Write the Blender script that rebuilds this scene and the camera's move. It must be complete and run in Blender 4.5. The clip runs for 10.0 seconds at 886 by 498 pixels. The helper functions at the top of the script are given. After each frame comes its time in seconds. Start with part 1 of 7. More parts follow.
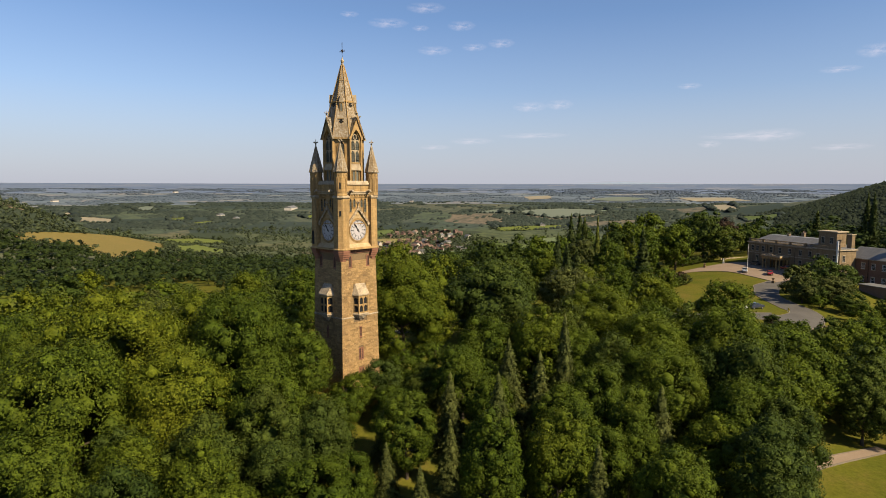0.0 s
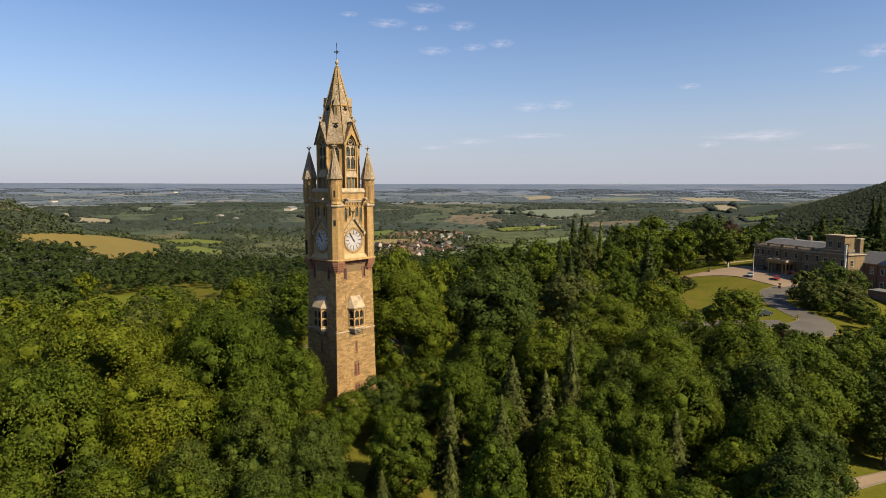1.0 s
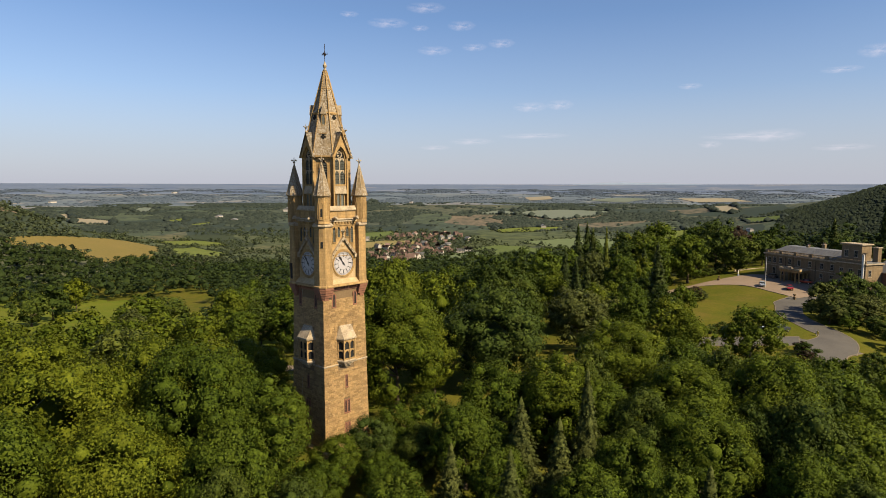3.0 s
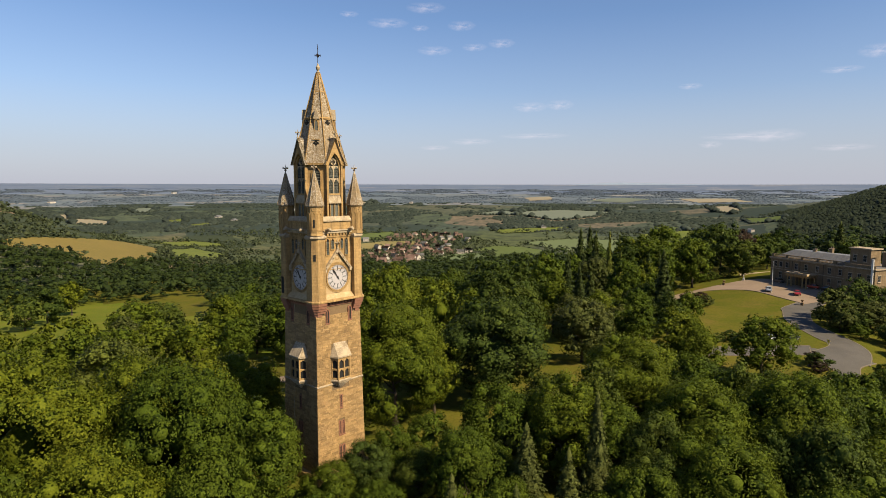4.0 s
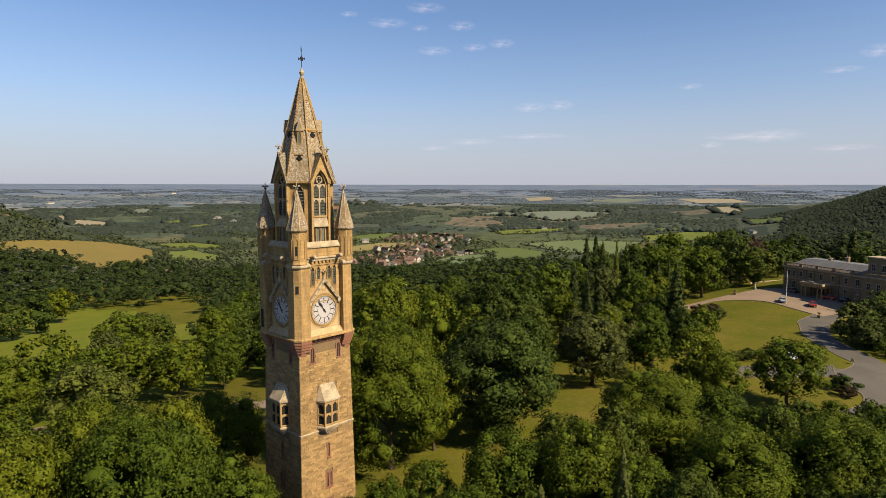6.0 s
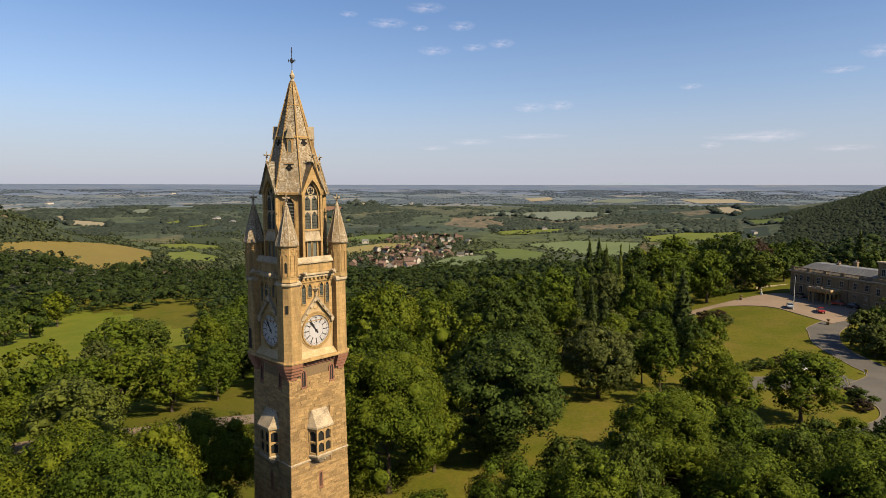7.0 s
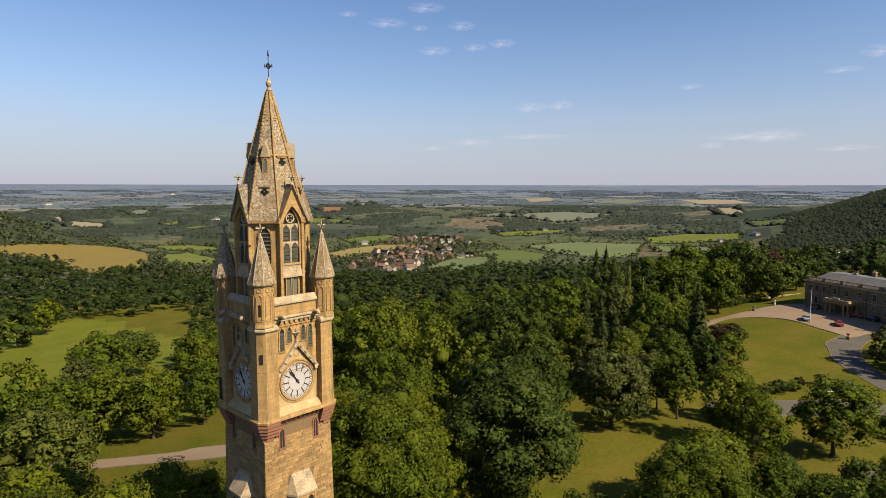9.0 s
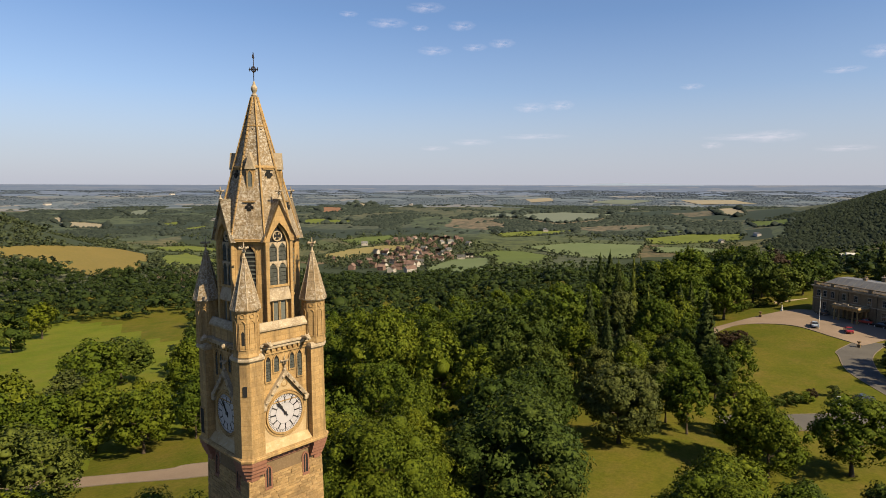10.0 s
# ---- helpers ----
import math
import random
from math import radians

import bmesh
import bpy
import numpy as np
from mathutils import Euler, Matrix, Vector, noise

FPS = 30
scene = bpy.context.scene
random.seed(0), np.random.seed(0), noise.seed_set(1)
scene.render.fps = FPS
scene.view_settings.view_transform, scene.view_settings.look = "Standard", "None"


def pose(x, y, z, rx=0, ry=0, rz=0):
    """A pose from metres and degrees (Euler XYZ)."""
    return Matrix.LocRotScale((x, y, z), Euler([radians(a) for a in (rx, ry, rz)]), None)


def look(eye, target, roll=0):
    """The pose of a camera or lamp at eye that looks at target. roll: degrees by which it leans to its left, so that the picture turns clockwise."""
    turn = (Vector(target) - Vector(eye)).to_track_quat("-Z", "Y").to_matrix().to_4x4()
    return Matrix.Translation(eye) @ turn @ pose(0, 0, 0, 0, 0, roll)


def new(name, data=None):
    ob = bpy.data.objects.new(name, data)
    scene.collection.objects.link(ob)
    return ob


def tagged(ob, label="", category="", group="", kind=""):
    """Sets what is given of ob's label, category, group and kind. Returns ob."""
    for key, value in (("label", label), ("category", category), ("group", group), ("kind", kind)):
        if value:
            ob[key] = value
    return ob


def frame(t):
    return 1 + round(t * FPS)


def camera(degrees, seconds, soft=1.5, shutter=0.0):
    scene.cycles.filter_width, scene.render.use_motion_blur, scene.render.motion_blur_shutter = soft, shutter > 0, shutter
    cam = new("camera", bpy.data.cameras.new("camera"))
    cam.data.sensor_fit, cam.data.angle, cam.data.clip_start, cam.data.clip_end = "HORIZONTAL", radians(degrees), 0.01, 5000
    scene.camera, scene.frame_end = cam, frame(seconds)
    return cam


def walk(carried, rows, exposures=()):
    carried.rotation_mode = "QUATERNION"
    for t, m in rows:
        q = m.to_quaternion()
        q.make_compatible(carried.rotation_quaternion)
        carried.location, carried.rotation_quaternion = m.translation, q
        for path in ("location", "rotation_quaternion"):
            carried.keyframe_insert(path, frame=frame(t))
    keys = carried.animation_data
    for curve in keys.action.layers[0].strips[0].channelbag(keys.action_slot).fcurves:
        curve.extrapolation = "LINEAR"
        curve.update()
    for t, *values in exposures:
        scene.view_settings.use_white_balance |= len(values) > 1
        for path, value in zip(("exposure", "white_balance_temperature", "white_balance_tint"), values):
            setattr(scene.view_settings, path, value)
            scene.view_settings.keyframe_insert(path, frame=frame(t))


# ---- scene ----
# ---------------------------------------------------------------- camera
cam = camera(72.69082, 10.0, soft=0.75)


def eye_at(t):
    return Vector((-53.51339 + 3.06785 * t + -0.00503 * t * t,
                   -68.48651 + 2.77120 * t + 0.00667 * t * t,
                   29.09837 + 1.02210 * t + 0.00122 * t * t))


YAW, TILT, ROLL = 47.27829, 5.85640, 0.06818
AHEAD = Vector((math.sin(radians(YAW)) * math.cos(radians(TILT)),
                math.cos(radians(YAW)) * math.cos(radians(TILT)), -math.sin(radians(TILT))))
walk(cam, [(i * 0.5, look(eye_at(i * 0.5), eye_at(i * 0.5) + 100 * AHEAD, ROLL)) for i in range(21)],
     exposures=[(0, 1.0, 6000, 14), (10, 1.0, 6000, 14)])

# ---------------------------------------------------------------- sky, sun, exposure
SUN_SIDE, SUN_HEIGHT = 8.0, 41.0          # degrees: round from the tower's lit face, above the ground
sun_to = Vector((math.sin(radians(SUN_SIDE)) * math.cos(radians(SUN_HEIGHT)),
                 -math.cos(radians(SUN_SIDE)) * math.cos(radians(SUN_HEIGHT)), math.sin(radians(SUN_HEIGHT))))
world = bpy.data.worlds.new("sky")
scene.world = world
world.use_nodes = True
wn = world.node_tree.nodes
sky = wn.new("ShaderNodeTexSky")
sky.sky_type, sky.sun_disc = "NISHITA", False
sky.sun_elevation, sky.sun_rotation = radians(SUN_HEIGHT), math.atan2(sun_to.x, sun_to.y)
sky.altitude, sky.air_density, sky.dust_density, sky.ozone_density = 300, 1.0, 0.6, 2.9
wn["Background"].inputs["Strength"].default_value = 0.060
# summer haze: the sky pales to a soft lilac all round the horizon
wl = world.node_tree.links
where, split = wn.new("ShaderNodeTexCoord"), wn.new("ShaderNodeSeparateXYZ")
haze_ramp, haze = wn.new("ShaderNodeValToRGB"), wn.new("ShaderNodeMix")
wl.new(where.outputs["Generated"], split.inputs[0])
wl.new(split.outputs["Z"], haze_ramp.inputs[0])
els = haze_ramp.color_ramp.elements
els.new(0.07)
els.new(0.2)
for e, (at_z, amount) in zip(els, ((0.0, 0.9), (0.06, 0.68), (0.15, 0.2), (0.26, 0.0))):
    e.position, e.color = at_z, (amount, amount, amount, 1)
haze.data_type = "RGBA"
wl.new(haze_ramp.outputs[0], haze.inputs[0])
wl.new(sky.outputs[0], haze.inputs[6])
haze.inputs[7].default_value = (4.25, 4.25, 4.5, 1)
wl.new(haze.outputs[2], wn["Background"].inputs["Color"])
sun_lamp = bpy.data.lights.new("sun", "SUN")
sun_lamp.energy, sun_lamp.angle, sun_lamp.color = 5.0, radians(0.6), (1.0, 0.80, 0.47)
new("sun", sun_lamp).matrix_world = look(sun_to * 300, (0, 0, 0))

# ---------------------------------------------------------------- materials


def mix_rgb(nt, a, b, fac, mode="MIX"):
    m = nt.nodes.new("ShaderNodeMix")
    m.data_type, m.blend_type = "RGBA", mode
    for value, at in ((fac, 0), (a, 6), (b, 7)):
        if isinstance(value, bpy.types.NodeSocket):
            nt.links.new(value, m.inputs[at])
        else:
            m.inputs[at].default_value = value if at == 0 else (*value, 1)
    return m.outputs[2]


def noise_tex(nt, coord, scale, detail=4, rough=0.6, stretch=None):
    n = nt.nodes.new("ShaderNodeTexNoise")
    n.inputs["Scale"].default_value, n.inputs["Detail"].default_value = scale, detail
    n.inputs["Roughness"].default_value = rough
    if stretch:
        mp = nt.nodes.new("ShaderNodeMapping")
        mp.inputs["Scale"].default_value = stretch
        nt.links.new(coord, mp.inputs[0])
        coord = mp.outputs[0]
    nt.links.new(coord, n.inputs["Vector"])
    return n.outputs[0]


def ramp(nt, fac, *stops):
    r = nt.nodes.new("ShaderNodeValToRGB")
    el = r.color_ramp.elements
    while len(el) < len(stops):
        el.new(0.5)
    for e, (p, c) in zip(el, stops):
        e.position, e.color = p, (*c, 1) if len(c) == 3 else c
    nt.links.new(fac, r.inputs[0])
    return r.outputs[0]


def bump(nt, bsdf, height, strength, dist):
    b = nt.nodes.new("ShaderNodeBump")
    b.inputs["Strength"].default_value, b.inputs["Distance"].default_value = strength, dist
    nt.links.new(height, b.inputs["Height"])
    nt.links.new(b.outputs[0], bsdf.inputs["Normal"])


def material(name, rough=0.8, metal=0.0):
    m = bpy.data.materials.new(name)
    m.use_nodes = True
    nt = m.node_tree
    bsdf = nt.nodes["Principled BSDF"]
    bsdf.inputs["Roughness"].default_value, bsdf.inputs["Metallic"].default_value = rough, metal
    tc = nt.nodes.new("ShaderNodeTexCoord")
    geo = nt.nodes.new("ShaderNodeNewGeometry")
    info = nt.nodes.new("ShaderNodeObjectInfo")
    return m, nt, bsdf, tc.outputs["Object"], geo, info


BLACK, WHITE = (0, 0, 0), (1, 1, 1)


def surface(name, base, dark, light, grain=6.0, patch=0.7, rough=0.85, metal=0.0, relief=0.02, streak=None, vary=0.0, island=False, gloss=0.3):
    """A weathered surface: grain and patches of two other tones over the base."""
    m, nt, bsdf, co, geo, info = material(name, rough, metal)
    bsdf.inputs["Specular IOR Level"].default_value = gloss
    pos = geo.outputs["Position"]
    big = ramp(nt, noise_tex(nt, pos, patch, 5, 0.65, streak), (0.35, BLACK), (0.68, WHITE))
    fine = noise_tex(nt, pos, grain, 6, 0.7)
    c = mix_rgb(nt, base, dark, big)
    c = mix_rgb(nt, c, light, ramp(nt, fine, (0.5, BLACK), (0.78, WHITE)))
    if vary:
        rnd = ramp(nt, geo.outputs["Random Per Island"] if island else info.outputs["Random"], (0, (1 - vary,) * 3), (1, (1 + vary,) * 3))
        c = mix_rgb(nt, c, rnd, 1.0, "MULTIPLY")
    nt.links.new(c, bsdf.inputs["Base Color"])
    bump(nt, bsdf, fine, 0.5, relief)
    return m


def foliage(name, dark, light, tint=0.25, warm=None, grain_size=3.6, lumps=(2.2, 0.12)):
    m, nt, bsdf, co, geo, info = material(name, 0.55)
    isl = geo.outputs["Random Per Island"]
    c = mix_rgb(nt, tuple(v * 0.84 for v in dark), tuple(v * 1.16 for v in light), isl)
    c = mix_rgb(nt, c, warm or light, ramp(nt, noise_tex(nt, geo.outputs["Position"], 0.22, 3, 0.6), (0.42, BLACK), (0.85, (0.7, 0.7, 0.7))))
    rnd = ramp(nt, info.outputs["Random"], (0, (1 - tint, 1 - tint * 0.8, 1 - tint)), (0.5, (1, 1, 1)), (1, (1 + tint, 1 + tint * 0.6, 1 - tint * 0.4)))
    c = mix_rgb(nt, c, rnd, 1.0, "MULTIPLY")
    grain = ramp(nt, noise_tex(nt, geo.outputs["Position"], grain_size, 4, 0.8), (0.3, (0.62, 0.66, 0.66)), (0.5, (1.03, 1.03, 1.0)), (0.72, (1.48, 1.44, 1.28)))
    c = mix_rgb(nt, c, grain, 1.0, "MULTIPLY")
    nt.links.new(c, bsdf.inputs["Base Color"])
    bsdf.inputs["Specular IOR Level"].default_value = 0.04
    bump(nt, bsdf, noise_tex(nt, geo.outputs["Position"], lumps[0], 5, 0.75), 0.6, lumps[1])
    tr = nt.nodes.new("ShaderNodeBsdfTranslucent")
    nt.links.new(c, tr.inputs[0])
    mx = nt.nodes.new("ShaderNodeMixShader")
    mx.inputs[0].default_value = 0.22
    nt.links.new(bsdf.outputs[0], mx.inputs[1])
    nt.links.new(tr.outputs[0], mx.inputs[2])
    nt.links.new(mx.outputs[0], nt.nodes["Material Output"].inputs[0])
    return m


def ashlar(name, base, dark, light, course, length, lichen=0.0, gloss=0.2):
    """Squared blocks in courses, streaked by rain; lichen whitens the slabs of roofs."""
    m, nt, bsdf, co, geo, info = material(name, 0.9)
    bsdf.inputs["Specular IOR Level"].default_value = gloss
    pos = geo.outputs["Position"]
    sep, com = nt.nodes.new("ShaderNodeSeparateXYZ"), nt.nodes.new("ShaderNodeCombineXYZ")
    add = nt.nodes.new("ShaderNodeMath")
    nt.links.new(pos, sep.inputs[0])
    nt.links.new(sep.outputs[0], add.inputs[0])
    nt.links.new(sep.outputs[1], add.inputs[1])
    nt.links.new(add.outputs[0], com.inputs[0])
    nt.links.new(sep.outputs[2], com.inputs[1])
    br = nt.nodes.new("ShaderNodeTexBrick")
    nt.links.new(com.outputs[0], br.inputs["Vector"])
    for key, value in (("Scale", 1.0), ("Mortar Size", 0.014), ("Mortar Smooth", 0.3), ("Brick Width", length), ("Row Height", course), ("Bias", 0.0)):
        br.inputs[key].default_value = value
    br.inputs["Color1"].default_value, br.inputs["Color2"].default_value, br.inputs["Mortar"].default_value = (1.1, 1.09, 1.06, 1), (0.88, 0.88, 0.88, 1), (0.74, 0.72, 0.69, 1)
    fine = noise_tex(nt, pos, 6, 6, 0.75)
    c = mix_rgb(nt, base, light, ramp(nt, fine, (0.45, BLACK), (0.75, WHITE)))
    c = mix_rgb(nt, c, br.outputs["Color"], 1.0, "MULTIPLY")
    streaks = ramp(nt, noise_tex(nt, pos, 1.0, 6, 0.7, (1.5, 1.5, 0.22)), (0.46, BLACK), (0.72, WHITE))
    c = mix_rgb(nt, c, dark, streaks)
    if lichen:
        spots = ramp(nt, noise_tex(nt, pos, 5.5, 8, 0.85), (0.48, BLACK), (0.58, WHITE))
        zone = ramp(nt, noise_tex(nt, pos, 0.55, 3, 0.6), (0.31, BLACK), (0.53, (lichen * 0.95,) * 3))
        both = mix_rgb(nt, spots, zone, 1.0, "MULTIPLY")
        c = mix_rgb(nt, c, (0.52, 0.49, 0.43), both)
    nt.links.new(c, bsdf.inputs["Base Color"])
    hgt = mix_rgb(nt, fine, br.outputs["Fac"], 0.5, "SUBTRACT")
    bump(nt, bsdf, hgt, 0.6, 0.025)
    return m


STONE = ashlar("golden_ashlar", (0.288, 0.186, 0.076), (0.128, 0.087, 0.044), (0.375, 0.272, 0.136), 0.34, 0.8)
STONE_PALE = surface("pale_weathered_stone", (0.330, 0.265, 0.175), (0.165, 0.125, 0.080), (0.470, 0.415, 0.330), 7, 1.1, relief=0.02)
CREAM = surface("cream_dressed_stone", (0.365, 0.272, 0.146), (0.270, 0.188, 0.090), (0.430, 0.350, 0.225), 3, 0.9, streak=(1, 1, 0.4), relief=0.01)
RUBBLE = surface("coursed_rubble_bed", (0.150, 0.100, 0.052), (0.110, 0.075, 0.040), (0.190, 0.138, 0.080), 6, 0.6, relief=0.03)
RUBBLE_STONE = surface("coursed_rubble_stone", (0.270, 0.174, 0.072), (0.180, 0.115, 0.052), (0.345, 0.248, 0.122), 5, 0.6, relief=0.03, vary=0.25)
RUBBLE_JOINED = surface("coursed_rubble_stonework", (0.270, 0.174, 0.072), (0.180, 0.115, 0.052), (0.345, 0.248, 0.122), 5, 0.6, relief=0.03, vary=0.25, island=True)
RED = surface("red_sandstone", (0.205, 0.094, 0.056), (0.150, 0.070, 0.044), (0.262, 0.138, 0.092), 6, 0.9, relief=0.015)
ROOF = ashlar("lichened_stone_roof", (0.180, 0.128, 0.070), (0.088, 0.064, 0.036), (0.240, 0.188, 0.120), 0.22, 0.45, 0.62)
ROOF_PALE = ashlar("pale_lichened_slabs", (0.215, 0.165, 0.105), (0.115, 0.088, 0.055), (0.290, 0.245, 0.180), 0.4, 0.9, 1.0)
LEAD = surface("lead_and_slate", (0.136, 0.136, 0.136), (0.093, 0.093, 0.096), (0.192, 0.192, 0.192), 3, 0.4, rough=0.55)
IRON = surface("dark_iron", (0.035, 0.03, 0.028), (0.025, 0.02, 0.02), (0.09, 0.05, 0.03), 12, 2, rough=0.5, metal=0.6)
DIAL = surface("opal_dial", (0.37, 0.355, 0.37), (0.31, 0.30, 0.315), (0.42, 0.41, 0.42), 4, 0.6, rough=0.35, relief=0.002)
INK = surface("black_paint", (0.015, 0.014, 0.016), (0.02, 0.018, 0.02), (0.03, 0.026, 0.026), 12, 2, rough=0.4)
# near-black colour stands for the shade inside openings; the plates are solid
VOID = surface("opening_shade_black", (0.012, 0.012, 0.012), (0.01, 0.01, 0.01), (0.02, 0.02, 0.02), 4, 1)
LOUVRE = surface("slate_louvre", (0.099, 0.105, 0.093), (0.062, 0.068, 0.062), (0.136, 0.143, 0.124), 6, 1.2)
HALL = ashlar("hall_limestone", (0.170, 0.124, 0.073), (0.098, 0.072, 0.044), (0.215, 0.165, 0.103), 0.4, 0.9)
WING = surface("brown_brick_wall", (0.165, 0.090, 0.055), (0.125, 0.070, 0.044), (0.200, 0.120, 0.080), 3, 0.3, relief=0.02)
SASH_PAINT = surface("weathered_sash_paint", (0.240, 0.220, 0.190), (0.180, 0.165, 0.140), (0.300, 0.280, 0.250), 6, 0.8, rough=0.6)
WHITE_PAINT = surface("white_paint", (0.465, 0.459, 0.44), (0.409, 0.403, 0.384), (0.496, 0.496, 0.484), 6, 0.8, rough=0.5)
GRAVEL = surface("pale_gravel", (0.205, 0.155, 0.115), (0.165, 0.125, 0.092), (0.245, 0.195, 0.150), 9, 0.12, relief=0.02, gloss=0.1)
TARMAC = surface("grey_tarmac", (0.090, 0.084, 0.076), (0.066, 0.062, 0.057), (0.120, 0.112, 0.102), 9, 0.15, relief=0.01, gloss=0.15)
BARK = surface("grey_brown_bark", (0.062, 0.046, 0.031), (0.037, 0.028, 0.019), (0.105, 0.087, 0.062), 8, 1.5, streak=(3, 3, 0.5), relief=0.05)


def turf(name, deep, bright, dry):
    """Mown grass with worn and dry patches of two sizes."""
    m, nt, bsdf, co, geo, info = material(name, 0.95)
    bsdf.inputs["Specular IOR Level"].default_value = 0.03
    pos = geo.outputs["Position"]
    c = mix_rgb(nt, deep, bright, ramp(nt, noise_tex(nt, pos, 0.06, 5, 0.7), (0.35, BLACK), (0.65, WHITE)))
    c = mix_rgb(nt, c, dry, ramp(nt, noise_tex(nt, pos, 0.13, 7, 0.75), (0.46, BLACK), (0.72, (0.75, 0.75, 0.75))))
    c = mix_rgb(nt, c, ramp(nt, noise_tex(nt, pos, 1.6, 5, 0.8), (0.3, (0.72, 0.75, 0.72)), (0.7, (1.25, 1.22, 1.2))), 1.0, "MULTIPLY")
    nt.links.new(c, bsdf.inputs["Base Color"])
    bump(nt, bsdf, noise_tex(nt, pos, 2.5, 5, 0.8), 0.6, 0.1)
    return m


KERB = surface("worn_kerb_stone", (0.150, 0.122, 0.090), (0.115, 0.095, 0.070), (0.185, 0.155, 0.118), 6, 0.5)
GRASS = turf("mown_grass", (0.060, 0.071, 0.008), (0.090, 0.086, 0.011), (0.116, 0.088, 0.023))
MEADOW = turf("meadow_grass", (0.078, 0.104, 0.010), (0.112, 0.124, 0.014), (0.124, 0.112, 0.024))


def far_land(name, tones, wood):
    """Pasture, crops and woodland in irregular enclosures."""
    m, nt, bsdf, co, geo, info = material(name, 0.95)
    pos = geo.outputs["Position"]
    warp = nt.nodes.new("ShaderNodeVectorMath")
    warp.operation = "MULTIPLY_ADD"
    n = nt.nodes.new("ShaderNodeTexNoise")
    n.inputs["Scale"].default_value = 0.004
    nt.links.new(pos, n.inputs["Vector"])
    nt.links.new(n.outputs[1], warp.inputs[0])
    warp.inputs[1].default_value = (160, 160, 0)
    nt.links.new(pos, warp.inputs[2])
    vor = nt.nodes.new("ShaderNodeTexVoronoi")
    vor.inputs["Scale"].default_value = 0.0052
    nt.links.new(warp.outputs[0], vor.inputs["Vector"])
    sep = nt.nodes.new("ShaderNodeSeparateColor")
    nt.links.new(vor.outputs["Color"], sep.inputs[0])
    bsdf.inputs["Specular IOR Level"].default_value = 0.03
    crops = ramp(nt, sep.outputs[0], *zip((0.0, 0.22, 0.24, 0.5, 0.62, 0.8, 0.88, 1.0), tones))
    fine = noise_tex(nt, pos, 0.05, 6, 0.7)
    c = mix_rgb(nt, crops, wood, ramp(nt, fine, (0.42, BLACK), (0.66, WHITE)))
    nt.links.new(c, bsdf.inputs["Base Color"])
    return m


FARMLAND = far_land("farmland", ((0.037, 0.047, 0.028), (0.034, 0.044, 0.028), (0.075, 0.089, 0.042), (0.068, 0.083, 0.046), (0.109, 0.101, 0.055), (0.062, 0.075, 0.051), (0.184, 0.126, 0.084), (0.110, 0.092, 0.055)), (0.034, 0.044, 0.028))
# aerial haze is painted into these land tones: bluer from ring to ring
MIDLAND = far_land("haze_tinted_farmland", ((0.034, 0.046, 0.038), (0.032, 0.043, 0.036), (0.069, 0.084, 0.052), (0.060, 0.076, 0.052), (0.096, 0.095, 0.062), (0.053, 0.069, 0.053), (0.142, 0.115, 0.083), (0.096, 0.088, 0.065)), (0.030, 0.041, 0.036))
PLAIN = far_land("haze_tinted_plain", ((0.081, 0.105, 0.132), (0.077, 0.101, 0.130), (0.119, 0.140, 0.156), (0.108, 0.130, 0.152), (0.156, 0.165, 0.161), (0.099, 0.121, 0.147), (0.220, 0.205, 0.183), (0.154, 0.152, 0.158)), (0.075, 0.098, 0.127))
PLAIN_EDGE = far_land("haze_tinted_far_plain", ((0.092, 0.120, 0.184), (0.090, 0.118, 0.182), (0.114, 0.142, 0.200), (0.108, 0.136, 0.196), (0.132, 0.156, 0.204), (0.102, 0.130, 0.194), (0.165, 0.176, 0.208), (0.126, 0.148, 0.198)), (0.086, 0.113, 0.178))
TAN = surface("stubble", (0.150, 0.116, 0.036), (0.120, 0.100, 0.031), (0.180, 0.140, 0.050), 0.3, 0.012, gloss=0.03)
STRAW = surface("ripe_barley", (0.190, 0.162, 0.068), (0.153, 0.131, 0.055), (0.211, 0.184, 0.089), 0.3, 0.02, gloss=0.03)
PASTURE = surface("bright_pasture", (0.105, 0.124, 0.028), (0.081, 0.102, 0.025), (0.13, 0.143, 0.037), 0.3, 0.015, gloss=0.03)
CROP = surface("green_crop", (0.081, 0.105, 0.034), (0.065, 0.087, 0.031), (0.099, 0.121, 0.043), 0.3, 0.015, gloss=0.03)
PALECROP = surface("pale_crop", (0.102, 0.127, 0.062), (0.087, 0.112, 0.053), (0.118, 0.14, 0.074), 0.3, 0.015, gloss=0.03)
# crop and corn for far fields, paled and greyed with haze in the colour
HAZY_CROP = surface("hazed_green_crop", (0.118, 0.136, 0.108), (0.104, 0.122, 0.098), (0.132, 0.148, 0.116), 0.3, 0.015, gloss=0.03)
HAZY_STRAW = surface("hazed_ripe_corn", (0.215, 0.192, 0.138), (0.190, 0.170, 0.124), (0.235, 0.210, 0.155), 0.3, 0.02, gloss=0.03)
SOIL = surface("bare_red_soil", (0.186, 0.105, 0.062), (0.155, 0.087, 0.053), (0.211, 0.124, 0.081), 0.3, 0.02, gloss=0.03)
# brick and tile reds are muted, with haze over the village mixed in
BRICK = surface("red_brick", (0.165, 0.108, 0.084), (0.130, 0.086, 0.068), (0.200, 0.140, 0.112), 2, 0.3)
TILE = surface("red_roof_tile", (0.185, 0.120, 0.096), (0.145, 0.098, 0.080), (0.225, 0.155, 0.125), 1, 0.2, vary=0.3)
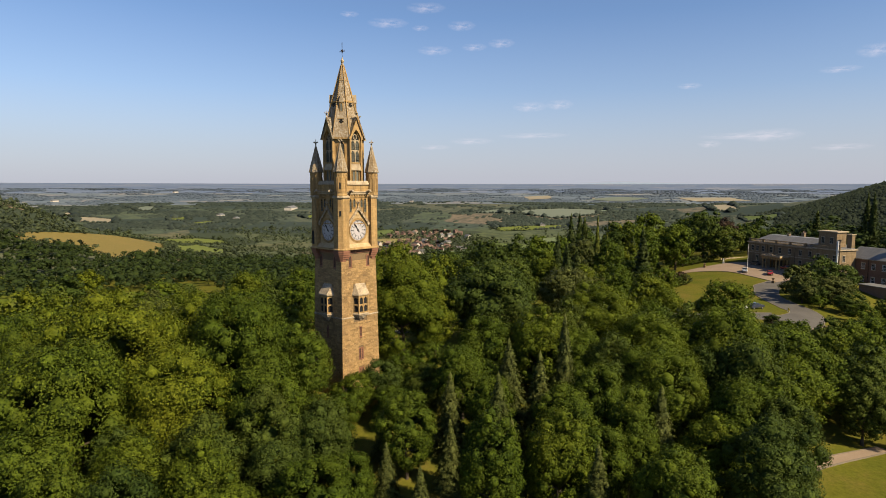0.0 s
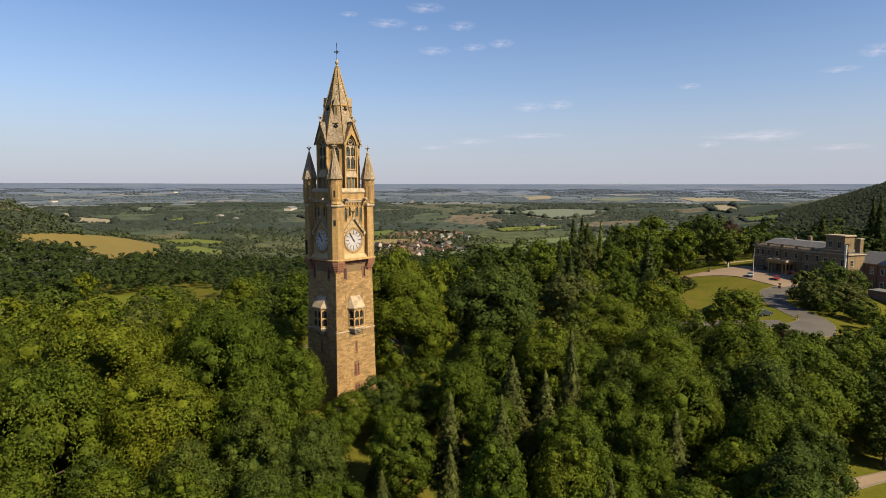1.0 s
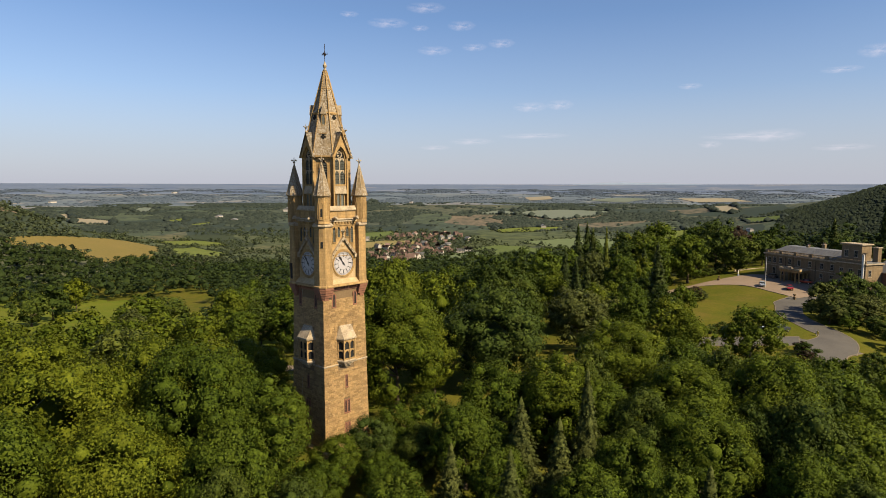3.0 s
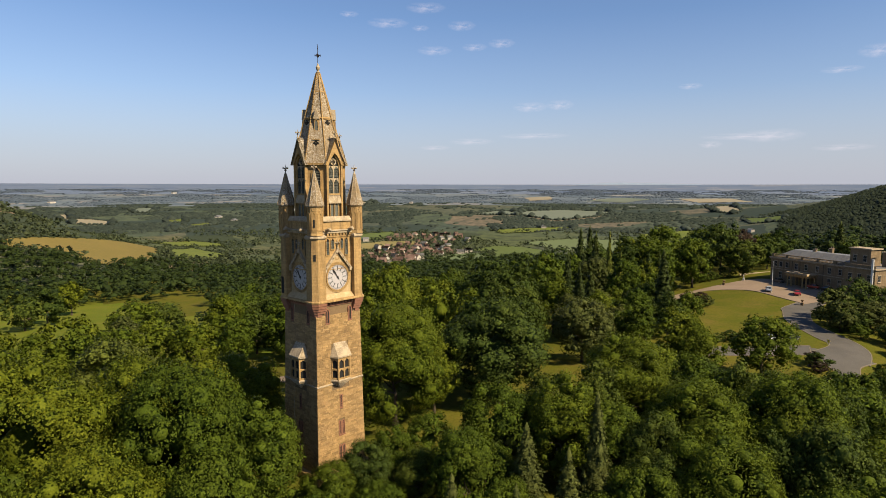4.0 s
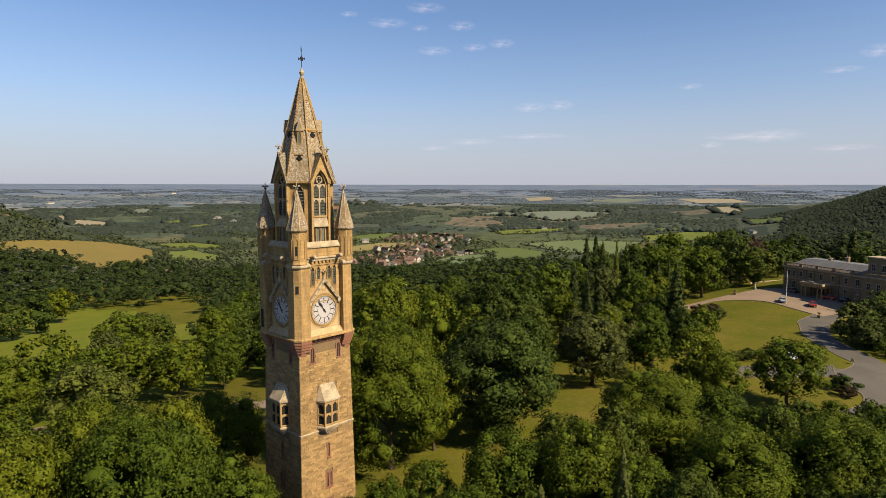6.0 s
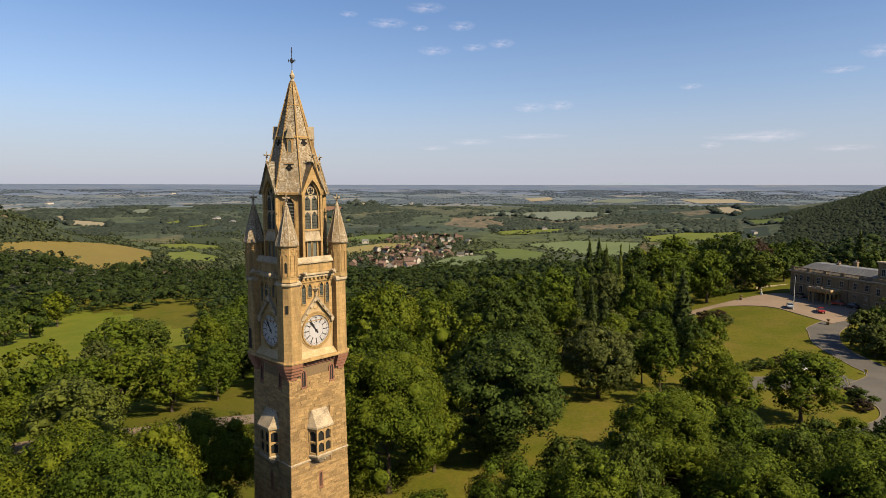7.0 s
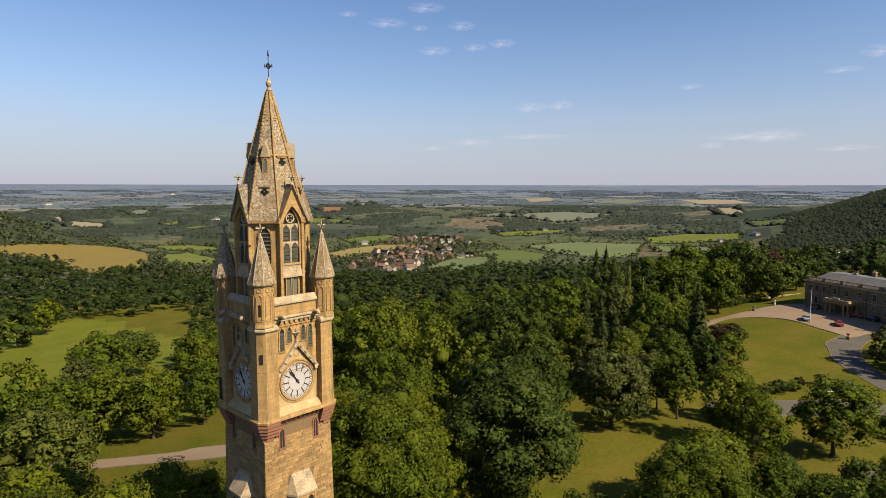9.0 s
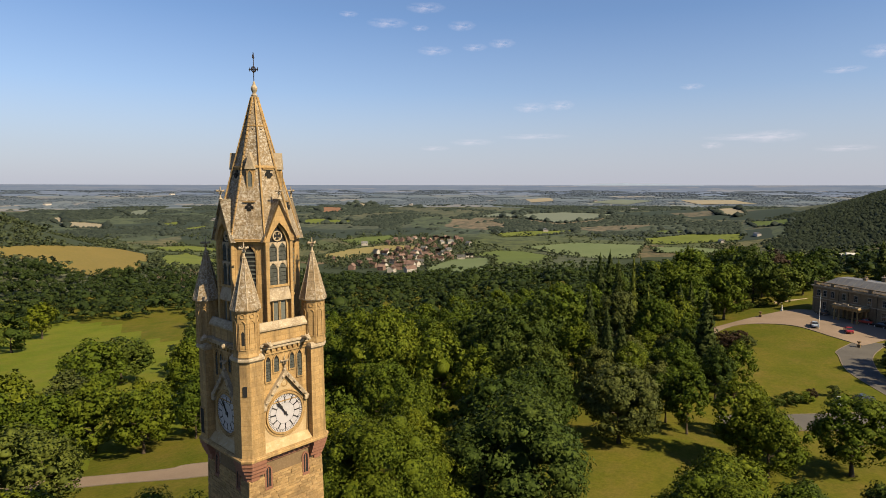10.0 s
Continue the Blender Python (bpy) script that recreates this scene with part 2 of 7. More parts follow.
RENDER_WALL = surface("pale_render", (0.372, 0.341, 0.298), (0.31, 0.285, 0.248), (0.422, 0.397, 0.36), 1, 0.2, vary=0.15)
LEAF_LIME = foliage("lime_leaves", (0.040, 0.061, 0.006), (0.085, 0.106, 0.009), 0.16, (0.101, 0.110, 0.008))
LEAF_GREEN = foliage("green_leaves", (0.029, 0.048, 0.007), (0.063, 0.089, 0.008), 0.2, (0.078, 0.095, 0.008))
LEAF_DARK = foliage("dark_leaves", (0.022, 0.038, 0.009), (0.050, 0.071, 0.013), 0.25, (0.065, 0.080, 0.013))
LEAF_FIR = foliage("fir_needles", (0.017, 0.026, 0.008), (0.036, 0.050, 0.014), 0.2, (0.043, 0.055, 0.015))
LEAF_GOLD = foliage("golden_needles", (0.041, 0.053, 0.013), (0.087, 0.106, 0.019), 0.15, (0.095, 0.110, 0.019))
LEAF_BROWN = foliage("larch_needles", (0.036, 0.046, 0.012), (0.070, 0.082, 0.023), 0.15, (0.077, 0.084, 0.025))
LEAF_COPPER = foliage("copper_leaves", (0.019, 0.014, 0.011), (0.043, 0.031, 0.022), 0.15, (0.05, 0.031, 0.022))
LEAF_WOOD = foliage("woodland_leaves", (0.011, 0.020, 0.009), (0.025, 0.040, 0.012), 0.2, (0.033, 0.045, 0.012))
# next three leaf colours have distance haze mixed in as blue and grey
LEAF_HAZE = foliage("hazed_horizon_woods", (0.061, 0.083, 0.117), (0.081, 0.102, 0.139), 0.1, (0.088, 0.107, 0.142), 0.3, (0.25, 0.6))
LEAF_MID = foliage("hazed_valley_woods", (0.025, 0.035, 0.033), (0.040, 0.051, 0.043), 0.1, (0.046, 0.055, 0.045), 0.45, (0.4, 0.5))
LEAF_HILL = foliage("hazed_hill_conifers", (0.015, 0.022, 0.016), (0.027, 0.036, 0.025), 0.1, (0.031, 0.038, 0.026), 0.45, (0.4, 0.5))
# pale blue of the ridge is haze painted as base colour
RIDGE = surface("haze_blue_ridge", (0.20, 0.25, 0.33), (0.19, 0.24, 0.32), (0.21, 0.26, 0.34), 0.02, 0.002)
# leaves greyed and cooled: a little distance haze put into the colour
LEAF_FAR = foliage("lightly_hazed_woodland", (0.028, 0.041, 0.022), (0.060, 0.073, 0.037), 0.2, (0.074, 0.083, 0.042), 1.2, (0.9, 0.8))


def glass_pane(name, tone):
    m, nt, bsdf, co, geo, info = material(name, 0.08)
    bsdf.inputs["Base Color"].default_value = (*tone, 1)
    bsdf.inputs["Specular IOR Level"].default_value = 0.6
    return m


PANE = glass_pane("dark_window_glass", (0.02, 0.022, 0.025))


def car_paint(name, tone):
    m, nt, bsdf, co, geo, info = material(name, 0.3)
    c = mix_rgb(nt, tone, tuple(t * 0.8 for t in tone), noise_tex(nt, geo.outputs["Position"], 3))
    nt.links.new(c, bsdf.inputs["Base Color"])
    bsdf.inputs["Coat Weight"].default_value = 0.6
    return m


RUBBER = surface("tyre_rubber", (0.02, 0.02, 0.02), (0.015, 0.015, 0.015), (0.03, 0.03, 0.03), 8, 1)
CHROME = surface("bright_metal", (0.6, 0.6, 0.6), (0.5, 0.5, 0.5), (0.65, 0.65, 0.65), 8, 1, rough=0.3, metal=0.9)

# ---------------------------------------------------------------- the land
HEART = Vector((-39.0, -55.0))             # the distance is laid out round this point


def smooth(a, b, v):
    v = min(1.0, max(0.0, (v - a) / (b - a)))
    return v * v * (3 - 2 * v)


RINGS = ((0, -6), (200, -14), (450, -46), (800, -70), (1100, -82), (1250, -77), (1550, -62), (1950, -36), (2900, -14), (3600, 11), (4300, 34), (4990, 56))


def polar(x, y):
    dx, dy = x - HEART.x, y - HEART.y
    a = math.degrees(math.atan2(dx, dy)) - YAW
    return math.hypot(dx, dy), (a + 180) % 360 - 180


def place(r, a):
    b = radians(a + YAW)
    return HEART.x + r * math.sin(b), HEART.y + r * math.cos(b)


def land(x, y):
    r, a = polar(x, y)
    for (r0, z0), (r1, z1) in zip(RINGS, RINGS[1:]):
        if r <= r1:
            break
    f = min(1.0, max(0.0, (r - r0) / (r1 - r0)))
    far = z0 + (z1 - z0) * (f * 0.5 + smooth(0, 1, f) * 0.5)
    if r > 120:
        far += 128 * math.exp(-((a + 47) / 9.5) ** 2 / 2 - ((r - 1000) / 260) ** 2 / 2)
        far += 18 * math.exp(-((a + 32) / 10) ** 2 / 2 - ((r - 800) / 200) ** 2 / 2)
        far += 140 * math.exp(-((a - 43.5) / 8.0) ** 2 / 2 - ((r - 1600) / 330) ** 2 / 2)
        far += 6 * noise.noise((x / 420, y / 420, 3.1)) * smooth(300, 900, r) * (1 - smooth(3500, 4600, r))
    near = -2.6 * smooth(15, 85, x)
    yy = max(0.0, y)
    yy = yy * yy / (yy + 25)
    near -= 50 * (1 - math.exp(-yy / 260))
    near -= 5.0 * smooth(32, 62, -y) + 8 * smooth(70, 200, -y)
    near -= 5.0 * smooth(6, 34, (-x - y) * 0.7071) * (1 - smooth(32, 62, -y))
    near += 2.8 * smooth(150, 205, x)
    near += 0.25 * noise.noise((x / 18, y / 18, 0))
    k = smooth(260, 520, math.hypot(x - 60, y - 30))
    return near * (1 - k) + far * k


def ground_mesh():
    """One sheet in rings round the tower, out to the horizon."""
    radii = [0.0] + [6 * 1.045 ** i for i in range(153)]
    radii = [r for r in radii if r < 4960] + [4960]
    n = 240
    verts, faces = [(HEART.x, HEART.y, land(*HEART))], []
    for r in radii[1:]:
        for k in range(n):
            x, y = place(r, 360 * k / n)
            verts.append((x, y, land(x, y)))
    for k in range(n):
        faces.append((0, 1 + (k + 1) % n, 1 + k))
    for j in range(len(radii) - 2):
        for k in range(n):
            a, b = 1 + j * n + k, 1 + j * n + (k + 1) % n
            faces.append((a, b, b + n, a + n))
    me = bpy.data.meshes.new("ground")
    me.from_pydata(verts, [], faces)
    me.materials.append(GRASS)
    me.materials.append(FARMLAND)
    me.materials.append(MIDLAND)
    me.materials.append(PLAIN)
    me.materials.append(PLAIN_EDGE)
    me.materials.append(MEADOW)
    for p in me.polygons:
        p.use_smooth = True
        r = math.hypot(p.center.x - 60, p.center.y - 30)
        if r < 420 and p.center.y > 74 + 0.3 * p.center.x and p.center.x < 90:
            p.material_index = 5
            continue
        # each farther ring takes tones with more painted blue haze
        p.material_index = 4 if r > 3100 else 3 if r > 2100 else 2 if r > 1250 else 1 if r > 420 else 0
    return me


tagged(new("ground", ground_mesh()), "mown parkland sloping down to wide farmland", "ground", kind="structure")

# ---------------------------------------------------------------- building helpers


def part(name, bm, mat, parent=None, label=""):
    me = bpy.data.meshes.new(name)
    bm.to_mesh(me)
    bm.free()
    me.materials.append(mat)
    ob = new(name, me)
    if parent:
        ob.parent = parent
    if label:
        ob["label"] = label
    return ob


def thing(name, m, label, category, group="", kind=""):
    ob = new(name)
    ob.matrix_world = m
    ob.empty_display_size = 0.2
    return tagged(ob, label, category, group, kind)


def box(bm, x0, x1, y0, y1, z0, z1, bevel=0.0, m=None):
    r = bmesh.ops.create_cube(bm, size=1)
    mat = Matrix.Translation(((x0 + x1) / 2, (y0 + y1) / 2, (z0 + z1) / 2)) @ Matrix.Diagonal((x1 - x0, y1 - y0, z1 - z0, 1))
    bmesh.ops.transform(bm, matrix=m @ mat if m else mat, verts=r["verts"])
    if bevel:
        bmesh.ops.bevel(bm, geom=list({e for v in r["verts"] for e in v.link_edges}), offset=bevel, segments=1, affect="EDGES")
    return bm


def ring_loft(bm, rings, cap=True):
    """Skins a stack of rings of points of equal number."""
    made = [[bm.verts.new(p) for p in ring] for ring in rings]
    n = len(made[0])
    for a, b in zip(made, made[1:]):
        for i in range(n):
            bm.faces.new((a[i], a[(i + 1) % n], b[(i + 1) % n], b[i]))
    if cap:
        bm.faces.new(made[0][::-1])
        bm.faces.new(made[-1])
    return bm


def ngon(n, r, z, cx=0.0, cy=0.0, turn=0.0):
    return [(cx + r * math.cos(radians(turn) + 2 * math.pi * i / n), cy + r * math.sin(radians(turn) + 2 * math.pi * i / n), z) for i in range(n)]


def lathe(bm, n, profile, cx=0.0, cy=0.0, turn=0.0):
    return ring_loft(bm, [ngon(n, max(r, 0.004), z, cx, cy, turn) for r, z in profile])


def prism(bm, outline, y0, y1, m=None):
    """An outline in x and z, given depth from y0 to y1."""
    a = [bm.verts.new((m @ Vector((x, y0, z))) if m else (x, y0, z)) for x, z in outline]
    b = [bm.verts.new((m @ Vector((x, y1, z))) if m else (x, y1, z)) for x, z in outline]
    n = len(a)
    bm.faces.new(a)
    bm.faces.new(b[::-1])
    for i in range(n):
        bm.faces.new((a[i], b[i], b[(i + 1) % n], a[(i + 1) % n]))
    return bm


def pointed(w, z0, spring, top, n=6):
    """The outline of a pointed arch, of half width w."""
    pts = [(-w, z0), (w, z0)]
    for i in range(n + 1):
        f = i / n
        pts.append((w * (1 - f ** 1.9), spring + (top - spring) * f ** 0.85))
    for i in range(n - 1, -1, -1):
        f = i / n
        pts.append((-w * (1 - f ** 1.9), spring + (top - spring) * f ** 0.85))
    return pts


def arch_frame(bm, inner, grow, y0, y1, m=None):
    """A moulding round an outline, as wide as grow."""
    xs, zs = [p[0] for p in inner], [p[1] for p in inner]
    cx, cz, hw, hh = (max(xs) + min(xs)) / 2, (max(zs) + min(zs)) / 2, (max(xs) - min(xs)) / 2, (max(zs) - min(zs)) / 2
    outer = [(cx + (x - cx) * (hw + grow) / hw, cz + (z - cz) * (hh + grow) / hh) for x, z in inner]
    tr = lambda x, y, z: (m @ Vector((x, y, z))) if m else Vector((x, y, z))
    n = len(inner)
    v = [[bm.verts.new(tr(x, y, z)) for x, z in ring] for ring, y in ((inner, y0), (inner, y1), (outer, y1), (outer, y0))]
    for k in range(4):
        a, b = v[k], v[(k + 1) % 4]
        for i in range(n):
            bm.faces.new((a[i], a[(i + 1) % n], b[(i + 1) % n], b[i]))
    return bm


def bar(bm, a, b, r, n=6):
    a, b = Vector(a), Vector(b)
    d = b - a
    q = d.to_track_quat("Z", "Y").to_matrix().to_4x4()
    m = Matrix.Translation(a) @ q
    rings = [[m @ Vector((r * math.cos(2 * math.pi * i / n), r * math.sin(2 * math.pi * i / n), z)) for i in range(n)] for z in (0, d.length)]
    return ring_loft(bm, rings)


TURNS = [Matrix.Rotation(radians(a), 4, "Z") for a in (0, 90, 180, 270)]

# ---------------------------------------------------------------- the clock tower
tower = thing("clock_tower", pose(0, 0, 0), "tall golden stone Gothic clock tower with an octagonal spire", "tower")
SHAFT_FOOT, SHAFT_TOP = 3.38, 3.03


def shaft_half(z):
    return SHAFT_FOOT + (SHAFT_TOP - SHAFT_FOOT) * min(z, 20) / 20


def square(w, z):
    return [(-w, -w, z), (w, -w, z), (w, w, z), (-w, w, z)]


bm = bmesh.new()
ring_loft(bm, [square(3.75, -1.2), square(3.75, 0.75), square(3.52, 1.0), square(3.36, 1.02)])
part("plinth", bm, STONE, tower)
bm = bmesh.new()
ring_loft(bm, [square(shaft_half(z) - 0.05, z) for z in (0.9, 20.3)])
shaft = part("shaft", bm, RUBBLE, tower)

# openings of the shaft on a face: centre x, half width, foot, springing, top
LIGHTS = ((-1.56, 0.19, 18.1, 19.3, 19.62), (1.56, 0.19, 18.1, 19.3, 19.62), (0.0, 0.12, 8.1, 9.42, 9.44),
          (-0.23, 0.12, 4.9, 6.2, 6.45), (0.23, 0.12, 4.9, 6.2, 6.45), (-0.23, 0.12, 2.1, 3.35, 3.6), (0.23, 0.12, 2.1, 3.35, 3.6))
for ti, turn in enumerate(TURNS):
    for cx, w, z0, sp, top in LIGHTS:
        y = -shaft_half((z0 + top) / 2)
        m = turn @ Matrix.Translation((cx, 0, 0))
        out = pointed(w, z0, sp, top)
        bm = prism(bmesh.new(), out, y - 0.005, y + 0.1, m)
        win = part("window", bm, VOID, tower, "narrow dark lancet window")
        part("window_frame", arch_frame(bmesh.new(), out, 0.105, y - 0.05, y + 0.08, m), RED, win, "red sandstone surround")
        part("window_sill", box(bmesh.new(), -w - 0.1, w + 0.1, y - 0.1, y + 0.05, z0 - 0.16, z0 - 0.02, 0, m), RED, win)
        part("mullion", box(bmesh.new(), -0.025, 0.025, y - 0.02, y + 0.05, z0, top - 0.1, 0, m), RED, win)

# thin moulded band round the shaft under the oriels
bm = bmesh.new()
h = shaft_half(11.0)
ring_loft(bm, [square(h, 10.9), square(h + 0.09, 10.97), square(h + 0.09, 11.08), square(h, 11.17)])
part("string_course", bm, STONE_PALE, tower)


def canted(half, front, out, z, y):
    return [(-half, y, z), (-front, y - out, z), (front, y - out, z), (half, y, z)]


def oriel(turn):
    y = -shaft_half(13) + 0.03
    ori = thing("oriel", pose(0, 0, 0), "", "")
    ori.parent = tower
    bm = bmesh.new()
    ring_loft(bm, [[turn @ Vector(p) for p in canted(1.25 * f, 0.8 * f, 0.8 * f, z, y)]
                   for f, z in ((0.06, 10.35), (0.3, 10.55), (0.32, 10.72), (0.52, 10.75), (0.55, 10.92), (0.74, 10.95), (0.78, 11.12), (0.95, 11.15), (1.0, 11.35), (1.09, 11.36), (1.1, 11.5), (1.0, 11.62))])
    part("corbel", bm, STONE_PALE, ori, "stepped pale stone corbel")
    bm = bmesh.new()
    ring_loft(bm, [[turn @ Vector(p) for p in canted(1.12, 0.68, 0.68, z, y)] for z in (11.55, 14.2)])
    body = part("core", bm, VOID, ori)
    # roof
    bm = bmesh.new()
    top = [turn @ Vector(p) for p in ((-0.85, y, 15.7), (0.85, y, 15.7))]
    e0 = [turn @ Vector(p) for p in canted(1.42, 0.95, 0.95, 14.1, y)]
    e1 = [turn @ Vector(p) for p in canted(1.42, 0.95, 0.95, 14.27, y)]
    a, b, t = [bm.verts.new(p) for p in e0], [bm.verts.new(p) for p in e1], [bm.verts.new(p) for p in top]
    bm.faces.new(a)
    for i in range(3):
        bm.faces.new((a[i], a[i + 1], b[i + 1], b[i]))
    bm.faces.new((b[0], b[1], t[0]))
    bm.faces.new((b[1], b[2], t[1], t[0]))
    bm.faces.new((b[2], b[3], t[1]))
    bm.faces.new((a[3], a[0], b[0], t[0], t[1], b[3]))
    part("roof", bm, STONE_PALE, ori, "sloping pale stone slab roof")
    # posts, rails and tracery on its three sides
    pts = canted(1.25, 0.8, 0.8, 0, y)
    for k in range(3):
        p0, p1 = Vector(pts[k]), Vector(pts[k + 1])
        d = (p1 - p0)
        ang = math.atan2(d.y, d.x)
        L = d.length
        m = turn @ Matrix.Translation(p0) @ Matrix.Rotation(ang, 4, "Z")
        bm = bmesh.new()
        for x in ((0.0, L / 2, L) if k == 1 else (0.06, L - 0.06)):
            box(bm, x - 0.09, x + 0.09, -0.05, 0.14, 11.55, 14.15, 0.02, m)
        box(bm, 0, L, -0.02, 0.1, 12.72, 12.84, 0, m)
        box(bm, 0, L, -0.02, 0.12, 13.85, 14.15, 0, m)
        box(bm, 0, L, -0.03, 0.12, 11.55, 11.75, 0, m)
        n = 2 if k == 1 else 1
        for j in range(n):
            x0, x1 = L * j / n + 0.08, L * (j + 1) / n - 0.08
            for zt in (13.85, 12.72):
                for side in (0, 1):
                    xx = x0 if side == 0 else x1
                    s = 1 if side == 0 else -1
                    prism(bm, [(xx, zt), (xx, zt - 0.36), (xx + s * 0.06, zt - 0.22), (xx + s * (x1 - x0) / 2, zt - 0.02), (xx + s * (x1 - x0) / 2, zt)][::s], 0.0, 0.09, m)
        part("tracery", bm, STONE, ori, "carved stone mullions with cusped heads")
    return ori


for turn in TURNS:
    oriel(turn)

# corbels and the string under the clock stage
bm = bmesh.new()
ring_loft(bm, [square(2.9, 19.95), square(3.1, 19.97), square(3.1, 20.2), square(2.9, 20.22)])
part("red_band", bm, RED, tower, "red sandstone band")
for sx, sy in ((-1, -1), (1, -1), (1, 1), (-1, 1)):
    bm = bmesh.new()
    for w, c, z0, z1 in ((3.14, 0.25, 18.95, 19.3), (3.27, 0.32, 19.3, 19.6), (3.40, 0.4, 19.6, 19.9), (3.52, 0.48, 19.9, 20.2), (3.6, 0.52, 20.2, 20.5)):
        q = 1.9 + (z0 - 18.95) * 0.05
        pts = [(q, q), (w, q), (w, w - c), (w - c, w), (q, w)]
        if z0 < 19.2:
            pts = [(2.3, 2.3), (w, 2.3), (w, w - c), (w - c, w), (2.3, w)]
        pts = [(x * sx, y * sy) for x, y in pts]
        if sx * sy < 0:
            pts.reverse()
        ring_loft(bm, [[(x, y, z) for x, y in pts] for z in (z0, z0 + 0.2, z1 + 0.001)])
    part("corner_corbel", bm, RED, tower, "stepped red sandstone corner corbel")
for turn in TURNS:
    for i in range(9):
        x = -1.72 + i * 0.43
        bm = prism(bmesh.new(), [(-0.1, 20.22), (0.1, 20.22), (0.1, 20.5), (-0.1, 20.5)], -3.34, -2.95, turn @ Matrix.Translation((x, 0, 0)))
        part("corbel_block", bm, RED, tower)


def chamfered(w, c, z):
    return [(-w + c, -w, z), (w - c, -w, z), (w, -w + c, z), (w, w - c, z), (w - c, w, z), (-w + c, w, z), (-w, w - c, z), (-w, -w + c, z)]


bm = bmesh.new()
ring_loft(bm, [chamfered(w, 0.52, z) for w, z in ((3.3, 20.46), (3.66, 20.52), (3.66, 20.66), (3.55, 20.78), (3.2, 20.8))])
part("string_course", bm, STONE, tower, "weathered stone ledge")

# clock stage
bm = bmesh.new()
ring_loft(bm, [square(2.9, 20.6), square(2.9, 29.45)])
stage = part("clock_stage", bm, STONE, tower)


def pier_ring(w, c, z, sx, sy, inner=1.98):
    pts = [(inner, inner), (w, inner), (w, w - c), (w - c, w), (inner, w)]
    pts = [(x * sx, y * sy, z) for x, y in pts]
    return pts if sx * sy > 0 else pts[::-1]


def cross_finial(bm, x, y, z, s):
    """A small stone cross with leafy arms on a knob."""
    lathe(bm, 8, ((0.06 * s, z - 0.1), (0.17 * s, z), (0.08 * s, z + 0.12 * s), (0.06 * s, z + 0.35 * s), (0.15 * s, z + 0.45 * s), (0.05 * s, z + 0.58 * s),
                  (0.045 * s, z + 0.85 * s), (0.02, z + 1.05 * s)), x, y)
    for a in range(4):
        dx, dy = math.cos(a * math.pi / 2), math.sin(a * math.pi / 2)
        bar(bm, (x, y, z + 0.6 * s), (x + dx * 0.3 * s, y + dy * 0.3 * s, z + 0.68 * s), 0.055 * s, 5)
        lathe(bm, 5, ((0.02, z + 0.58 * s), (0.085 * s, z + 0.66 * s), (0.02, z + 0.78 * s)), x + dx * 0.3 * s, y + dy * 0.3 * s)


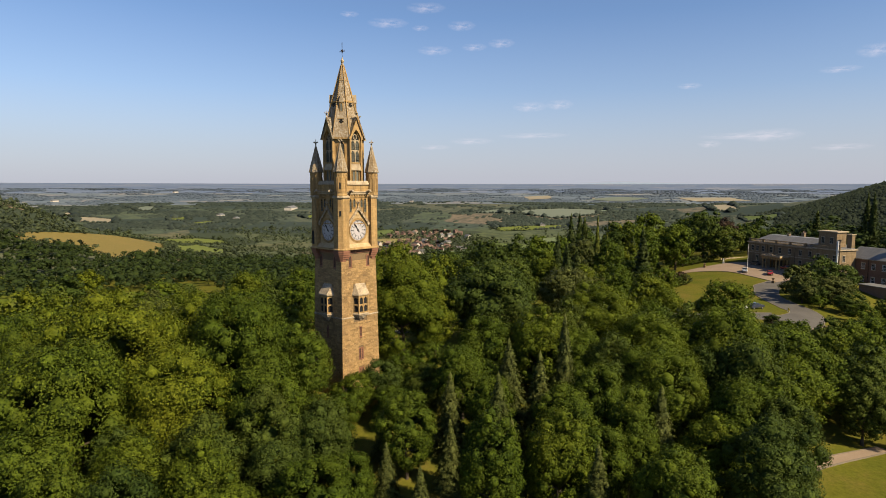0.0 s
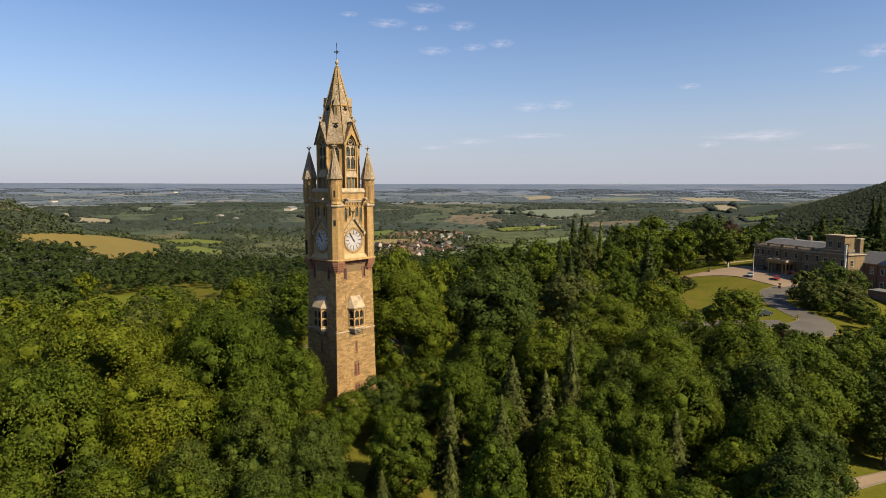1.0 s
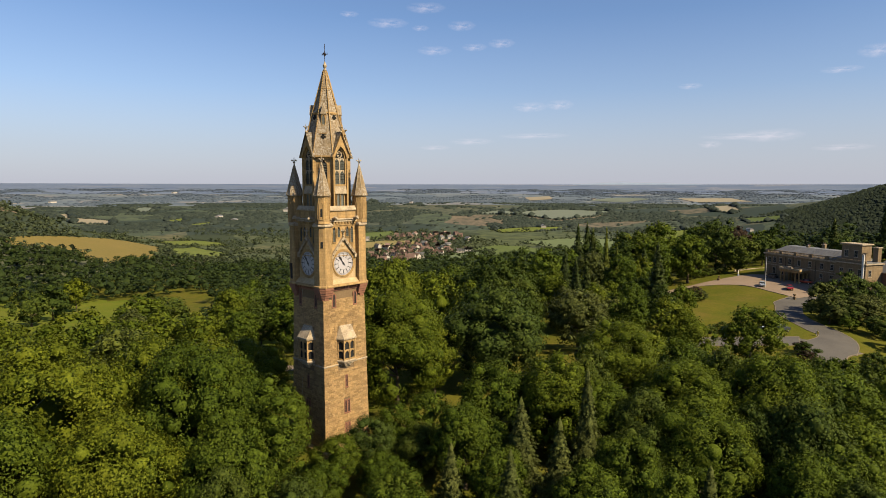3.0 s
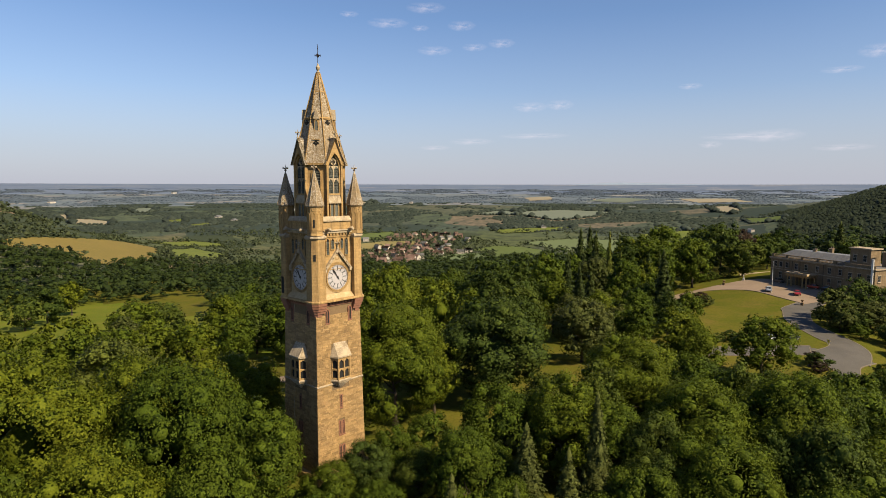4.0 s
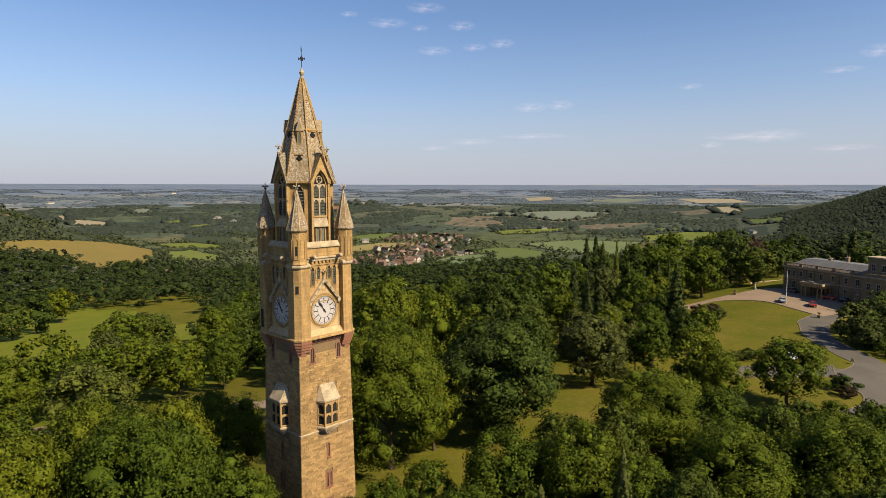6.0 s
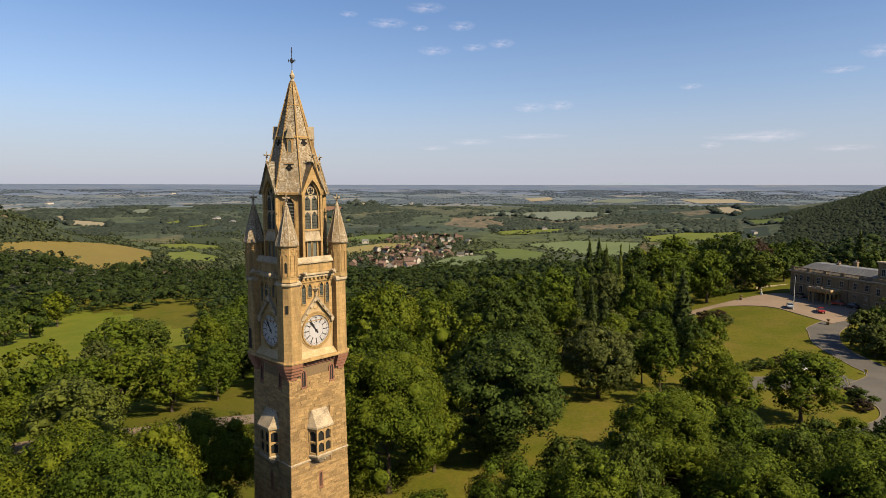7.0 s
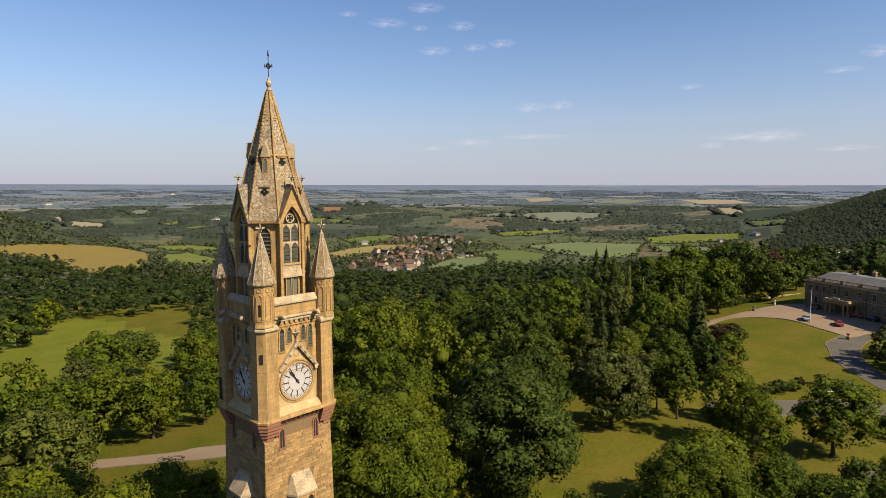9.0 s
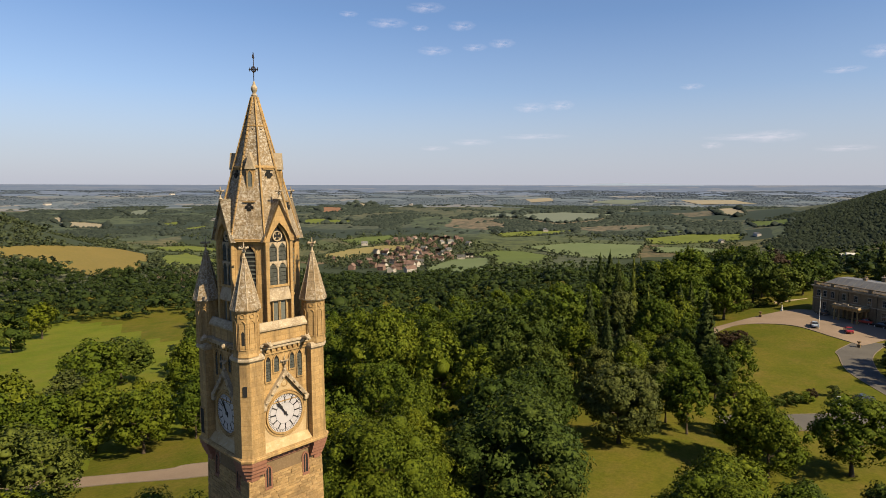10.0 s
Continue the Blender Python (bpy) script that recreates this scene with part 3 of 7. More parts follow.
for sx, sy in ((-1, -1), (1, -1), (1, 1), (-1, 1)):
    bm = bmesh.new()
    ring_loft(bm, [pier_ring(w, c, z, sx, sy, i) for w, c, z, i in ((3.52, 0.5, 20.75, 1.98), (3.5, 0.5, 21.2, 1.98), (3.46, 0.5, 27.55, 1.98))])
    pier = part("corner_pier", bm, STONE, tower)
    bm = bmesh.new()
    ring_loft(bm, [pier_ring(w, c, z, sx, sy, i) for w, c, z, i in ((3.47, 0.5, 27.5, 1.98), (3.62, 0.55, 27.66, 1.9), (3.62, 0.55, 27.8, 1.9), (3.42, 0.5, 28.02, 1.98))])
    part("cornice", bm, STONE_PALE, pier, "weathered pale moulding")
    cx, cy = 2.75 * sx, 2.75 * sy
    tur = thing("corner_turret", pose(0, 0, 0), "", "")
    tur.parent = tower
    bm = bmesh.new()
    lathe(bm, 8, ((0.93, 27.95), (0.87, 28.25), (0.87, 31.05), (0.97, 31.2)), cx, cy, 22.5)
    part("body", bm, STONE, tur)
    for k in range(8):
        m = Matrix.Translation((cx, cy, 0)) @ Matrix.Rotation(radians(45 * k), 4, "Z")
        yy = -0.87 * math.cos(radians(22.5))
        part("blind_arch", arch_frame(bmesh.new(), pointed(0.17, 28.5, 30.2, 30.45), 0.06, yy - 0.05, yy + 0.04, m), STONE, tur)
        ringp = [(0.13 * math.cos(2 * math.pi * i / 10), 30.8 + 0.13 * math.sin(2 * math.pi * i / 10)) for i in range(10)]
        part("roundel", arch_frame(bmesh.new(), ringp, 0.05, yy - 0.05, yy + 0.04, m), STONE, tur)
    if sx < 0 and sy < 0:
        m = Matrix.Translation((cx, cy, 0)) @ Matrix.Rotation(radians(-45), 4, "Z")
        part("slit", prism(bmesh.new(), pointed(0.1, 28.8, 29.6, 29.75), -0.87 * math.cos(radians(22.5)) - 0.01, -0.6, m), VOID, tur, "narrow dark slit")
    bm = bmesh.new()
    lathe(bm, 8, ((1.02, 31.12), (1.06, 31.2), (1.02, 31.3), (0.1, 34.7)), cx, cy, 22.5)
    cone = part("roof", bm, ROOF, tur, "lichened stone pinnacle roof")
    for k in range(8):
        a = radians(22.5 + 45 * k)
        part("rib", bar(bmesh.new(), (cx + 1.01 * math.cos(a), cy + 1.01 * math.sin(a), 31.28), (cx + 0.1 * math.cos(a), cy + 0.1 * math.sin(a), 34.7), 0.035, 5), STONE_PALE, cone)
    bm = bmesh.new()
    cross_finial(bm, cx, cy, 34.65, 1.05)
    part("finial", bm, STONE_PALE, tur, "carved stone cross finial")
    if (sx, sy) == (-1, -1):
        m = Matrix.Translation((-3.23, -3.23, 0)) @ Matrix.Rotation(radians(-45), 4, "Z")
        part("slit", box(bmesh.new(), -0.13, 0.13, -0.06, 0.1, 25.2, 25.9, 0, m), VOID, tower, "small dark square opening")

OCT_RIB = 2.42 / math.cos(radians(22.5)) + 0.4     # the spire's corners at its foot


def clock_face(turn):
    clock = thing("clock", pose(0, 0, 0), "", "")
    clock.parent = tower
    y, cz = -2.9, 23.12
    circle = lambda r, n=48: [(r * math.sin(2 * math.pi * i / n), cz + r * math.cos(2 * math.pi * i / n)) for i in range(n)]
    part("dial", prism(bmesh.new(), circle(1.42), y - 0.04, y + 0.05, turn), DIAL, clock, "white opal clock dial")
    part("dial_ring", arch_frame(bmesh.new(), circle(1.42), 0.14, y - 0.12, y + 0.05, turn), STONE, clock, "moulded stone ring")
    part("outer_ring", arch_frame(bmesh.new(), circle(1.62), 0.12, y - 0.07, y + 0.05, turn), STONE, clock)
    part("minute_ring", arch_frame(bmesh.new(), circle(1.22), 0.018, y - 0.046, y, turn), INK, clock)
    part("inner_ring", arch_frame(bmesh.new(), circle(0.76), 0.018, y - 0.046, y, turn), INK, clock)
    for k in range(60):
        m = turn @ Matrix.Translation((0, 0, cz)) @ Matrix.Rotation(radians(6 * k), 4, "Y")
        part("minute_mark", box(bmesh.new(), -0.017 if k % 5 else -0.03, 0.017 if k % 5 else 0.03, y - 0.048, y, 1.27, 1.39, 0, m), INK, clock)
    for k in range(12):
        m = turn @ Matrix.Translation((0, 0, cz)) @ Matrix.Rotation(radians(30 * k), 4, "Y")
        bm = bmesh.new()
        box(bm, -0.042, 0.042, y - 0.05, y, 0.78, 1.19, 0, m)
        box(bm, -0.085, 0.085, y - 0.05, y, 1.15, 1.2, 0, m)
        box(bm, -0.06, 0.06, y - 0.05, y, 0.78, 0.82, 0, m)
        part("numeral", bm, INK, clock, "black roman hour mark")
    for nm, ln, wd, ang, dy in (("hour_pointer", 0.86, 0.1, -33, 0.07), ("minute_pointer", 1.2, 0.07, -38, 0.09)):
        m = turn @ Matrix.Translation((0, 0, cz)) @ Matrix.Rotation(radians(ang), 4, "Y")
        bm = prism(bmesh.new(), [(-0.05, -0.3), (0.05, -0.3), (wd * 0.5, ln * 0.5), (wd * 1.3, ln * 0.72), (0, ln), (-wd * 1.3, ln * 0.72), (-wd * 0.5, ln * 0.5)], y - dy - 0.015, y - dy, m)
        part(nm, bm, INK, clock, "black iron clock pointer")
    part("boss", prism(bmesh.new(), [(0.12 * math.cos(i * 0.6283), cz + 0.12 * math.sin(i * 0.6283)) for i in range(10)], y - 0.12, y, turn), INK, clock)
    # square panel of cream stone, its edge and sloping sill
    part("panel", arch_frame(bmesh.new(), [(1.7 * math.sin(2 * math.pi * (i + 0.5) / 32), cz + 1.7 * math.cos(2 * math.pi * (i + 0.5) / 32)) for i in range(32)], 0.1, y - 0.02, y + 0.04, turn), CREAM, clock)
    for s in (-1, 1):
        part("panel", prism(bmesh.new(), [(1.79 * s, 21.27), (1.79 * s, 23.97), (1.3 * s, 24.5), (1.2 * s, 24.42), (1.62 * s, 23.9), (1.7 * s, 23.12), (1.5 * s, 22.2), (1.1 * s, 21.7), (0, 21.27)][::s], y - 0.022, y + 0.03, turn), CREAM, clock, "cream stone panel round the dial")
    part("panel", prism(bmesh.new(), [(-0.95, 24.75), (0.95, 24.75), (0, 25.95)], y - 0.021, y + 0.03, turn), CREAM, clock)
    part("panel_frame", arch_frame(bmesh.new(), [(-1.8, 21.25), (1.8, 21.25), (1.8, 24.0), (-1.8, 24.0)], 0.09, y - 0.05, y + 0.05, turn), STONE, clock)
    bm = bmesh.new()
    prof = ((y + 0.05, 21.3), (y - 0.02, 21.3), (-3.42, 20.82), (-3.42, 20.7), (y + 0.05, 20.7))
    a = [bm.verts.new(turn @ Vector((-1.97, py, pz))) for py, pz in prof]
    b = [bm.verts.new(turn @ Vector((1.97, py, pz))) for py, pz in prof]
    bm.faces.new(a[::-1])
    bm.faces.new(b)
    for i in range(5):
        bm.faces.new((a[i], a[(i + 1) % 5], b[(i + 1) % 5], b[i]))
    part("sill", bm, CREAM, clock, "cream sloping stone sill")
    # steep hood over the dial
    for s in (-1, 1):
        part("hood", prism(bmesh.new(), [(2.02 * s, 23.98), (0, 26.42), (0, 25.98), (1.64 * s, 23.98)][::s], y - 0.28, y + 0.04, turn), STONE_PALE, clock, "steep pale stone hood mould")
        part("hood_stop", box(bmesh.new(), 1.72 * s - 0.16, 1.72 * s + 0.16, y - 0.3, y, 23.75, 24.05, 0.04, turn), STONE_PALE, clock)
        for i in range(4):
            f = (i + 0.7) / 4.5
            cxx, czz = 2.0 * s * (1 - f), 24.0 + 2.42 * f
            bm = bmesh.new()
            bmesh.ops.create_icosphere(bm, subdivisions=1, radius=0.14, matrix=turn @ Matrix.Translation((cxx - 0.1 * s, y - 0.3, czz - 0.08)) @ Matrix.Rotation(0.5 * i, 4, "Y") @ Matrix.Diagonal((1.2, 0.8, 0.8, 1)))
            part("crocket", bm, STONE_PALE, clock)
    bm = bmesh.new()
    v = turn @ Vector((0, y - 0.14, 0))
    cross_finial(bm, v.x, v.y, 26.4, 0.95)
    part("finial", bm, STONE_PALE, clock, "carved stone finial")
    part("roundel", arch_frame(bmesh.new(), [(0.2 * math.cos(2 * math.pi * i / 14), 25.35 + 0.2 * math.sin(2 * math.pi * i / 14)) for i in range(14)], 0.08, y - 0.05, y + 0.02, turn), STONE, clock)
    return clock


for i, turn in enumerate(TURNS):
    clock_face(turn)
    y = -2.9
    for cx, z0 in ((-1.28, 25.72), (-0.62, 26.3), (0.66, 26.3), (1.3, 25.6)):
        m = turn @ Matrix.Translation((cx, 0, 0))
        out = pointed(0.2, z0, 27.1, 27.55)
        win = part("belfry_window", prism(bmesh.new(), out, y - 0.01, y + 0.1, m), VOID, tower, "pointed belfry light with slate louvres")
        part("window_frame", arch_frame(bmesh.new(), out, 0.08, y - 0.09, y + 0.05, m), STONE, win)
        z = z0 + 0.12
        while z < 27.25:
            bm = bmesh.new()
            vs = [bm.verts.new(m @ Vector(p)) for p in ((-0.19, y - 0.06, z - 0.08), (0.19, y - 0.06, z - 0.08), (0.19, y - 0.012, z + 0.12), (-0.19, y - 0.012, z + 0.12))]
            bm.faces.new(vs)
            bmesh.ops.solidify(bm, geom=bm.faces[:], thickness=0.02)
            part("louvre", bm, LOUVRE, win)
            z += 0.24
    part("rail", box(bmesh.new(), -1.98, 1.98, y - 0.1, y, 27.68, 27.8, 0, turn), STONE, tower)
    for k in range(9):
        x = -1.76 + 0.44 * k
        part("dentil", box(bmesh.new(), x - 0.13, x + 0.13, y - 0.16, y, 27.86, 28.1, 0, turn), STONE, tower)
    bm = bmesh.new()
    box(bm, -2.0, 2.0, y - 0.34, y, 28.34, 28.5, 0.03, turn)
    box(bm, -2.0, 2.0, y - 0.22, y, 28.12, 28.34, 0, turn)
    part("string_course", bm, STONE_PALE, tower, "pale weathered projecting moulding")
    bm = bmesh.new()
    box(bm, -2.0, 2.0, y - 0.06, y + 0.3, 28.5, 29.5, 0, turn)
    part("parapet", bm, STONE, tower)
    bm = bmesh.new()
    prof = ((y - 0.2, 29.42), (y - 0.2, 29.55), (y + 0.05, 29.98), (y + 0.2, 29.98), (y + 0.42, 29.6), (y + 0.42, 29.42))
    a = [bm.verts.new(turn @ Vector((-1.98, py, pz))) for py, pz in prof]
    b = [bm.verts.new(turn @ Vector((1.98, py, pz))) for py, pz in prof]
    bm.faces.new(a[::-1])
    bm.faces.new(b)
    for k in range(6):
        bm.faces.new((a[k], a[(k + 1) % 6], b[(k + 1) % 6], b[k]))
    part("coping", bm, STONE_PALE, tower, "pale weathered sloping coping")
    for s in (-1, 1):
        bm = bmesh.new()
        x = 1.55 * s
        rings = []
        for yy, r, zz in ((y + 0.05, 0.16, 28.42), (y - 0.35, 0.17, 28.5), (y - 0.6, 0.14, 28.56), (y - 0.75, 0.19, 28.6), (y - 0.95, 0.17, 28.55), (y - 1.08, 0.08, 28.5)):
            rings.append([turn @ Vector((x + r * math.cos(2 * math.pi * j / 7), yy, zz + r * math.sin(2 * math.pi * j / 7))) for j in range(7)])
        ring_loft(bm, rings)
        for e in (-1, 1):
            lathe_m = turn @ Matrix.Translation((x + 0.13 * e, y - 0.72, 28.76))
            bmesh.ops.create_cone(bm, segments=5, radius1=0.08, radius2=0.01, depth=0.22, matrix=lathe_m)
            box(bm, x + 0.14 * e - 0.05, x + 0.14 * e + 0.05, y - 0.5, y - 0.2, 28.28, 28.42, 0, turn)
        part("gargoyle", bm, STONE_PALE, tower, "weathered stone waterspout")

# doorway-like opening in the pier beside the shaded dial
for turn in (TURNS[3],):
    hole = [(-2.95, 21.1), (-2.4, 21.1), (-2.4, 23.0), (-2.95, 23.0)]
    win = part("pier_opening", prism(bmesh.new(), hole, -3.52, -3.3, turn), VOID, tower, "tall dark unglazed opening")
    part("window_frame", arch_frame(bmesh.new(), hole, 0.07, -3.55, -3.4, turn), STONE, win)
# iron rungs up one hip of the spire
for i in range(34):
    f = i / 34
    r, z = (OCT_RIB + 0.02) * (1 - f) + 0.3 * f, 36.1 + 9.6 * f
    a = radians(202.5)
    part("rung", box(bmesh.new(), -0.1, 0.1, -r - 0.03, -r + 0.02, z, z + 0.03, 0, Matrix.Rotation(a - radians(270), 4, "Z")), IRON, tower)

# roof walk behind the parapet
part("roof_deck", box(bmesh.new(), -2.75, 2.75, -2.75, 2.75, 28.9, 29.2), LEAD, tower, "grey lead roof walk")

# octagonal lantern
OCT, ZE = 2.42, 35.75
bm = bmesh.new()
cr = 1 / math.cos(radians(22.5))
lathe(bm, 8, ((OCT * cr + 0.12, 29.1), (OCT * cr + 0.12, 29.5), (OCT * cr, 29.65), (OCT * cr, ZE + 0.1)), turn=22.5)
lantern = part("lantern", bm, STONE, tower, "octagonal lantern stage of golden stone")
side = OCT * math.tan(radians(22.5))
for k in range(8):
    m = Matrix.Rotation(radians(45 * k), 4, "Z")
    y = -OCT
    if k % 2 == 0:
        win = thing("lantern_window", pose(0, 0, 0), "", "")
        win.parent = tower
        big = pointed(0.72, 32.5, 35.2, 36.75)
        part("backing", prism(bmesh.new(), big, y - 0.02, y + 0.05, m), VOID, win)
        part("window_frame", arch_frame(bmesh.new(), big, 0.16, y - 0.2, y + 0.03, m), STONE, win, "moulded stone arch")
        bm = bmesh.new()
        box(bm, -0.06, 0.06, y - 0.12, y - 0.02, 32.5, 35.5, 0, m)
        for s in (-1, 1):
            for zt in (34.15, 35.55):
                for e in (0, 1):
                    xx, sg = (0.06 * s, s) if e == 0 else (0.7 * s, -s)
                    prism(bm, [(xx, zt), (xx, zt - 0.5), (xx + sg * 0.1, zt - 0.28), (xx + sg * 0.32, zt - 0.03), (xx + sg * 0.32, zt)][::sg], y - 0.1, y - 0.02, m)
        box(bm, -0.7, 0.7, y - 0.11, y - 0.02, 34.05, 34.18, 0, m)
        arch_frame(bm, [(0.3 * math.cos(2 * math.pi * i / 16), 35.98 + 0.3 * math.sin(2 * math.pi * i / 16)) for i in range(16)], 0.08, y - 0.12, y - 0.02, m)
        for q in range(4):
            a = q * math.pi / 2 + math.pi / 4
            bar(bm, m @ Vector((0.3 * math.cos(a), y - 0.06, 35.98 + 0.3 * math.sin(a))), m @ Vector((0.13 * math.cos(a), y - 0.06, 35.98 + 0.13 * math.sin(a))), 0.05, 4)
        part("tracery", bm, STONE_PALE, win, "carved stone tracery with a quatrefoil")
        for s in (-1, 1):
            z = 32.6
            while z < 35.3:
                bm = bmesh.new()
                x0, x1 = sorted((0.06 * s, 0.68 * s))
                vs = [bm.verts.new(m @ Vector(p)) for p in ((x0, y - 0.08, z - 0.1), (x1, y - 0.08, z - 0.1), (x1, y - 0.03, z + 0.16), (x0, y - 0.03, z + 0.16))]
                bm.faces.new(vs)
                bmesh.ops.solidify(bm, geom=bm.faces[:], thickness=0.02)
                part("louvre", bm, LOUVRE, win)
                z += 0.3
        # bay and gable over the window, its roof running back into the spire
        gab = thing("gable", pose(0, 0, 0), "", "")
        gab.parent = tower
        yg = -2.84
        bm = bmesh.new()
        for sd in (-1, 1):
            box(bm, *sorted((0.86 * sd, 1.1 * sd)), yg + 0.06, y + 0.02, 29.3, 35.72, 0.03, m)
        part("bay_pier", bm, STONE, gab)
        bm = bmesh.new()
        out = [(-1.2, 35.6), (0, 38.2), (1.2, 35.6)]
        arch = [p for p in pointed(0.86, 35.0, 35.3, 36.95) if p[1] > 35.58]
        arch.sort(key=lambda p: -p[0])
        f = [bm.verts.new(m @ Vector((x, yg, z))) for x, z in out + arch]
        g = [bm.verts.new(m @ Vector((x, y + 0.1, z))) for x, z in out + arch]
        bm.faces.new(f)
        bm.faces.new(g[::-1])
        for i in range(len(f)):
            bm.faces.new((f[i], g[i], g[(i + 1) % len(f)], f[(i + 1) % len(f)]))
        part("gable_face", bm, STONE, gab, "golden stone gable")
        for s in (-1, 1):
            bm = bmesh.new()
            a = [(1.42 * s, yg - 0.12, 35.62), (0, yg - 0.12, 38.62), (0, yg + 1.35, 38.62), (1.42 * s, yg + 0.35, 35.62)]
            q = [bm.verts.new(m @ Vector(p)) for p in a]
            bm.faces.new(q if s > 0 else q[::-1])
            bmesh.ops.solidify(bm, geom=bm.faces[:], thickness=0.2)
            part("gable_roof", bm, ROOF_PALE, gab, "steep pale lichened stone slabs")
        bm = bmesh.new()
        v = m @ Vector((0, yg - 0.02, 0))
        cross_finial(bm, v.x, v.y, 38.6, 0.85)
        part("finial", bm, STONE_PALE, gab, "leafy carved stone finial")
        # lower square lights and the sloping apron between
        for s in (-1, 1):
            mm = m @ Matrix.Translation((0.3 * s, 0, 0))
            low = [(-0.2, 29.85), (0.2, 29.85), (0.2, 31.3), (-0.2, 31.3)]
            w2 = part("lower_window", prism(bmesh.new(), low, y - 0.11, y - 0.05, mm), LOUVRE, tower, "square-headed louvred light")
            part("window_frame", arch_frame(bmesh.new(), low, 0.08, y - 0.2, y, mm), STONE, w2)
        bm = bmesh.new()
        prof = ((y + 0.02, 32.55), (y - 0.08, 32.5), (y - 0.34, 31.55), (y - 0.34, 31.4), (y + 0.02, 31.4))
        a = [bm.verts.new(m @ Vector((-0.82 - (0.12 if i in (2, 3) else 0), py, pz))) for i, (py, pz) in enumerate(prof)]
        b = [bm.verts.new(m @ Vector((0.82 + (0.12 if i in (2, 3) else 0), py, pz))) for i, (py, pz) in enumerate(prof)]
        bm.faces.new(a[::-1])
        bm.faces.new(b)
        for i in range(5):
            bm.faces.new((a[i], a[(i + 1) % 5], b[(i + 1) % 5], b[i]))
        part("apron", bm, STONE_PALE, tower, "pale sloping stone apron")
    else:
        tall = pointed(0.42, 31.6, 34.5, 35.35)
        win = part("tall_lancet", prism(bmesh.new(), tall, y - 0.015, y + 0.05, m), VOID, tower, "tall dark louvred lancet")
        part("window_frame", arch_frame(bmesh.new(), tall, 0.12, y - 0.12, y + 0.02, m), STONE, win)
        z = 31.8
        while z < 35.0:
            bm = box(bmesh.new(), -0.38, 0.38, y - 0.06, y - 0.02, z, z + 0.1, 0, m)
            part("louvre", bm, LOUVRE, win)
            z += 0.3
    # angle shafts at the corners
    a = radians(22.5 + 45 * k)
    part("angle_shaft", lathe(bmesh.new(), 6, ((0.16, 29.2), (0.13, 29.7), (0.13, 35.5), (0.18, 35.75)), (OCT * cr + 0.02) * math.cos(a), (OCT * cr + 0.02) * math.sin(a)), STONE, tower)

# spire
bm = bmesh.new()
foot_ring, mid_ring, top_ring = (ngon(8, r, z, turn=-112.5) for r, z in ((OCT * cr + 0.4, 35.85), (1.56, 40.85), (0.2, 46.0)))
lathe(bm, 8, ((1.56, 40.85), (0.2, 45.95), (0.17, 46.0)), turn=22.5)
for k in range(8):
    p0, p1 = Vector(foot_ring[k]), Vector(foot_ring[(k + 1) % 8])
    q0, q1 = Vector(mid_ring[k]), Vector(mid_ring[(k + 1) % 8])
    pts = [p0, p1, q1, q0]
    if k % 2 == 0:                         # the gables' sides stay open under their roofs
        pts = [p0, ((p0 + p1) / 2).lerp((q0 + q1) / 2, 0.52), p1, q1, q0]
    bm.faces.new([bm.verts.new(p) for p in pts])
bmesh.ops.remove_doubles(bm, verts=bm.verts[:], dist=0.01)
spire = part("spire", bm, ROOF, tower, "lichened stone octagonal spire")
bm = bmesh.new()
lathe(bm, 8, ((1.5, 40.72), (1.66, 40.78), (1.66, 40.9), (1.5, 40.98)), turn=22.5)
part("band", bm, STONE, spire)
bm = bmesh.new()
lathe(bm, 8, ((0.72, 43.72), (0.82, 43.77), (0.82, 43.84), (0.7, 43.9)), turn=22.5)
part("band", bm, STONE, spire)
for k in range(1, 8, 2):
    m = Matrix.Rotation(radians(45 * k), 4, "Z")
    part("eaves", box(bmesh.new(), -1.2, 1.2, -2.83, -2.4, 35.62, 35.84, 0.03, m), STONE, spire)
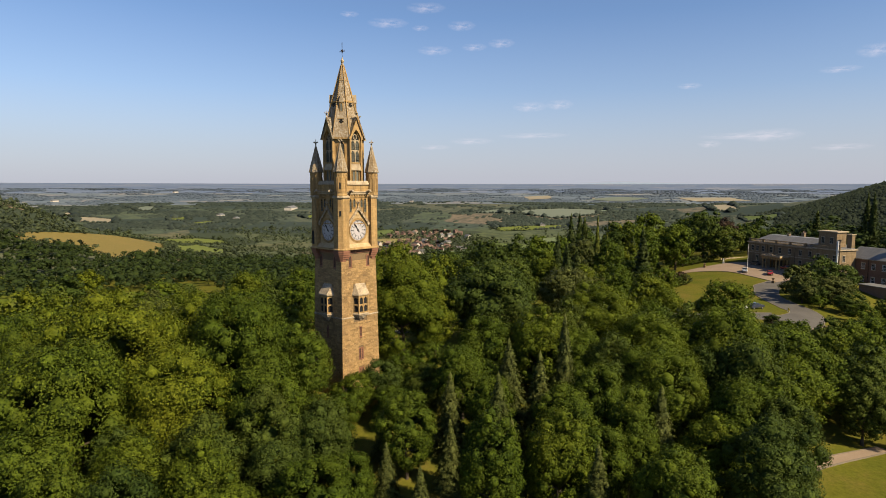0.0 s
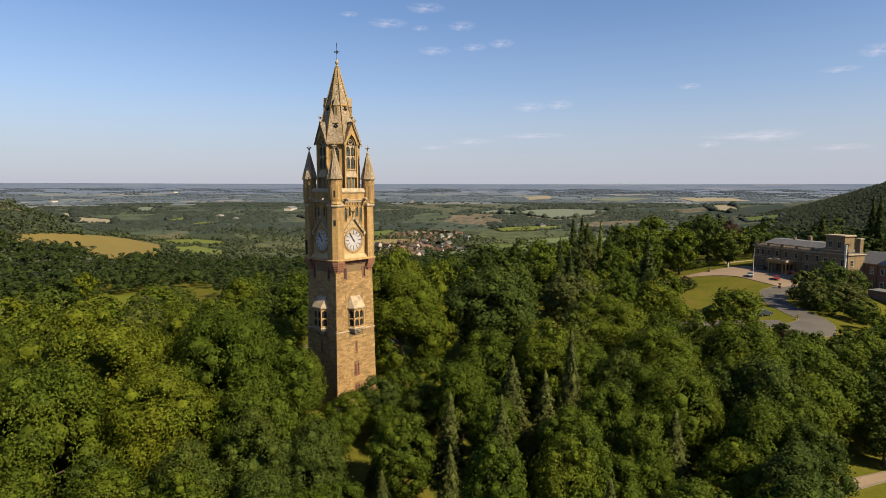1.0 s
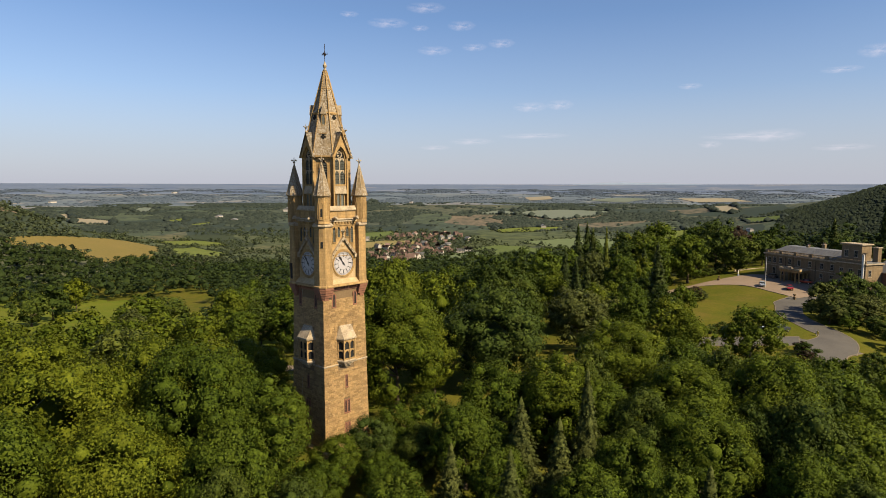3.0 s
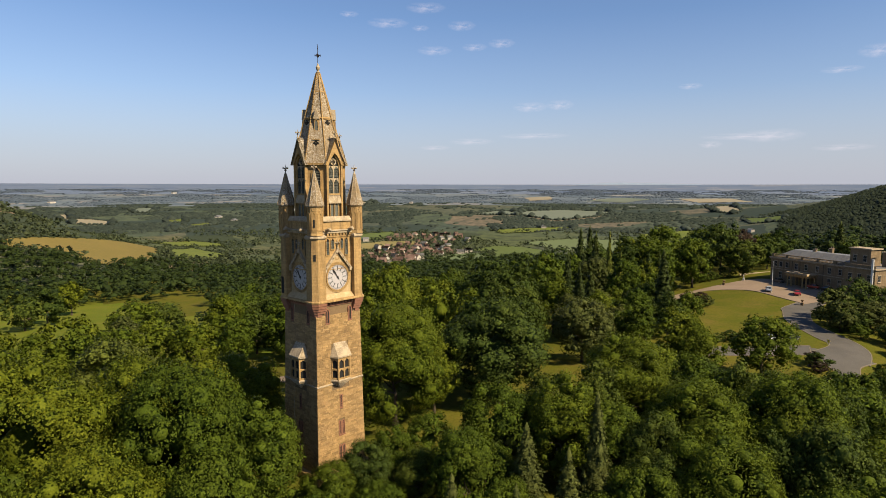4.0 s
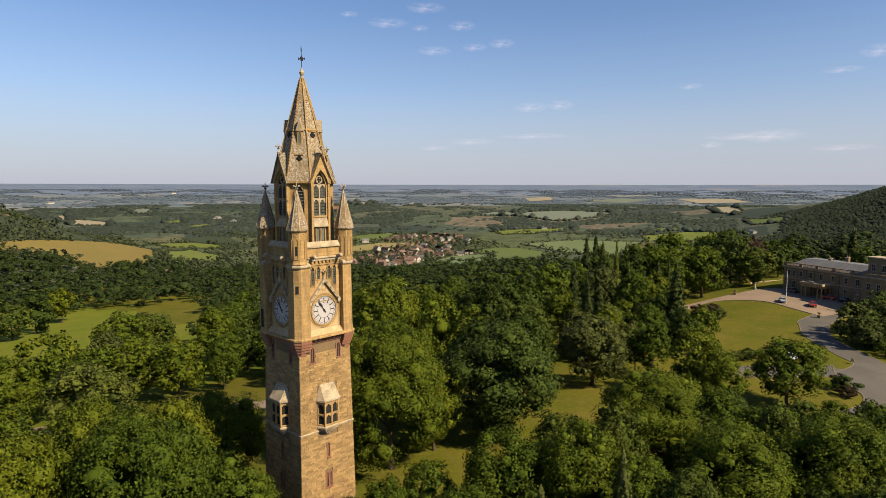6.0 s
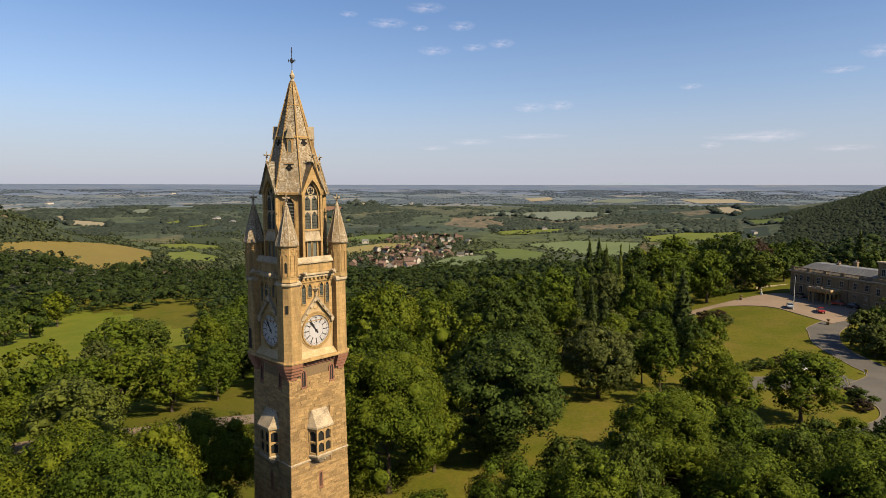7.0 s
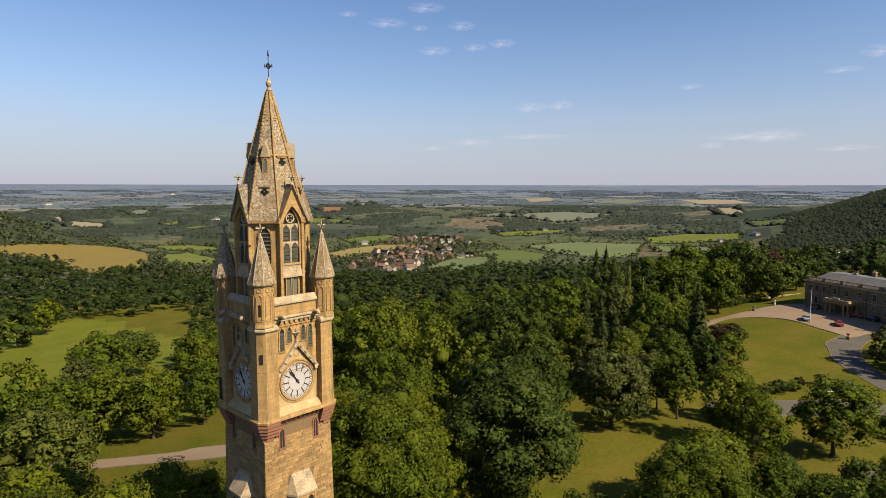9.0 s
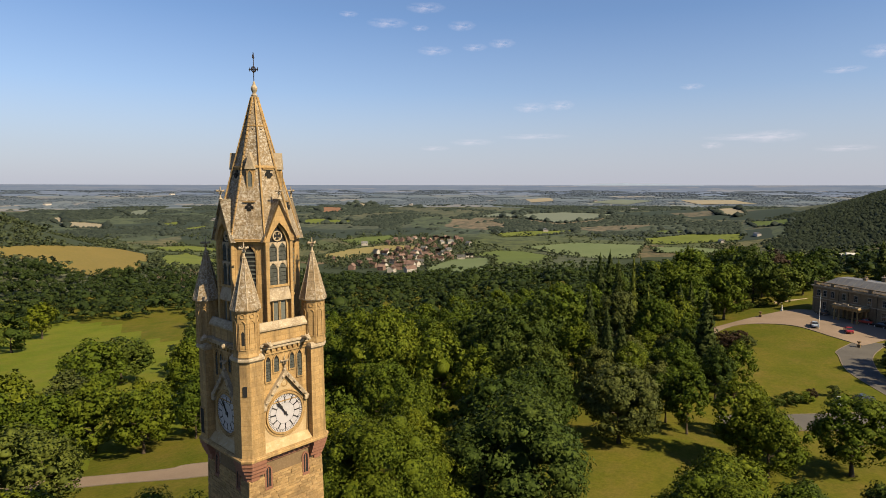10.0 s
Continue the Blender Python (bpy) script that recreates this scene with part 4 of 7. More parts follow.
for k in range(8):
    a = radians(22.5 + 45 * k)
    c, s = math.cos(a), math.sin(a)
    r0 = OCT * cr + 0.4
    part("rib", bar(bmesh.new(), (r0 * c, r0 * s, 35.85), (0.22 * c, 0.22 * s, 45.9), 0.075, 6), STONE, spire)
    m = Matrix.Rotation(radians(45 * k), 4, "Z")
    apo = lambda z: (1.56 + (40.85 - z) * 0.293) * math.cos(radians(22.5))
    slope = Matrix.Rotation(math.atan(0.27), 4, "X")
    # trefoil openings
    zt = 40.3 if k % 2 == 0 else 38.0
    bm = bmesh.new()
    for dx, dz in ((-0.16, 0), (0.16, 0), (0, 0.2), (0, -0.14)):
        bmesh.ops.create_cone(bm, cap_ends=True, segments=10, radius1=0.15, radius2=0.15, depth=0.1,
                              matrix=m @ Matrix.Translation((dx, -apo(zt) - 0.01 + dz * 0.27, zt + dz)) @ Matrix.Rotation(math.pi / 2 + 0.27, 4, "X"))
    part("trefoil", bm, VOID, spire, "dark trefoil opening")
    part("hood", box(bmesh.new(), -0.42, 0.42, -apo(zt + 0.4) - 0.12, -apo(zt + 0.4) + 0.1, zt + 0.38, zt + 0.45, 0, m), STONE, spire)
    part("slit", box(bmesh.new(), -0.05, 0.05, -0.79, -0.5, 43.2, 43.6, 0, m), VOID, spire, "small dark slit")
    if k % 2:
        # upper lucarne
        luc = thing("lucarne", pose(0, 0, 0), "", "")
        luc.parent = tower
        yl = -apo(39.55)
        bm = bmesh.new()
        box(bm, -0.27, 0.27, yl, yl + 0.8, 38.9, 40.75, 0, m)
        part("body", bm, STONE, luc)
        out = pointed(0.16, 39.0, 40.2, 40.6)
        part("opening", prism(bmesh.new(), out, yl - 0.02, yl + 0.1, m), LOUVRE, luc, "small pointed louvred opening")
        part("window_frame", arch_frame(bmesh.new(), out, 0.07, yl - 0.06, yl + 0.05, m), STONE, luc)
        bm = prism(bmesh.new(), [(-0.36, 40.7), (0.36, 40.7), (0, 41.9)], yl - 0.08, yl + 1.1, m)
        part("roof", bm, STONE_PALE, luc, "small steep gabled roof")

# finial, iron cross and vane
bm = bmesh.new()
lathe(bm, 10, ((0.2, 45.9), (0.24, 46.0), (0.16, 46.1), (0.13, 46.2), (0.22, 46.4), (0.24, 46.55), (0.12, 46.75), (0.07, 46.95), (0.04, 47.0)))
part("finial", bm, STONE_PALE, tower, "turned stone finial")
bm = bmesh.new()
bar(bm, (0, 0, 46.9), (0, 0, 49.05), 0.035)
for a in (0, math.pi / 2):
    c, s = math.cos(a + 0.6), math.sin(a + 0.6)
    bar(bm, (-0.36 * c, -0.36 * s, 47.85), (0.36 * c, 0.36 * s, 47.85), 0.03)
    for e in (-1, 1):
        bar(bm, (0.3 * e * c, 0.3 * e * s, 47.72), (0.3 * e * c, 0.3 * e * s, 47.98), 0.035)
        bar(bm, (0.22 * e * c, 0.22 * e * s, 47.85), (0, 0, 48.1), 0.025)
        bar(bm, (0.22 * e * c, 0.22 * e * s, 47.85), (0, 0, 47.6), 0.025)
iron = part("iron_cross", bm, IRON, tower, "wrought iron cross")
bm = prism(bmesh.new(), [(-0.25, 48.62), (0.12, 48.6), (0.3, 48.72), (0.12, 48.78), (0.08, 49.0), (-0.02, 48.82), (-0.2, 48.86)], -0.02, 0.02, Matrix.Rotation(0.8, 4, "Z"))
part("vane", bm, IRON, iron, "small iron weather vane")
# lightning conductor down the shaded side
bm = bmesh.new()
bar(bm, (-3.0, 1.2, 20.2), (-3.4, 1.35, 0.9), 0.03, 5)
part("conductor", bm, STONE_PALE, tower)

# ---------------------------------------------------------------- drives, house, cars


def strip(name, left, right, mat, lift, label, category, parts=10):
    """A road surface between two edges, laid on the ground."""
    def along(pts, f):
        seg = [math.dist(a, b) for a, b in zip(pts, pts[1:])]
        d = f * sum(seg)
        for (a, b), ln in zip(zip(pts, pts[1:]), seg):
            if d <= ln + 1e-6:
                return a[0] + (b[0] - a[0]) * d / ln, a[1] + (b[1] - a[1]) * d / ln
            d -= ln
        return pts[-1]
    def rounded(pts):
        ends = [pts[0]] + list(pts) + [pts[-1]]
        out = []
        for p0, p1, p2, p3 in zip(ends, ends[1:], ends[2:], ends[3:]):
            for k in range(8):
                f = k / 8
                out.append(tuple(0.5 * (2 * b + (c - a) * f + (2 * a - 5 * b + 4 * c - d) * f * f + (3 * b - a - 3 * c + d) * f ** 3) for a, b, c, d in zip(p0, p1, p2, p3)))
        return out + [pts[-1]]
    left, right = rounded(left), rounded(right)
    bm = bmesh.new()
    n = 90
    rows = []
    for i in range(n + 1):
        a, b = along(left, i / n), along(right, i / n)
        row = []
        for k in range(parts + 1):
            x, y = a[0] + (b[0] - a[0]) * k / parts, a[1] + (b[1] - a[1]) * k / parts
            row.append(bm.verts.new((x, y, land(x, y) + lift)))
        rows.append(row)
    for r0, r1 in zip(rows, rows[1:]):
        for k in range(parts):
            bm.faces.new((r0[k], r0[k + 1], r1[k + 1], r1[k]))
    bmesh.ops.recalc_face_normals(bm, faces=bm.faces[:])
    if sum(f.normal.z for f in bm.faces) < 0:
        bmesh.ops.reverse_faces(bm, faces=bm.faces[:])
    ob = tagged(part(name, bm, mat), label, category, kind="structure")
    for pts in (left, right):
        bm = bmesh.new()
        prev = None
        for i in range(n + 1):
            x, y = along(pts, i / n)
            z = land(x, y)
            x2, y2 = along(pts, min(1, i / n + 0.01))
            x1, y1 = along(pts, max(0, i / n - 0.01))
            ln = math.hypot(x2 - x1, y2 - y1) or 1
            ox, oy = -(y2 - y1) / ln * 0.1, (x2 - x1) / ln * 0.1
            ring = [bm.verts.new(p) for p in ((x - ox, y - oy, z - 0.1), (x - ox, y - oy, z + lift + 0.03), (x + ox, y + oy, z + lift + 0.03), (x + ox, y + oy, z - 0.1))]
            if prev:
                for k in range(3):
                    bm.faces.new((prev[k], prev[k + 1], ring[k + 1], ring[k]))
            prev = ring
        part("kerb", bm, KERB, ob)
    return ob


strip("drive", [(98, 27.5), (122, 21), (145, 19), (160, 20), (173.2, 16.8), (176.3, 3.2), (170, -8), (165.5, -16)],
      [(99, 30), (123, 24.5), (146, 23), (162, 25), (182, 16), (197.5, 5), (192, -7), (183, -24)], GRAVEL, 0.12, "pale pinkish gravel forecourt and drive", "drive")
strip("road", [(166.9, -13.5), (156.5, -11.8), (151.6, -13.1), (138.8, -17.2), (124.7, -26.4), (118.3, -30.7), (108, -29)],
      [(172, -21), (160, -19.5), (150, -20.5), (139.2, -24), (129.3, -31.3), (119.2, -38.2), (107, -40)], TARMAC, 0.08, "grey tarmac drive curving past the lawn", "road")
strip("road", [(112, -28), (100, -31.5), (96.5, -35.3), (90, -36), (82, -33.5), (70, -29)],
      [(111, -40.5), (104, -38.9), (98, -39.6), (92.3, -40), (83, -38.5), (70, -34.5)], TARMAC, 0.1, "grey tarmac road with a turning arrow", "road")
strip("road", [(114, -27.6), (104, -18), (98, -12), (90, -4)], [(106, -30.5), (98, -23), (92, -16.5), (85, -9)], TARMAC, 0.09, "grey tarmac parking strip", "road")
strip("drive", [(-12, 84), (1.1, 76.2), (4.8, 71.3), (9.8, 65.0), (16.2, 58.2), (20.8, 55.6), (42, 34)], [(-15, 75), (-0.5, 69.0), (3.3, 65.6), (8.2, 60.2), (14.0, 52.9), (17.6, 48.9), (39, 27)], GRAVEL, 0.1, "pale grey estate drive across the grass", "drive")


def arrow_mark():
    bm = bmesh.new()
    m = Matrix.Translation((89.3, -37.1, land(89.3, -37.1) + 0.15)) @ Matrix.Rotation(radians(-150), 4, "Z")
    for pts in (((-0.12, -1.4), (0.12, -1.4), (0.12, 0.6), (-0.12, 0.6)), ((-0.6, 0.6), (0.6, 0.6), (0, 1.5)), ((0.1, -0.6), (0.9, -0.1), (0.9, 0.15), (0.1, -0.3))):
        a = [bm.verts.new(m @ Vector((x, y, 0))) for x, y in pts]
        b = [bm.verts.new(m @ Vector((x, y, 0.012))) for x, y in pts]
        bm.faces.new(b)
        for i in range(len(a)):
            bm.faces.new((a[i], a[(i + 1) % len(a)], b[(i + 1) % len(a)], b[i]))
    tagged(part("road_arrow", bm, WHITE_PAINT), "white painted arrow on grey tarmac", "road marking")


arrow_mark()

# the country house: along its front from one corner, back from the front
hall = thing("country_house", pose(198.6, 2.3, 0, 0, 0, -118.7), "long two-storey stone country house with a parapet", "house")


def sash(parent, x, z, w, h, y=0.0, turn=None, mat=SASH_PAINT, cols=2):
    """A sash window in a wall that faces -y."""
    m = turn or Matrix.Identity(4)
    out = [(x - w / 2, z), (x + w / 2, z), (x + w / 2, z + h), (x - w / 2, z + h)]
    win = part("window", prism(bmesh.new(), out, y - 0.01, y + 0.1, m), PANE, parent, "dark sash window with pale frame")
    bm = bmesh.new()
    arch_frame(bm, [(x + (px - x) * 0.86, z + h / 2 + (pz - z - h / 2) * 0.92) for px, pz in out], 0.09, y - 0.05, y + 0.02, m)
    box(bm, x - w / 2, x + w / 2, y - 0.05, y, z + h / 2 - 0.04, z + h / 2 + 0.04, 0, m)
    for k in range(1, cols):
        xx = x - w / 2 + w * k / cols
        box(bm, xx - 0.025, xx + 0.025, y - 0.04, y, z, z + h, 0, m)
    part("window_frame", bm, mat, win)
    part("window_sill", box(bmesh.new(), x - w / 2 - 0.15, x + w / 2 + 0.15, y - 0.2, y, z - 0.18, z, 0.02, m), STONE_PALE, win)
    part("lintel", box(bmesh.new(), x - w / 2 - 0.15, x + w / 2 + 0.15, y - 0.1, y, z + h, z + h + 0.2, 0.02, m), STONE_PALE, win)
    return win


part("wall", box(bmesh.new(), 0, 31, 0, 13, -3, 8.2), HALL, hall)
part("band_course", box(bmesh.new(), -0.08, 30, -0.1, 13, 4.3, 4.55), STONE_PALE, hall)
part("plinth", box(bmesh.new(), -0.1, 30, -0.14, 13.1, -3, 0.5), HALL, hall)
bm = bmesh.new()
box(bm, -0.6, 30.2, -0.6, 13.6, 8.2, 8.45, 0.05)
box(bm, -0.35, 30.2, -0.35, 13.4, 7.95, 8.2)
part("cornice", bm, STONE_PALE, hall, "projecting stone cornice")
bm = bmesh.new()
for x0 in range(0, 30, 6):
    box(bm, x0, x0 + 1.0, 0, 0.4, 8.45, 9.75)
box(bm, 0, 30, 0.05, 0.38, 9.5, 9.7)
box(bm, 0, 30, 0.05, 0.38, 8.45, 8.65)
part("parapet", bm, HALL, hall, "balustraded stone parapet")
for i in range(100):
    x = 0.6 + i * 0.29
    if (x % 6) > 1.1:
        part("baluster", lathe(bmesh.new(), 6, ((0.07, 8.6), (0.1, 8.85), (0.05, 9.2), (0.08, 9.55)), x, 0.2), HALL, hall)
bm = bmesh.new()
ring_loft(bm, [[(1, 1, 8.6), (31, 1, 8.6), (31, 12.5, 8.6), (1, 12.5, 8.6)], [(4.5, 5, 11.2), (31, 5, 11.2), (31, 9, 11.2), (4.5, 9, 11.2)]])
roof = part("roof", bm, LEAD, hall, "low grey slate and lead roof")
for i in range(14):
    part("roll", bar(bmesh.new(), (5.5 + i * 1.9, 1.4, 8.95), (5.5 + i * 1.9, 5, 11.22), 0.06, 5), LEAD, roof)
for x, y, w, d, h in ((11.5, 6, 1.0, 0.8, 0.5), (15.5, 8.5, 1.2, 0.9, 1.2)):
    ch = part("chimney", box(bmesh.new(), x, x + w, y, y + d, 10, 11.2 + h, 0.04), HALL, hall)
    part("chimney_cap", box(bmesh.new(), x - 0.1, x + w + 0.1, y - 0.1, y + d + 0.1, 11.2 + h, 11.4 + h), STONE_PALE, ch)
    for k in range(2):
        part("chimney_pot", lathe(bmesh.new(), 8, ((0.17, 11.4 + h), (0.13, 11.95 + h)), x + 0.4 + 0.6 * k, y + d / 2), TILE, ch)
for x in (2.0, 4.2, 6.8, 10.5, 14.3, 18.5, 22.9, 26.6):
    sash(hall, x, 5.2, 1.15, 1.9)
for x in (4.2, 7.6, 22.9, 26.6):
    sash(hall, x, 1.2, 1.2, 2.3)
part("door", prism(bmesh.new(), [(13.6, -1), (15.6, -1), (15.6, 2.6), (13.6, 2.6)], -0.03, 0.1), INK, hall, "dark panelled front door")
for x in (8.9, 12.0, 20.8):
    part("downpipe", bar(bmesh.new(), (x, -0.12, -1), (x, -0.12, 8), 0.07, 6), IRON, hall)
# porch
porch = thing("porch", pose(0, 0, 0), "", "")
porch.parent = hall
for x in (11.0, 12.4, 16.8, 18.2):
    for y in (-4.2, -0.6):
        part("column", lathe(bmesh.new(), 12, ((0.36, -1.8), (0.36, -1.2), (0.27, -1.1), (0.23, 2.9), (0.33, 3.0), (0.36, 3.2)), x, y), STONE, porch)
bm = bmesh.new()
box(bm, 10.5, 18.7, -4.7, 0, 3.2, 3.9)
box(bm, 10.2, 19.0, -5.0, 0, 3.9, 4.15)
part("entablature", bm, STONE, porch)
bm = bmesh.new()
box(bm, 10.5, 18.7, -4.7, -4.4, 4.15, 4.6)
box(bm, 13.6, 15.6, -4.75, -4.35, 4.15, 5.1, 0.1)
box(bm, 10.5, 10.8, -4.4, 0, 4.15, 4.6)
box(bm, 18.4, 18.7, -4.4, 0, 4.15, 4.6)
part("blocking_course", bm, STONE_PALE, porch)
part("step", box(bmesh.new(), 10.4, 18.8, -4.8, 0, -2.5, -1.6), STONE_PALE, porch)

# tall block next to it, with its sunlit end wall
block = thing("tower_block", pose(198.6, 2.3, 0, 0, 0, -118.7), "taller stone block of the house, end wall sunlit", "house")
part("wall", box(bmesh.new(), 30.3, 40, -3, 4.2, -5, 8.6), HALL, block)
part("upper_wall", box(bmesh.new(), 29.2, 35.8, 0.5, 4.8, 8.6, 14.2), HALL, block)
part("cornice", box(bmesh.new(), 29.9, 40.4, -3.4, 4.6, 8.6, 8.95, 0.05), STONE_PALE, block)
part("upper_cornice", box(bmesh.new(), 28.8, 36.2, 0.1, 5.2, 14.2, 14.6, 0.05), STONE_PALE, block)
part("parapet", box(bmesh.new(), 30.3, 40, -3.0, -2.7, 8.95, 9.9), HALL, block)
part("roof", box(bmesh.new(), 30.6, 39.7, -2.6, 4.0, 8.96, 9.3), LEAD, block, "flat grey lead roof")
ch = part("chimney", box(bmesh.new(), 37.9, 39.6, 2.4, 3.9, 8.9, 13.6, 0.05), HALL, block, "tall sunlit chimney stack")
part("chimney_cap", box(bmesh.new(), 37.7, 39.8, 2.2, 4.1, 13.6, 13.9), STONE_PALE, ch)
for x in (32.2, 35.2, 38.2):
    sash(block, x, 5.0, 1.2, 2.0, -3.0)
    sash(block, x, 0.6, 1.2, 2.4, -3.0)
for x in (30.8, 34.0):
    sash(block, x, 10.4, 1.2, 2.0, 0.5)
side = Matrix.Translation((40.0, 0, 0)) @ Matrix.Rotation(radians(90), 4, "Z")
for x in (-1.2,):
    sash(block, x, 5.0, 1.2, 2.0, 0.0, side)
    sash(block, x, 0.4, 1.2, 2.2, 0.0, side)
part("flue", bar(bmesh.new(), (39.4, -3.45, -1.5), (39.4, -3.45, 11.9), 0.34, 10), WHITE_PAINT, block, "white painted metal flue pipe")
for z in (1, 4, 7):
    part("bracket", box(bmesh.new(), 39.0, 39.8, -3.4, -2.95, z, z + 0.12), CHROME, block)
part("aerial", bar(bmesh.new(), (34, 3, 14.6), (34, 3, 18.5), 0.04, 5), IRON, block)

# lower brick wing behind
wing = thing("service_wing", pose(198.6, 2.3, 0, 0, 0, -118.7), "lower red brick service wing with slate roof", "house")
part("wall", box(bmesh.new(), 36, 78, 4.25, 13.5, -5, 5.9), WING, wing)
part("cornice", box(bmesh.new(), 40.05, 78.2, 3.95, 13.8, 5.9, 6.15), STONE_PALE, wing)
bm = bmesh.new()
ring_loft(bm, [[(36, 3.85, 6.15), (78, 3.85, 6.15), (78, 13.9, 6.15), (36, 13.9, 6.15)], [(38, 8.4, 9.6), (76, 8.4, 9.6), (76, 9.2, 9.6), (38, 9.2, 9.6)]])
part("roof", bm, LEAD, wing, "grey slate roof")
for i in range(9):
    sash(wing, 42.6 + i * 3.4, 2.9, 1.2, 1.9, 4.25, None, WHITE_PAINT, 3)
    sash(wing, 42.6 + i * 3.4, -1.6, 1.2, 2.1, 4.25, None, WHITE_PAINT, 3)
for x in (44.4, 51.2, 58):
    part("downpipe", bar(bmesh.new(), (x, 4.1, -4), (x, 4.1, 5.9), 0.07, 6), IRON, wing)
for x in (50, 63):
    ch = part("chimney", box(bmesh.new(), x, x + 2.2, 7.6, 9.0, 8, 12.0), STONE, wing)
    part("chimney_cap", box(bmesh.new(), x - 0.1, x + 2.3, 7.5, 9.1, 12.0, 12.2), STONE_PALE, ch)
    for k in range(3):
        part("chimney_pot", lathe(bmesh.new(), 8, ((0.17, 12.2), (0.13, 12.8)), x + 0.4 + 0.65 * k, 8.3), TILE, ch)
out = thing("outbuilding", pose(198.6, 2.3, 0, 0, 0, -118.7), "low brick outbuilding with flat grey roof", "shed")
part("wall", box(bmesh.new(), 50, 60, -7, -2, -5, -0.6), BRICK, out)
part("roof", box(bmesh.new(), 49.7, 60.3, -7.3, -1.7, -0.6, -0.35), LEAD, out)
for i in range(2):
    tank = thing("oil_tank", pose(198.6, 2.3, 0, 0, 0, -118.7) @ pose(41.5 + 2.1 * i, -4.5, -2.2), "dark green round plastic tank", "tank", "oil tanks by the house")
    part("body", lathe(bmesh.new(), 14, ((0.85, -0.6), (0.9, 0.0), (0.9, 1.9), (0.8, 2.1), (0.2, 2.25))), LEAF_FIR, tank)
    part("lid", lathe(bmesh.new(), 10, ((0.22, 2.2), (0.22, 2.35), (0.1, 2.4))), IRON, tank)


def flagpole(x, y, h):
    ob = thing("flagpole", pose(x, y, land(x, y)), "tall white painted flagpole on the lawn edge", "flagpole")
    part("pole", lathe(bmesh.new(), 10, ((0.11, -0.1), (0.1, 0.5), (0.06, h))), WHITE_PAINT, ob)
    part("base", lathe(bmesh.new(), 8, ((0.35, -0.2), (0.35, 0.15), (0.15, 0.35))), STONE_PALE, ob)
    part("truck", lathe(bmesh.new(), 8, ((0.03, h), (0.1, h + 0.08), (0.03, h + 0.17))), WHITE_PAINT, ob)


flagpole(175.4, -4.1, 10.3)


def statue(x, y):
    bm = bmesh.new()
    z = land(x, y)
    box(bm, x - 0.3, x + 0.3, y - 0.3, y + 0.3, z - 0.2, z + 0.7, 0.04)
    lathe(bm, 10, ((0.2, z + 0.7), (0.23, z + 1.15), (0.15, z + 1.5), (0.19, z + 1.7), (0.08, z + 1.9), (0.11, z + 2.02), (0.04, z + 2.15)), x, y)
    tagged(part("statue", bm, WHITE_PAINT), "white stone garden figure on a plinth", "statue")


statue(193.4, 9.8)


def urn(x, y, mat, label):
    ob = thing("garden_urn", pose(x, y, land(x, y)), label, "urn")
    part("pedestal", box(bmesh.new(), -0.4, 0.4, -0.4, 0.4, -0.2, 0.9, 0.05), mat, ob)
    part("bowl", lathe(bmesh.new(), 12, ((0.15, 0.9), (0.12, 1.1), (0.45, 1.5), (0.5, 1.7), (0.4, 1.7))), mat, ob)


urn(184, 13.6, RUBBLE, "dark weathered stone urn beside the drive")
urn(163.5, -15.5, RUBBLE, "dark weathered stone urn at the forecourt corner")
sign = thing("road_sign", pose(118.3, -30.5, land(118.3, -30.5), 0, 0, 40), "small yellow sign board on two posts", "sign")
part("board", box(bmesh.new(), -0.5, 0.5, -0.03, 0.03, 0.5, 1.2, 0.01), car_paint("yellow_paint", (0.6, 0.4, 0.05)), sign)
for x in (-0.35, 0.35):
    part("post", bar(bmesh.new(), (x, 0.05, -0.1), (x, 0.05, 1.2), 0.04, 6), WHITE_PAINT, sign)
lamp = thing("sign_post", pose(82.5, -36.6, land(82.5, -36.6), 0, 0, 30), "dark sign board on a short post", "sign")
part("post", bar(bmesh.new(), (0, 0, -0.1), (0, 0, 1.6), 0.05, 6), IRON, lamp)
part("board", box(bmesh.new(), -0.5, 0.5, -0.04, 0.04, 1.3, 2.1, 0.02), INK, lamp)


